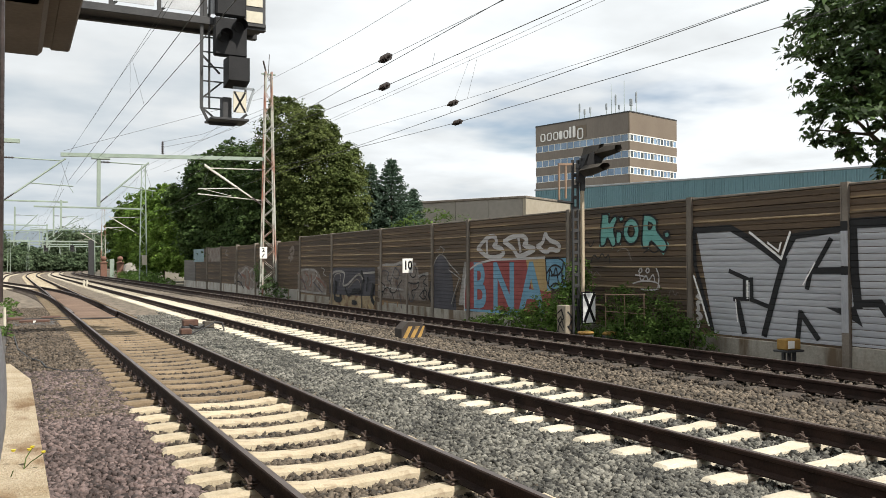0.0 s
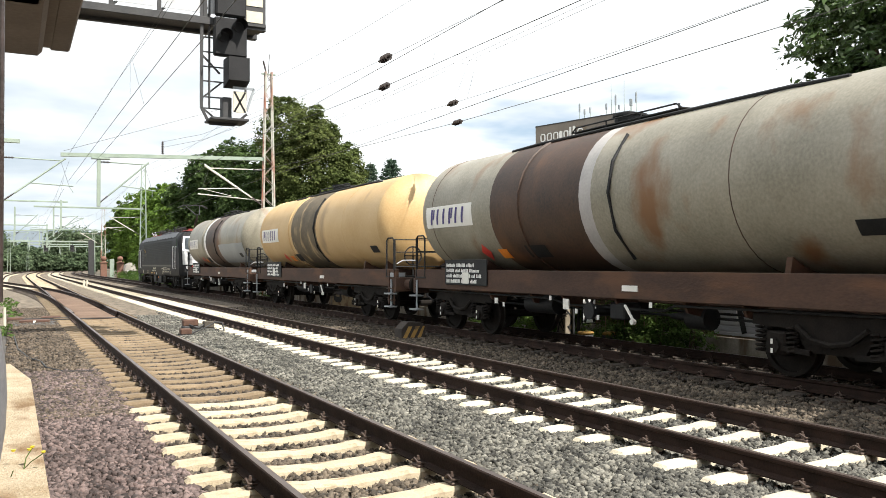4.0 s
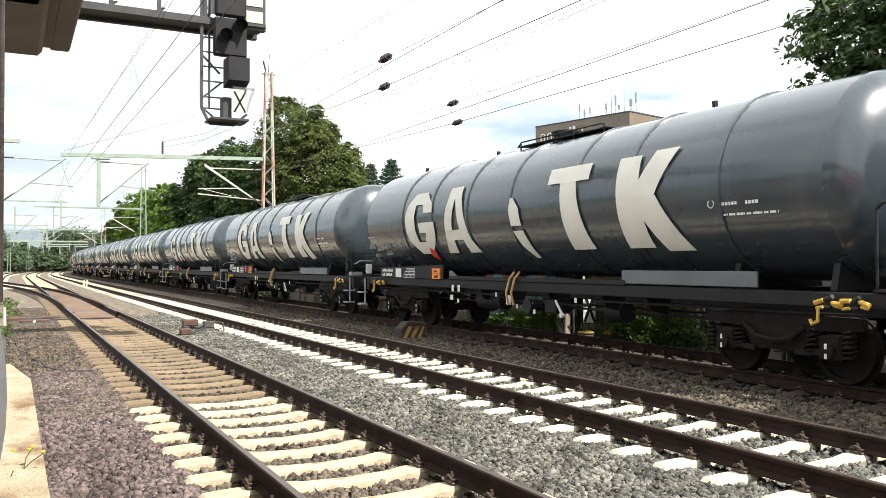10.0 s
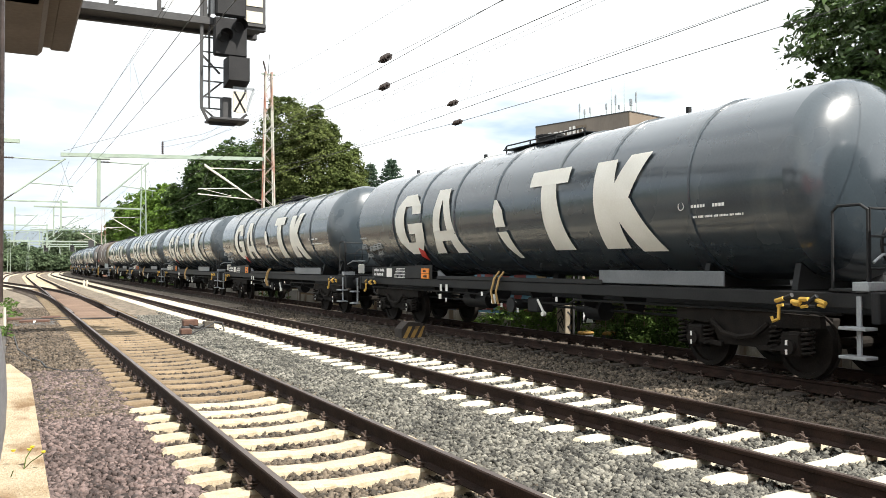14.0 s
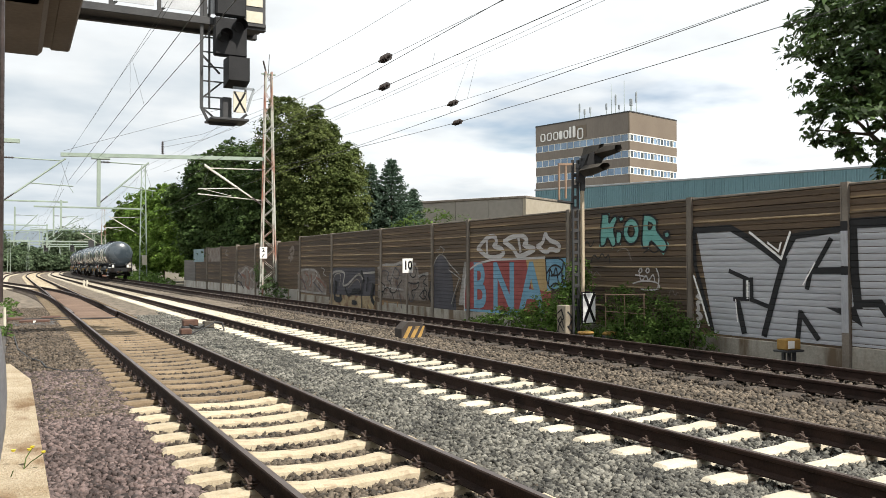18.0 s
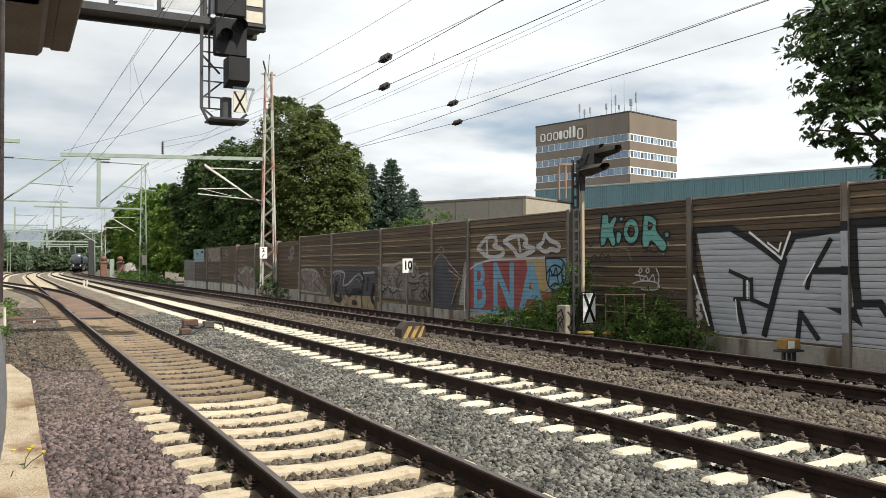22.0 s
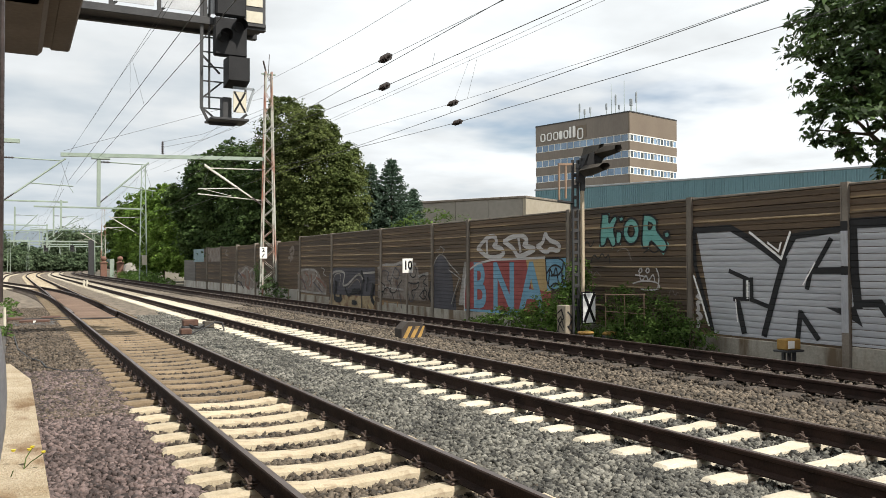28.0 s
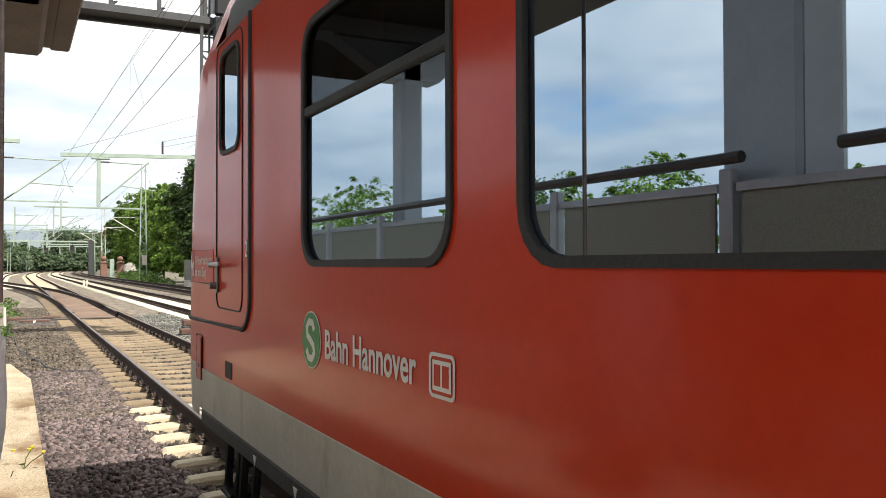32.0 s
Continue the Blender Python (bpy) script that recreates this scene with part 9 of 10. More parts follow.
def ladder_car(label, L, group, seed):
    """Taupe, rust-streaked tank wagon with a side ladder."""
    R, zc = 1.45, 2.82
    w, F = tank_car(label, L, R, zc, [(0, 10.3, "tank_taupe"), (10.3, 10.8, "tank_grey"), (10.8, 11.5, "spraypale"), (11.5, 16.6, "tank_taupe"), (16.6, L, "tank_grey")], (3.6, 5.6, 7.4, 8.6, 10.7, 12.6, 14.3, 16.0), "tank_taupe", "frame", group, tank_gap=0.7, rear_gap=1.3)
    y = lambda s: F - s
    side_patch(w, "name_patch", y(5.4), y(2.5), 2.42, 3.22, R, zc, "patch_grey", "grey repainted patch")
    side_patch(w, "name_bars", y(5.2), y(4.1), 2.62, 3.0, R, zc, "text_white", "", 0.012)
    side_patch(w, "emblem", y(3.5), y(2.95), 2.60, 3.05, R, zc, "text_white", "", 0.012)
    side_patch(w, "repair_patch", y(16.3), y(14.9), 2.2, 3.3, R, zc, "patch_grey", "grey repainted patch")
    side_patch(w, "notice_board", y(9.2), y(8.5), 2.0, 2.5, R, zc, "text_white", "", 0.014)
    side_patch(w, "hazard_plate", y(5.0), y(4.5), 2.0, 2.2, R, zc, "orange", "orange hazard plate", 0.012)
    side_patch(w, "hazard_diamond", y(6.2), y(5.8), 2.0, 2.25, R, zc, "red_mark", "red label", 0.012)
    lad = part("ladder", Shape().path([(-1.5, y(6.6), 1.25), (-1.53, y(6.6), 2.8), (-1.2, y(6.6), 3.8), (-0.6, y(6.6), 4.3)], 0.025, 6).path([(-1.5, y(7.05), 1.25), (-1.53, y(7.05), 2.8), (-1.2, y(7.05), 3.8), (-0.6, y(7.05), 4.3)], 0.025, 6), M["frame"], w)
    for k in range(9):
        z = 1.4 + k * 0.3
        x = -1.53 if z < 2.8 else -1.53 + (z - 2.8) * 0.34
        part("rung", Shape().tube((x, y(7.05), z), (x, y(6.6), z), 0.016, 6), M["frame"], lad)
    part("step_frame", Shape().path([(-1.42, y(6.5), 0.4), (-1.42, y(6.5), 1.3)], 0.03, 6).path([(-1.42, y(7.1), 0.4), (-1.42, y(7.1), 1.3)], 0.03, 6).path([(-1.42, y(6.5), 1.25), (-1.42, y(9.3), 1.25)], 0.025, 6), M["yellow"], w, "yellow grab frame")
    part("data_panel", Shape().box(-1.27, -1.24, y(4.4), y(2.6), 1.25, 1.95, 0.008), M["frame"], w)
    small_bars(w, y(2.7), 1.3, 1.6, 0.6, -1.272, seed=seed)
    part("label_plate", Shape().box(-1.285, -1.272, y(4.2), y(3.95), 1.4, 1.62, 0.004), M["white"], w)
    part("support_skirt", Shape().box(-1.2, -1.1, y(16.2), y(12.4), 1.25, 1.75, 0.02), M["patch_grey"], w)
    return w, L


M["step_grey"] = material("step_grey", (0.27, 0.285, 0.30), (0.36, 0.375, 0.385), 0.55, metal=0.2, scale=5, fine=40)
M["text_dim"] = material("stencil_dim", (0.32, 0.325, 0.32), (0.42, 0.425, 0.42), 0.6, scale=5, fine=40, bump=0.0)
M["frame_mid"] = material("frame_mid_grey", (0.11, 0.12, 0.13), (0.16, 0.17, 0.18), 0.4, scale=2, fine=30)
M["dull_red"] = material("dull_red", (0.20, 0.03, 0.025), (0.28, 0.05, 0.04), 0.7, scale=4, fine=30)
M["steel_worn"] = material("steel_worn", (0.16, 0.155, 0.145), (0.27, 0.265, 0.25), 0.45, metal=0.5, scale=12, fine=70, bump=0.05)
M["steel_light"] = material("steel_light", (0.42, 0.42, 0.41), (0.52, 0.52, 0.51), 0.35, metal=0.5, scale=12, fine=70, bump=0.03)
M["seam_red"] = material("seam_dark_red", (0.12, 0.012, 0.008), (0.16, 0.02, 0.012), 0.6, scale=6, fine=40)
M["board_dark"] = material("board_dark_grey", (0.022, 0.022, 0.024), (0.034, 0.034, 0.036), 0.6, scale=2, fine=30)
M["loco_stripe"] = material("loco_stripe_grey", (0.085, 0.078, 0.062), (0.12, 0.11, 0.09), 0.6, scale=2, fine=30)
M["name_blue"] = material("name_dark_blue", (0.05, 0.035, 0.16), (0.07, 0.05, 0.2), 0.5, scale=3, fine=30)


def locomotive(group):
    lo = thing("locomotive", "matt black electric locomotive with ribbed sides and raised pantograph", "locomotive", group=group)
    # body: cross-section outline, cab ends raked back
    sec = [(-1.43, 0.90), (-1.485, 1.02), (-1.49, 1.6), (-1.49, 2.95), (-1.42, 3.35), (-1.14, 3.66), (-0.5, 3.74), (0.5, 3.74), (1.14, 3.66), (1.42, 3.35), (1.49, 2.95), (1.49, 1.6), (1.485, 1.02), (1.43, 0.90)]

    def end_y(z):
        return 9.45 if z < 0.9 else (9.55 if z < 2.2 else 9.55 - (z - 2.2) * 0.55)
    secs = []
    for f, inset in ((-1.0, 0.09), (-0.985, 0.0), (-0.86, 0.0), (0.86, 0.0), (0.985, 0.0), (1.0, 0.09)):
        row = []
        for x, z in sec:
            e = end_y(z)
            y = f * e if abs(f) > 0.9 else f * 9.55
            row.append((x * (1 - inset), y, z))
        secs.append(row)
    part("body", Shape().loft(secs), M["loco"], lo, "matt black body", smooth=True)
    # roof slope panels
    for sx in (-1, 1):
        x0, x1 = sx * 1.43, sx * 1.13
        for a, b in ((-7.6, -5.1), (-5.05, -2.55), (-2.5, 0.0), (0.05, 2.55), (2.6, 5.1), (5.15, 7.6)):
            sh = Shape().add([(x0, a, 3.375), (x0, b, 3.375), (x1, b, 3.70), (x1, a, 3.70), (x0 + sx * 0.02, a, 3.36), (x0 + sx * 0.02, b, 3.36), (x1 + sx * 0.02, b, 3.72), (x1 + sx * 0.02, a, 3.72)], [(4, 5, 6, 7), (0, 1, 5, 4), (1, 2, 6, 5), (2, 3, 7, 6), (3, 0, 4, 7)])
            part("roof_panel", sh, M["loco_grey"], lo)
        for k in range(13):
            z = 1.72 + k * 0.118
            x = sx * 1.495
            part("side_rib", Shape().box(min(x, x + sx * 0.022), max(x, x + sx * 0.022), -6.6, 6.95, z, z + 0.045, 0.008), M["loco"], lo)
        x = sx * 1.492
        part("stripe", Shape().box(min(x, x + sx * 0.005), max(x, x + sx * 0.005), -6.6, 6.95, 1.50, 1.61), M["loco_stripe"], lo)
    # details of the side facing the platform
    for yy in (-7.5, -8.35, 7.5, 8.35):
        part("handrail", Shape().path([(-1.5, yy, 1.35), (-1.56, yy, 1.4), (-1.56, yy, 2.75), (-1.5, yy, 2.8)], 0.022, 6), M["silver"], lo)
    for yy in (-7.93, 7.93):
        d = part("cab_door", Shape().box(-1.503, -1.488, yy - 0.36, yy + 0.36, 1.2, 2.95, 0.006), M["loco"], lo)
        part("door_handle", Shape().path([(-1.51, yy - 0.22, 1.75), (-1.55, yy - 0.22, 1.8), (-1.55, yy - 0.1, 1.86)], 0.014, 6), M["silver"], d)
    part("side_window", Shape().prism_x([(-8.42, 2.68), (-8.42, 3.25), (-8.58, 3.25), (-8.82, 2.68)], -1.506, -1.48), M["cabglass"], lo, "cab side window")
    part("side_window", Shape().prism_x([(8.42, 2.68), (8.42, 3.25), (8.58, 3.25), (8.82, 2.68)], -1.506, -1.48), M["cabglass"], lo, "cab side window")
    part("notice_plate", Shape().box(-1.50, -1.492, -0.52, -0.38, 0.93, 1.07, 0.003), M["white"], lo)
    part("lamp_plate", Shape().box(-1.42, -1.40, -0.85, -0.72, 0.68, 0.80, 0.003), M["orange"], lo)
    for yy in (1.97, 1.4, 0.57):
        part("cable_socket", Shape().box(-1.52, -1.40, yy - 0.1, yy + 0.1, 0.98, 1.08, 0.02), M["lattice_yellow"], lo)
    part("company_board", Shape().box(-1.50, -1.492, -7.25, -6.9, 1.72, 2.05, 0.003), M["patch_grey"], lo)
    for k in range(10):
        z = 1.975 + k * 0.118
        part("board_strip", Shape().box(-1.526, -1.516, 5.70, 6.87, z - 0.036, z + 0.036, 0.003), M["board_dark"], lo)
    small_bars(lo, 5.66, 2.18, 1.5, 0.26, -1.524, "loco_stripe", seed=19)
    part("emblem", Shape().box(-1.53, -1.515, 5.24, 5.38, 2.66, 2.80).box(-1.53, -1.515, 5.09, 5.23, 2.51, 2.65), M["yellow"], lo, "yellow square marks")
    for k, (yy, zz, ww, hh) in enumerate(((1.2, 1.29, 1.26, 0.16), (1.75, 1.175, 2.35, 0.10), (-2.6, 1.30, 0.9, 0.1), (-3.4, 1.08, 0.5, 0.4), (-4.2, 1.08, 0.5, 0.4), (-4.9, 1.28, 1.3, 0.12), (-4.9, 1.1, 1.0, 0.1))):
        small_bars(lo, yy, zz, ww, hh, -1.492, "beige", seed=20 + k)
    for yy in (-6.1, -3.2, 6.4, 3.9):
        part("jack_mark", Shape().box(-1.496, -1.486, yy - 0.1, yy + 0.1, 0.98, 1.22), M["beige"], lo)
    # rear face that catches the sun
    for s in (-1, 1):
        yf = lambda z, s=s: s * (end_y(z) + 0.012)
        # added silver sheet: the sun's glare on the windscreen as bright paint
        part("screen_surround", Shape().add([(-1.32, yf(2.45) - s * 0.004, 2.45), (1.32, yf(2.45) - s * 0.004, 2.45), (1.16, yf(3.4) - s * 0.004, 3.4), (-1.16, yf(3.4) - s * 0.004, 3.4)], [(0, 1, 2, 3)]), M["silver"], lo, "silver sheet round the windscreen in place of sun glare")
        part("windscreen", Shape().add([(-1.15, yf(2.55), 2.55), (1.15, yf(2.55), 2.55), (1.05, yf(3.3), 3.3), (-1.05, yf(3.3), 3.3), (-1.15, yf(2.55) - s * 0.05, 2.55), (1.15, yf(2.55) - s * 0.05, 2.55), (1.05, yf(3.3) - s * 0.05, 3.3), (-1.05, yf(3.3) - s * 0.05, 3.3)], [(0, 1, 2, 3), (0, 1, 5, 4), (1, 2, 6, 5), (2, 3, 7, 6), (3, 0, 4, 7)]), M["cabglass"], lo, "raked windscreen")
        part("front_panel", Shape().add([(-1.3, yf(1.6), 1.62), (1.3, yf(1.6), 1.62), (1.3, yf(2.44), 2.44), (-1.3, yf(2.44), 2.44), (-1.3, yf(1.6) - s * 0.05, 1.62), (1.3, yf(1.6) - s * 0.05, 1.62), (1.3, yf(2.44) - s * 0.05, 2.44), (-1.3, yf(2.44) - s * 0.05, 2.44)], [(0, 1, 2, 3), (0, 1, 5, 4), (1, 2, 6, 5), (2, 3, 7, 6), (3, 0, 4, 7)]), M["silver"], lo, "silver front panel")
        part("front_band", Shape().box(-0.75, 0.75, min(yf(1.4), yf(1.4) - s * 0.05), max(yf(1.4), yf(1.4) - s * 0.05), 1.28, 1.58, 0.01), M["red_mark"], lo, "red front band")
        for sx in (-1, 1):
            part("headlight", Shape().tube((sx * 0.98, yf(1.4) - s * 0.03, 1.45), (sx * 0.98, yf(1.4) + s * 0.02, 1.45), 0.12, 14), M["silver"], lo)
        part("wiper", Shape().path([(0.2, yf(2.5) + s * 0.03, 2.5), (0.5, yf(3.1) + s * 0.03, 3.1)], 0.014, 5).path([(0.1, yf(2.5) + s * 0.03, 2.5), (0.25, yf(2.9) + s * 0.03, 2.95)], 0.02, 5), M["rubber"], lo)
        part("front_rail", Shape().path([(-0.9, yf(2.0) + s * 0.06, 2.2), (-0.2, yf(2.0) + s * 0.06, 2.2), (-0.15, yf(2.0) + s * 0.06, 1.65)], 0.018, 6), M["rubber"], lo)
        part("snow_plough", Shape().prism_x([(s * 8.9, 0.2), (s * 9.35, 0.25), (s * 9.3, 0.7), (s * 8.9, 0.7)], -1.25, 1.25), M["frame"], lo)
    buffers(lo, 19.9, "loco")
    for yb in (-4.95, 4.95):
        bogie(lo, yb, wb=2.9, r=0.62)
    for k, (yy, w2, z0, z1) in enumerate(((-7.6, 0.35, 0.35, 0.8), (-2.85, 0.25, 0.3, 0.75), (2.85, 0.25, 0.3, 0.75), (7.4, 0.3, 0.35, 0.8), (3.4, 0.2, 0.45, 0.85), (6.6, 0.2, 0.45, 0.85), (-3.4, 0.2, 0.45, 0.85), (-6.6, 0.2, 0.45, 0.85))):
        part("sand_box", Shape().prism_x([(yy - w2, z1), (yy + w2, z1), (yy + w2 * 0.7, z0), (yy - w2 * 0.7, z0)], -1.36, -1.12), M["bogie"], lo)
        part("sand_pipe", Shape().path([(-1.28, yy, z0 + 0.02), (-1.22, yy + 0.12, 0.25), (-0.9, yy + 0.2, 0.1)], 0.02, 6), M["bogie"], lo)
    for yy in (-5.6, -4.3, 4.3, 5.6):
        part("damper", Shape().tube((-1.3, yy - 0.45, 0.78), (-1.3, yy + 0.1, 0.72), 0.05, 10).tube((-1.3, yy + 0.1, 0.72), (-1.3, yy + 0.45, 0.70), 0.035, 10), M["frame"], lo)
    part("under_skirt", Shape().box(-1.1, 1.1, -8.9, 8.9, 0.5, 0.92, 0.05), M["bogie"], lo)
    part("under_box", Shape().box(-1.25, 1.25, -2.4, 2.4, 0.32, 0.95, 0.05), M["frame"], lo)
    part("tool_box", Shape().box(-1.40, -1.2, 0.4, 1.6, 0.45, 0.85, 0.03), M["frame"], lo)
    part("tool_box", Shape().box(-1.40, -1.2, -1.9, -0.6, 0.4, 0.85, 0.03), M["frame"], lo)
    for yy in (-7.93, 7.93, -8.75, 8.75):
        part("cab_steps", Shape().box(-1.47, -1.3, yy - 0.25, yy + 0.25, 0.3, 0.34).box(-1.47, -1.3, yy - 0.25, yy + 0.25, 0.62, 0.66).bar((-1.45, yy - 0.25, 0.3), (-1.45, yy - 0.25, 0.95), 0.03, 0.03).bar((-1.45, yy + 0.25, 0.3), (-1.45, yy + 0.25, 0.95), 0.03, 0.03), M["frame"], lo)
    # roof gear
    for yy in (-4.9, -4.2, -3.5, -2.8, -2.1, -1.0, 0.4, 1.0, 2.2, 2.7, 3.2, 3.7, 4.4):
        sh = Shape()
        for k in range(4):
            sh.tube((-0.35, yy, 3.80 + k * 0.075), (-0.35, yy, 3.835 + k * 0.075), 0.12, 10)
        sh.tube((-0.35, yy, 3.74), (-0.35, yy, 4.12), 0.06, 8)
        part("roof_insulator", sh, M["insul"], lo)
    part("roof_busbar", Shape().path([(-0.35, -5.2, 4.12), (-0.35, -2.0, 4.13), (-0.35, 2.6, 4.12), (-0.35, 4.6, 4.12), (-0.35, 6.0, 4.0)], 0.03, 6), M["steel_dark"], lo)
    part("roof_busbar", Shape().path([(0.3, -5.5, 3.98), (0.3, 5.5, 3.98)], 0.03, 6), M["steel_dark"], lo)
    for k in range(14):
        yy = -7.4 + k * 1.14
        part("roof_latch", Shape().box(-1.47, -1.43, yy - 0.03, yy + 0.03, 3.33, 3.42, 0.01), M["steel_dark"], lo)
    for yy in (-3.85, -2.45, 0.7, 2.45, 3.45):
        part("roof_conductor", Shape().path([(-0.35, yy - 0.3, 4.1), (-0.62, yy, 4.22), (-0.6, yy + 0.25, 4.0), (-0.35, yy + 0.4, 3.85)], 0.022, 6), M["steel_dark"], lo)
    part("roof_box", Shape().box(-0.8, 0.8, -1.6, 0.2, 3.75, 3.92, 0.03).box(-0.7, 0.7, 0.9, 2.2, 3.75, 3.9, 0.03), M["loco_grey"], lo)
    for yy in (5.6, 6.2, 7.0):
        part("roof_cable", Shape().path([(-0.6, yy - 0.35, 3.84), (-0.75, yy - 0.15, 4.12), (-0.7, yy + 0.15, 4.16), (-0.55, yy + 0.4, 3.86)], 0.02, 6), M["silver"], lo, "pale cable loop")
    for yy, up in ((-6.5, True), (6.5, False), (4.9, False)):
        s = 1 if yy > 0 else -1
        part("pantograph_base", Shape().box(-0.7, 0.7, yy - 0.7, yy + 0.7, 3.80, 3.86, 0.01).box(-0.5, 0.5, yy - 0.55, yy - 0.4, 3.86, 3.95, 0.01), M["dull_red"], lo, "dull red pantograph base")
        if up:
            part("lower_arm", Shape().path([(0, yy + 0.4, 3.95), (0, yy - 0.9, 4.85)], 0.045, 8), M["steel_dark"], lo)
            part("upper_arm", Shape().path([(-0.12, yy - 0.9, 4.85), (-0.45, yy + 0.75, 5.52)], 0.025, 6).path([(0.12, yy - 0.9, 4.85), (0.45, yy + 0.75, 5.52)], 0.025, 6).path([(0.1, yy + 0.1, 3.95), (0.0, yy - 1.02, 4.70)], 0.015, 6), M["steel_dark"], lo)
            part("collector_head", Shape().path([(-0.95, yy + 0.6, 5.38), (-0.6, yy + 0.6, 5.56), (0.6, yy + 0.6, 5.56), (0.95, yy + 0.6, 5.38)], 0.022, 6).path([(-0.95, yy + 0.95, 5.38), (-0.6, yy + 0.95, 5.56), (0.6, yy + 0.95, 5.56), (0.95, yy + 0.95, 5.38)], 0.022, 6), M["steel_dark"], lo)
        else:
            part("folded_arm", Shape().path([(-0.1, yy - 0.8, 3.98), (-0.1, yy + 0.8, 4.04), (-0.35, yy - 0.7, 4.12)], 0.03, 6).path([(0.1, yy - 0.8, 3.98), (0.1, yy + 0.8, 4.04), (0.35, yy - 0.7, 4.12)], 0.03, 6), M["steel_dark"], lo)
            part("collector_head", Shape().path([(-0.95, yy - 0.7, 4.0), (-0.6, yy - 0.7, 4.16), (0.6, yy - 0.7, 4.16), (0.95, yy - 0.7, 4.0)], 0.022, 6).path([(-0.95, yy - 0.4, 4.0), (-0.6, yy - 0.4, 4.16), (0.6, yy - 0.4, 4.16), (0.95, yy - 0.4, 4.0)], 0.022, 6), M["steel_dark"], lo)
    return lo, 19.9


SPEED = 27.466
TRAIN_X = TRACK_X[2]


def build_freight():
    """The train in order from its locomotive; returns (vehicle, distance of its centre behind the locomotive's)."""
    g = "freight train"
    out = []
    lo, L = locomotive(g)
    out.append((lo, -0.25))
    back = L / 2
    c1, l1 = banner_car("weathered grey tank wagon with brown and white bands and rust", 15.94, "tank_grey",
                        [(0, 6.31, "tank_grey"), (6.31, 6.72, "text_white"), (6.72, 9.72, "tank_brown"), (9.72, 15.94, "tank_grey")], "rust_frame", g, "white", 11, 2.3, 1.2, 0.85)
    side_patch(c1, "repaint_patch", 7.97 - 14.6, 7.97 - 9.74, 1.72, 2.62, 1.42, 2.86, "patch_grey", "grey repainted patch")
    c2, l2 = banner_car("tan tank wagon with a dark dirty band and chipped paint", 15.94, "tank_tan",
                        [(0, 6.23, "tank_tan"), (6.23, 9.04, "tank_dirt"), (9.04, 15.94, "tank_tan")], "rust_frame", g, "white", 12, 2.2, 1.3, 0.9)
    c3, l3 = banner_car("rust-streaked grey tank wagon with a dark brown band", 15.94, "tank_brown",
                        [(0, 4.8, "tank_grey"), (4.8, 8.0, "tank_brown"), (8.0, 8.35, "spraypale"), (8.35, 15.94, "tank_grey")], "rust_frame", g, "white", 13, 1.7, 0.95)
    for c, l in ((c1, l1), (c2, l2), (c3, l3)):
        out.append((c, back + l / 2))
        back += l
    first, l = emblem_car("", g)
    vt, _ = ladder_car("taupe tank wagon with rust streaks, ribs, side ladder and pale band", 18.207, g, 31)
    for i in range(1, 17):
        if i == 10:
            car = vt
        elif i == 1:
            car = first
        else:
            car = copy_thing(first, pose(0, 0, 0))
        out.append((car, back + l / 2))
        back += l
    # one wagon in four carries its red diamond on the lower board
    for i, (car, _) in enumerate(out[4:]):
        gone = "hazard_diamond" if i % 4 == 3 else "hazard_board"
        for ch in list(car.children):
            if car is not vt and ch.name.startswith(gone):
                bpy.data.objects.remove(ch)
    return out


M["tank_dirt"] = material("tank_dirty_band", (0.075, 0.055, 0.03), (0.15, 0.115, 0.07), 0.7, scale=1.4, fine=14, bump=0.12, stain=((0.42, 0.30, 0.15), 1.5, (1, 1.6, 0.8), 0.57))


SHIELD = [(-0.041, 1.706), (0.137, 1.706), (0.137, 1.60), (0.136, 1.576), (0.128, 1.555), (0.113, 1.535), (0.088, 1.516), (0.048, 1.507), (0.010, 1.516), (-0.012, 1.528), (-0.028, 1.548), (-0.040, 1.572), (-0.041, 1.60)]


# the red commuter train on the near track
def emu_front_y(z):
    pts = ((0.3, -0.02), (0.66, 0.10), (0.95, 0.15), (1.25, 0.16), (2.0, 0.09), (2.5, -0.01), (2.93, -0.19), (3.4, -0.62), (3.75, -1.15), (3.9, -1.6))
    for (z0, y0), (z1, y1) in zip(pts, pts[1:]):
        if z <= z1:
            return y0 + (y1 - y0) * max(0, (z - z0)) / (z1 - z0)
    return pts[-1][1]


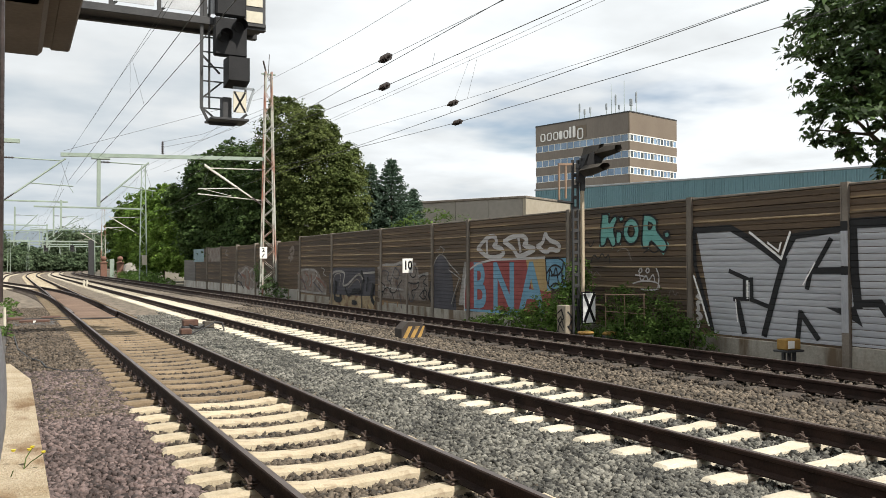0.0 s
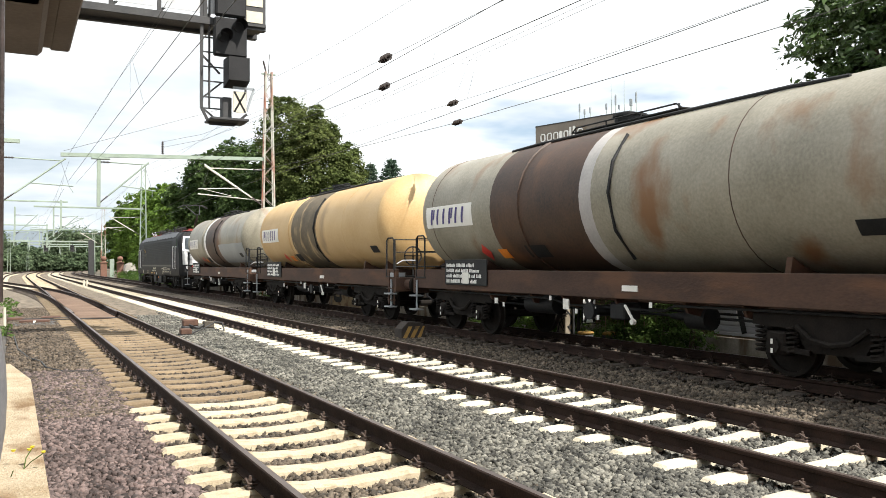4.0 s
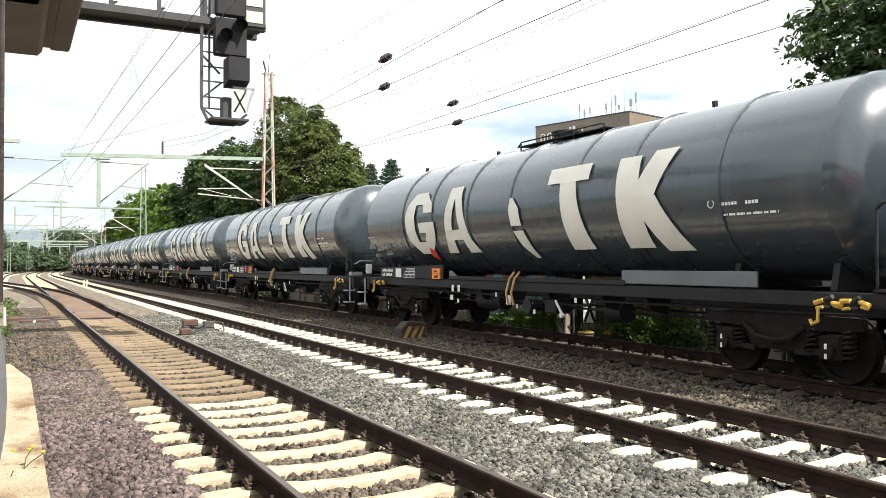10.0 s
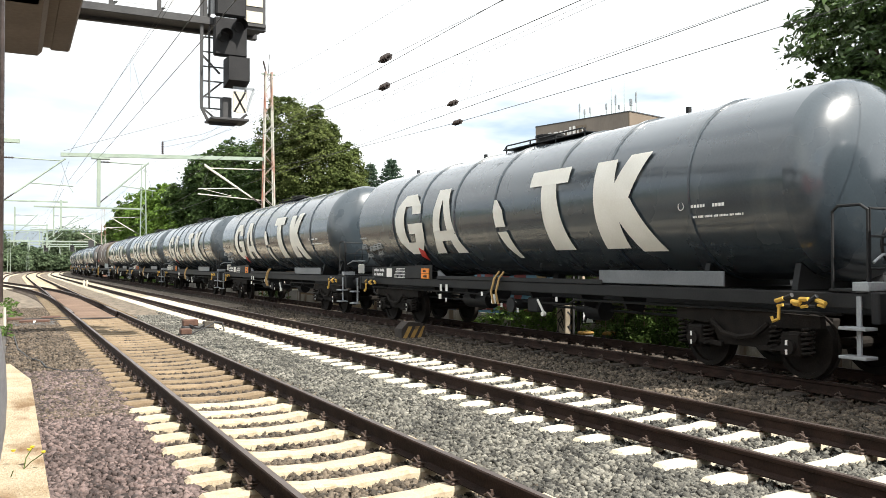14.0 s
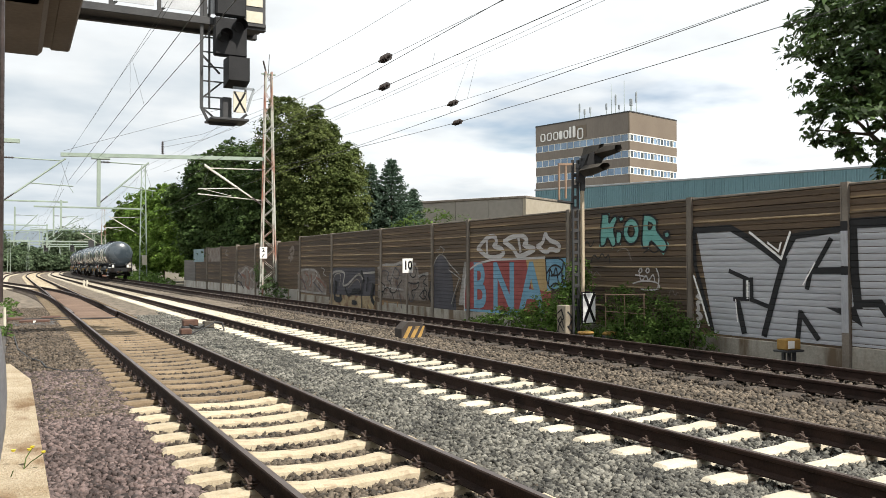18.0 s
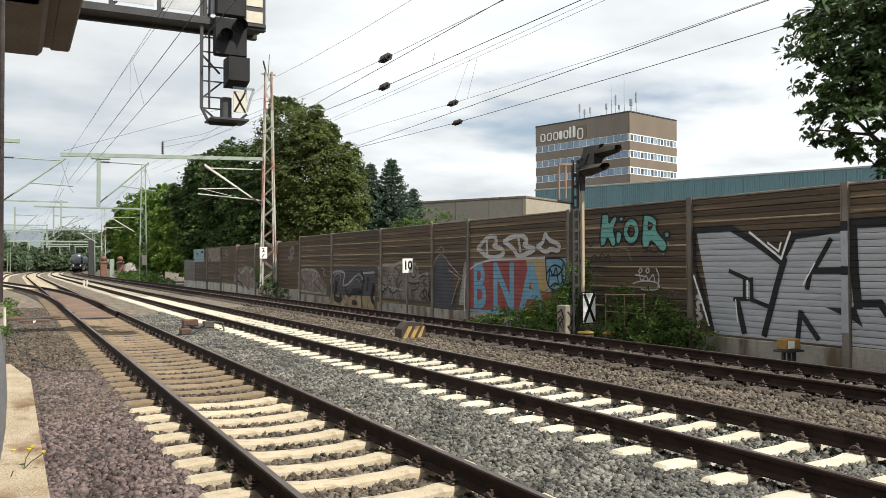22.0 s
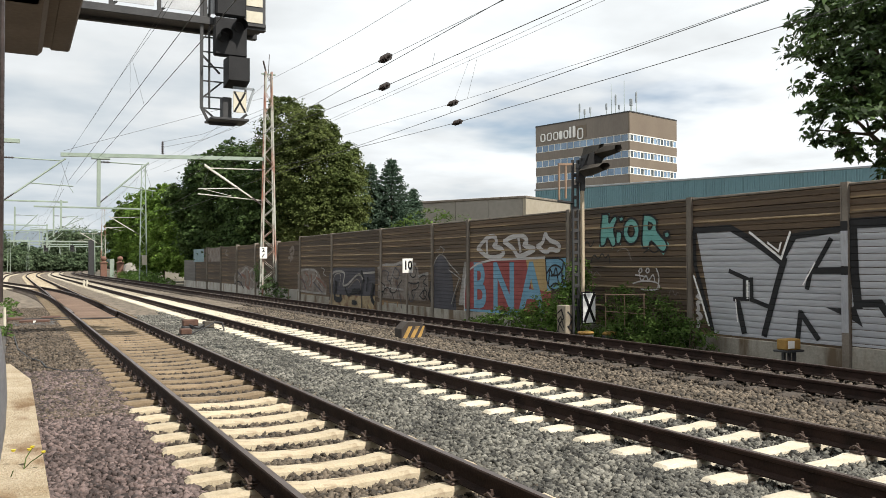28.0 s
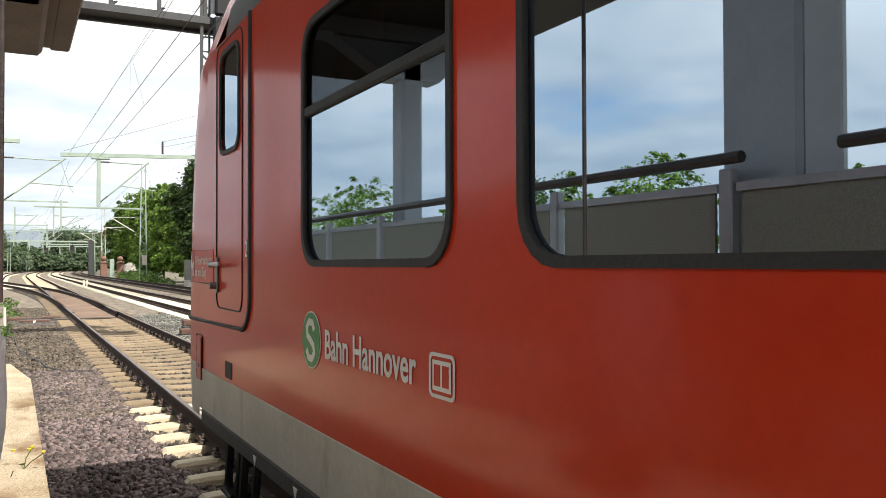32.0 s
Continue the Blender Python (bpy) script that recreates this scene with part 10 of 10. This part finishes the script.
def emu(name="commuter_train"):
    t = thing(name, "red commuter train with dark rounded windows and grey sill stripe", "train")
    HW = 1.42
    ZT = 2.98
    Lc = 17.0
    # side walls with openings, u runs back from the front
    wins = [(2.57, 3.945, 1.62, 2.66, 0.15), (4.32, 5.95, 1.62, 2.66, 0.15), (8.6, 10.2, 1.60, 2.78, 0.16), (10.6, 12.2, 1.60, 2.78, 0.16), (12.6, 14.2, 1.60, 2.78, 0.16)]
    cabwin = rounded(0.95, 1.40, 2.30, 2.88, 0.09)
    for sx in (-1, 1):
        outer = [(0.30, 0.66), (Lc, 0.66), (Lc, ZT), (0.62, ZT), (0.40, 2.5), (0.30, 2.0), (0.22, 1.25), (0.22, 0.95)]
        holes = [rounded(a, b, z0, z1, r) for a, b, z0, z1, r in wins] + [cabwin]
        me = outline(outer, holes, 0.05, M["emu_red"], "side_wall")
        ob = part("side_wall", me, None, t, "glossy red side wall")
        m = on_side(me, -HW + 0.025, 0, 0)
        if sx > 0:
            m = Matrix.Scale(-1, 4, (1, 0, 0)) @ m
        ob.matrix_basis = m
        x = sx * HW
        for a, b, z0, z1, r in wins:
            fr = outline(rounded(a - 0.01, b + 0.01, z0 - 0.01, z1 + 0.01, r + 0.01), [rounded(a + 0.018, b - 0.018, z0 + 0.018, z1 - 0.018, r - 0.01)], 0.02, M["rubber"], "window_frame")
            wf = part("window_frame", fr, None, t, "black rubber window frame")
            mm = on_side(fr, -HW - 0.002, 0, 0)
            wf.matrix_basis = mm if sx < 0 else Matrix.Scale(-1, 4, (1, 0, 0)) @ mm
            if sx < 0 and a < 3:
                # the hopper above the transom shows the dark inside; weak mirror stands for its lean
                for zz, zt, mt in ((z0 + 0.012, 2.27, "glass"), (2.288, z1 - 0.012, "hopper_glass")):
                    gl = outline([(a + 0.012, zz), (b - 0.012, zz), (b - 0.012, zt), (a + 0.012, zt)], (), 0.006, M[mt], "pane")
                    part("pane", gl, None, wf).matrix_basis = Matrix.Translation((0, 0, -0.014))
                continue
            gl = outline(rounded(a + 0.012, b - 0.012, z0 + 0.012, z1 - 0.012, r - 0.01), (), 0.006, M["glass"], "pane")
            pn = part("pane", gl, None, wf)
            pn.matrix_basis = Matrix.Translation((0, 0, -0.012))
        if sx < 0:
            # hopper transom in the first window
            part("transom", Shape().box(-HW - 0.008, -HW + 0.03, -3.95, -2.55, 2.258, 2.30, 0.006), M["rubber"], t)
        fr = outline(rounded(0.925, 1.425, 2.275, 2.905, 0.11), [cabwin], 0.02, M["rubber"], "window_frame")
        wf = part("window_frame", fr, None, t)
        mm = on_side(fr, -HW - 0.002, 0, 0)
        wf.matrix_basis = mm if sx < 0 else Matrix.Scale(-1, 4, (1, 0, 0)) @ mm
        pn = part("pane", outline(cabwin, (), 0.006, M["glass"], "pane"), None, wf)
        pn.matrix_basis = Matrix.Translation((0, 0, -0.01))
        # grey sill below the red
        part("sill_stripe", Shape().box(min(x + sx * 0.004, x - sx * 0.05), max(x + sx * 0.004, x - sx * 0.05), -Lc, -0.12, 0.66, 0.93, 0.004), M["emu_grey"], t, "grey lower sill stripe")
        part("lower_edge", Shape().box(min(x, x - sx * 0.08), max(x, x - sx * 0.08), -Lc, -0.36, 0.56, 0.655, 0.01), M["steel_dark"], t)
    # cab door, its seam, handle and the gasket of the cab module
    def seam(u0, u1, z0, z1, r, w, name, mat="rubber", x=-HW, top=True):
        fr = outline(rounded(u0, u1, z0, z1, r, 6), [rounded(u0 + w, u1 - w, z0 + w, z1 - w, max(0.01, r - w), 6)], 0.006, M[mat], name)
        ob = part(name, fr, None, t)
        ob.matrix_basis = on_side(fr, x - 0.002, 0, 0)
        return ob
    seam(0.825, 1.48, 1.352, 2.965, 0.09, 0.007, "door_seam")
    part("cab_gasket", Shape().path([(-HW - 0.002, -0.20, 1.245), (-HW - 0.002, -1.47, 1.26)], 0.012, 6).path([(-HW - 0.002, -1.47 - 0.19 * math.sin(radians(a)), 1.45 - 0.19 * math.cos(radians(a))) for a in range(0, 91, 15)], 0.015, 6).path([(-HW - 0.002, -1.66, 1.45), (-HW - 0.002, -1.66, ZT)], 0.015, 6), M["rubber"], t, "black rubber gasket")
    h = part("door_lock", outline(rounded(-0.03, 0.03, -0.11, 0.11, 0.028), (), 0.012, M["steel_worn"], "door_lock"), None, t, "worn steel lock plate")
    h.matrix_basis = on_side(None, -HW - 0.008, -0.865, 1.557)
    part("door_handle", Shape().box(-HW - 0.062, -HW - 0.040, -1.12, -0.845, 1.610, 1.634, 0.008).tube((-HW - 0.01, -0.865, 1.62), (-HW - 0.062, -0.865, 1.62), 0.017, 8), M["steel_light"], t, "steel lever handle")
    part("door_knob", Shape().tube((-HW - 0.01, -0.86, 1.49), (-HW - 0.05, -0.86, 1.49), 0.022, 12), M["steel_worn"], t)
    # flaps
    seam(0.20, 0.40, 0.88, 1.15, 0.02, 0.004, "flap_seam", "seam_red")
    part("panel_seam", Shape().box(-HW - 0.003, -HW + 0.01, -0.74, 0.04, 1.497, 1.503).box(-HW - 0.003, -HW + 0.01, -0.74, 0.04, 1.712, 1.715), M["seam_red"], t)
    part("peeled_edge", Shape().box(-HW - 0.004, -HW + 0.01, -0.66, -0.38, 1.494, 1.5005), M["rubber"], t, "dark peeling edge")
    fl = part("flap", outline(rounded(0.215, 0.385, 0.845, 1.135, 0.02), (), 0.004, M["emu_red"], "flap"), None, t)
    fl.matrix_basis = on_side(None, -HW - 0.003, 0, 0)
    part("flap_edge", Shape().box(-HW - 0.012, -HW + 0.002, -0.40, -0.388, 0.85, 1.13), M["seam_red"], t)
    part("flap_latch", Shape().box(-HW - 0.008, -HW, -0.31, -0.285, 0.925, 0.95), M["rubber"], t)
    for z in (0.90, 0.98, 1.05):
        part("rivet", Shape().tube((-HW, -0.225, z), (-HW - 0.009, -0.225, z), 0.006, 8), M["seam_red"], t)
    part("jack_opening", Shape().box(-HW - 0.004, -HW + 0.05, -1.26, -1.05, 0.93, 1.07, 0.03), M["rubber"], t, "black jacking opening")
    # markings
    d = part("round_badge", outline([(0.122 * math.cos(a), 0.122 * math.sin(a)) for a in np.linspace(0, 2 * math.pi, 33)[:-1]], (), 0.002, M["text_white"], "round_badge"), None, t, "round green and white line badge")
    d.matrix_basis = on_side(None, -HW - 0.003, -2.68, 1.30)
    d2 = part("badge_disc", outline([(0.115 * math.cos(a), 0.115 * math.sin(a)) for a in np.linspace(0, 2 * math.pi, 33)[:-1]], (), 0.002, M["green"], "badge_disc"), None, d)
    d2.matrix_basis = Matrix.Translation((0, 0, 0.0022))
    pts = [(0.055, 0.05), (0.03, 0.085), (-0.02, 0.09), (-0.055, 0.06), (-0.045, 0.02), (0.0, 0.0), (0.045, -0.025), (0.055, -0.06), (0.02, -0.092), (-0.03, -0.088), (-0.058, -0.05)]
    sh = Shape()
    pts = [(a * 0.86, b * 0.86) for a, b in pts]
    rows = []
    for i, (a, b) in enumerate(pts):
        p, q = pts[max(0, i - 1)], pts[min(len(pts) - 1, i + 1)]
        k = math.hypot(q[0] - p[0], q[1] - p[1])
        nx, ny = -(q[1] - p[1]) / k * 0.0155, (q[0] - p[0]) / k * 0.0155
        rows += [(a + nx, b + ny, 0.0045), (a - nx, b - ny, 0.0045)]
    sh.add(rows, [(2 * i, 2 * i + 1, 2 * i + 3, 2 * i + 2) for i in range(len(pts) - 1)])
    part("badge_curve", sh, M["text_white"], d)

    def letters(body, size, u, z, squeeze=0.85, bold=0.0, name="lettering"):
        me = text_mesh(name, body, size, M["text_white"], 0.0005, bold)
        for v in me.vertices:
            v.co.x *= squeeze
        ob = part(name, me, None, t, "white lettering")
        ob.matrix_basis = on_side(me, -HW - 0.003, -u, z)
    letters("Bahn Hannover", 0.165, 3.275, 1.29, 0.83, 0.003)
    letters("2", 0.13, 1.57, 1.70, 0.8, 0.001)
    lg = part("rail_logo", outline(rounded(3.80, 3.965, 1.22, 1.355, 0.022), [rounded(3.811, 3.954, 1.231, 1.344, 0.016)], 0.002, M["text_white"], "rail_logo"), None, t, "white framed logo shape")
    lg.matrix_basis = on_side(None, -HW - 0.003, 0, 0)
    bars = Shape().box(3.824, 3.941, 1.242, 1.333, 0.0, 0.001)
    part("logo_field", bars, M["text_white"], lg)
    for u0, u1 in ((3.836, 3.876), (3.889, 3.929)):
        part("logo_bar", Shape().box(u0, u1, 1.256, 1.320, 0.001, 0.0022), M["emu_red"], lg)
    st = part("sticker", outline(rounded(-0.05, 0.735, 1.502, 1.712, 0.006), (), 0.002, material("sticker_red", (0.52, 0.026, 0.006), (0.58, 0.036, 0.009), 0.35, scale=3, fine=30, bump=0.02), "sticker"), None, t, "red sticker with white writing")
    st.matrix_basis = on_side(None, -HW - 0.002, 0, 0)
    # nose: lofted from the side plane round to the front
    secs = []
    zs = [0.60, 0.66, 0.95, 1.25, 1.6, 2.0, 2.5, 2.93, 3.4, 3.75, 3.9]
    plan = [(-1.0, -0.20), (-0.995, -0.10), (-0.97, -0.035), (-0.93, 0.0), (-0.65, 0.06), (0.0, 0.09), (0.65, 0.06), (0.93, 0.0), (0.97, -0.035), (0.995, -0.10), (1.0, -0.20)]
    for z in zs:
        hw = HW if z < ZT else HW * max(0.25, math.sqrt(max(0, 1 - ((z - ZT) / 1.02) ** 2)))
        fy = emu_front_y(z)
        row = [(a * hw, fy + b * 1.0, z) for a, b in plan]
        if z > 3.5:
            row = [(a * hw, fy + b * 0.5, z) for a, b in plan]
        secs.append(row)
    n = len(plan)
    sh = Shape()
    vs = [p for s in secs for p in s]
    fs = [(k * n + i, k * n + i + 1, (k + 1) * n + i + 1, (k + 1) * n + i) for k in range(len(secs) - 1) for i in range(n - 1)]
    sh.add(vs, fs)
    # back rows join the side walls
    back = []
    for z, s in zip(zs, secs):
        for p in (s[0], s[-1]):
            back.append((p[0], -1.1 if z > 3.0 else min(p[1] - 0.01, -0.62 if z > 2.8 else (-0.40 if z > 2.3 else -0.31)), z))
    nv = len(vs)
    sh.add(vs + back, [(k * n, (k + 1) * n, nv + (k + 1) * 2, nv + k * 2) for k in range(len(zs) - 1)] + [(k * n + n - 1, (k + 1) * n + n - 1, nv + (k + 1) * 2 + 1, nv + k * 2 + 1) for k in range(len(zs) - 1)])
    nose = sh.mesh("nose", M["emu_red"], True)
    nose.materials.append(M["emu_grey"])
    for f in nose.polygons:
        f.material_index = int(f.center.z < 0.94)
    part("nose", nose, None, t, "rounded red nose with grey lower edge")
    part("snow_plough", Shape().prism_x([(-0.35, 0.22), (-0.12, 0.26), (-0.02, 0.58), (-0.35, 0.58)], -1.15, 1.15), M["frame"], t, "black plough plate")
    part("windscreen", Shape().add([(-1.1, emu_front_y(2.1) + 0.012, 2.1), (1.1, emu_front_y(2.1) + 0.012, 2.1), (1.0, emu_front_y(2.93) + 0.012, 2.93), (-1.0, emu_front_y(2.93) + 0.012, 2.93), (-1.1, emu_front_y(2.1) - 0.05, 2.1), (1.1, emu_front_y(2.1) - 0.05, 2.1), (1.0, emu_front_y(2.93) - 0.05, 2.93), (-1.0, emu_front_y(2.93) - 0.05, 2.93)], [(0, 1, 2, 3), (0, 1, 5, 4), (1, 2, 6, 5), (2, 3, 7, 6), (3, 0, 4, 7)]), M["cabglass"], t)
    part("nose_gasket", Shape().path([(a * HW - (0.002 if a < -0.9 else 0), emu_front_y(1.245) + b + 0.002, 1.245) for a, b in [(-1.0, -0.40)] + plan[:6]], 0.013, 6), M["rubber"], t)
    part("coupler", Shape().box(-0.2, 0.2, -0.4, 0.45, 0.86, 1.1, 0.05), M["steel_dark"], t)
    for y0 in (-0.98, -1.34):
        loop = part("step_loop", Shape().path([(-1.33, y0 + 0.14, 0.58), (-1.35, y0 + 0.13, 0.26), (-1.35, y0 + 0.07, 0.20), (-1.35, y0 - 0.07, 0.20), (-1.35, y0 - 0.13, 0.26), (-1.33, y0 - 0.14, 0.58)], 0.024, 6), M["frame"], t, "black steel step loop")
        part("step_plate", Shape().box(-1.40, -1.22, y0 - 0.12, y0 + 0.12, 0.22, 0.25, 0.006), M["frame"], loop)
    for y0 in (-1.75, -2.45):
        part("hoist_mark", Shape().prism_x([(y0 - 0.03, 0.62), (y0 + 0.03, 0.62), (y0, 0.57)], -HW - 0.004, -HW + 0.002), M["text_white"], t)
    part("air_spring", Shape().tube((-1.0, -0.8, 0.56), (-1.0, -0.8, 0.34), 0.12, 12), M["rubber"], t)
    # roof, floor, lining
    roof = [(HW * math.cos(radians(a)), ZT - 0.01 + 0.92 * math.sin(radians(a))) for a in range(0, 181, 12)]
    part("roof", Shape().prism_y(roof + [(-HW + 0.08, ZT - 0.012), (HW - 0.08, ZT - 0.012)][::1], -Lc, -1.05), M["loco_grey"], t, smooth=True)
    part("floor", Shape().box(-HW + 0.06, HW - 0.06, -Lc, -0.7, 0.72, 0.82), M["emu_inside"], t)
    part("ceiling_lining", Shape().box(-1.25, 1.25, -Lc, -1.8, 2.86, 2.9), M["emu_inside"], t)
    part("cab_partition", Shape().box(-1.3, 1.3, -2.2, -2.15, 0.82, 2.86), M["emu_inside"], t)
    # black box fills the hopper opening in place of the unlit interior
    db = part("display_box", Shape().box(-1.30, -1.05, -3.92, -2.6, 2.30, 2.72, 0.02), M["rubber"], t)
    part("display", Shape().box(-1.312, -1.30, -3.18, -2.74, 2.36, 2.62, 0.004), M["dull_red"], db, "dull red line display")
    for yy in (-3.95, -6.3):
        part("partition", Shape().box(-1.36, -0.5, yy - 0.03, yy + 0.03, 0.82, 2.8), M["emu_inside"], t)
    for yy in (-3.2, -4.8, -5.6, -9.3, -10.9, -12.6):
        for x0 in (-1.3, 0.35):
            s = part("seat", Shape().box(x0, x0 + 0.95, yy - 0.22, yy + 0.22, 1.15, 1.27, 0.03), material("seat_blue", (0.03, 0.05, 0.12), (0.05, 0.08, 0.18), 0.9, scale=5) if "seat_blue" not in bpy.data.materials else bpy.data.materials["seat_blue"], t)
            part("backrest", Shape().box(x0, x0 + 0.95, yy - 0.26, yy - 0.18, 1.2, 1.85, 0.03), bpy.data.materials["seat_blue"], s)
    part("end_wall", Shape().box(-HW + 0.06, HW - 0.06, -Lc, -Lc + 0.06, 0.7, 3.0), M["emu_inside"], t)
    # trailing cars, plain
    for k in range(2):
        y1 = -Lc - 0.6 - k * 17.4
        sec = [(-HW, 0.66), (-HW, ZT)] + [(HW * math.cos(radians(a)), ZT + 0.92 * math.sin(radians(a))) for a in range(168, 0, -12)] + [(HW, ZT), (HW, 0.66)]
        part("trailing_car", Shape().prism_y(sec, y1 - 16.8, y1), M["emu_red"], t, smooth=True)
        for j in range(7):
            part("window_band", Shape().box(-HW - 0.008, -HW + 0.01, y1 - 2.2 - j * 2.2, y1 - 0.6 - j * 2.2, 1.6, 2.78, 0.004), M["cabglass"], t)
    bogie(t, -3.2, wb=2.2, r=0.42)
    bogie(t, -15.6, wb=2.2, r=0.42)
    # the writing on the sticker
    for body, size, u, z in (("Niedersachsen", 0.089, 0.432, 1.648), ("ist am Zug", 0.089, 0.338, 1.568)):
        me = text_mesh("lettering", body, size, M["text_white"], 0.0005, 0.0)
        for v in me.vertices:
            v.co.x *= 0.98
        ob = part("lettering", me, None, st, "white lettering")
        ob.matrix_basis = Matrix.Translation((u, z, 0.0022))
    part("emblem", outline(SHIELD, (), 0.001, material("crest_red", (0.36, 0.016, 0.020), (0.41, 0.024, 0.028), 0.35, bump=0), "emblem"), None, st, "red crest shield").matrix_basis = Matrix.Translation((0, 0, 0.0016))
    rim = outline([(a * 1.05 - 0.002, 1.607 + (b - 1.607) * 1.035) for a, b in SHIELD], [SHIELD], 0.001, M["seam_red"], "shield_rim")
    part("shield_rim", rim, None, st).matrix_basis = Matrix.Translation((0, 0, 0.0018))
    crest = [(-0.009, 1.667), (-0.005, 1.676), (0.007, 1.682), (0.02, 1.689), (0.031, 1.681), (0.041, 1.67), (0.044, 1.652), (0.042, 1.637), (0.055, 1.63), (0.079, 1.628), (0.091, 1.621), (0.096, 1.625), (0.091, 1.637),
             (0.098, 1.644), (0.112, 1.641), (0.121, 1.627), (0.117, 1.593), (0.108, 1.602), (0.103, 1.618), (0.093, 1.611), (0.093, 1.593), (0.101, 1.581), (0.105, 1.564), (0.11, 1.55), (0.101, 1.537), (0.09, 1.538), (0.094, 1.56), (0.087, 1.575),
             (0.087, 1.557), (0.081, 1.546), (0.072, 1.548), (0.08, 1.567), (0.076, 1.583), (0.062, 1.597), (0.032, 1.599), (0.006, 1.606), (-0.01, 1.616), (-0.014, 1.585), (-0.024, 1.589), (-0.023, 1.622), (-0.002, 1.626), (-0.017, 1.634),
             (-0.029, 1.628), (-0.03, 1.61), (-0.035, 1.613), (-0.033, 1.631), (-0.013, 1.639), (0.002, 1.636), (0.006, 1.646), (0.013, 1.664)]
    part("crest_shape", outline(crest, (), 0.001, M["text_white"], "crest_shape"), None, st).matrix_basis = Matrix.Translation((0, 0, 0.0028))
    for ob in [st] + list(st.children):
        if ob.name.startswith("lettering"):
            continue
        bm = bmesh.new()
        bm.from_mesh(ob.data)
        for u in (0.07, 0.03, -0.01):
            bmesh.ops.bisect_plane(bm, geom=bm.verts[:] + bm.edges[:] + bm.faces[:], plane_co=(u, 0, 0), plane_no=(1, 0, 0))
        for v in bm.verts:
            k = max(0.0, 0.07 - v.co.x)
            v.co.z -= 0.9 * k * k
        bm.to_mesh(ob.data)
        bm.free()
    return t


def motions():
    for car, behind in FREIGHT:
        rows = []
        for k in range(65):
            tt = k * 0.5
            s = 15.5 + SPEED * (tt - 2.3) - behind
            x, y, h = on_line(TRAIN_X, s)
            rows.append((tt, pose(x, y, 0, 0, 0, h)))
        walk(car, rows)
    rows = [(0.0, pose(TRACK_X[0], -0.35, 0)), (14.0, pose(TRACK_X[0], -0.35, 0)), (28.0, pose(TRACK_X[0], -0.35, 0))]
    for k in range(18):
        tt = 28.4 + k * 0.2
        rows.append((tt, pose(TRACK_X[0], -0.35 + 0.495 * (tt - 28.4) ** 2, 0)))
    rows.append((32.0, pose(TRACK_X[0], -0.35 + 0.495 * 3.6 ** 2, 0))) if rows[-1][0] < 31.99 else None
    walk(EMU, rows)

build_ground()
build_bed()
build_track(0, TRACK_X[0], "near track with rusty rails on pale concrete sleepers", t1_mat, 0.63, 4.17, 420, 30)
build_track(1, TRACK_X[1], "middle track with rusty rails on new white concrete sleepers", lambda s: "sleeper_white", 0.617, 3.32, 420, 50)
build_track(2, TRACK_X[2], "far track with dark rails on weathered sleepers", lambda s: "sleeper_dark", 0.63, 3.0, 420, 50)
build_turnout()
build_wall()
build_platform()
build_tower()
build_halls()
build_plants()
build_catenary()
build_gantry_signal()
build_ground_signal()
build_trackside()
build_paint()
build_stones()
FREIGHT = build_freight()
EMU = emu()
motions()
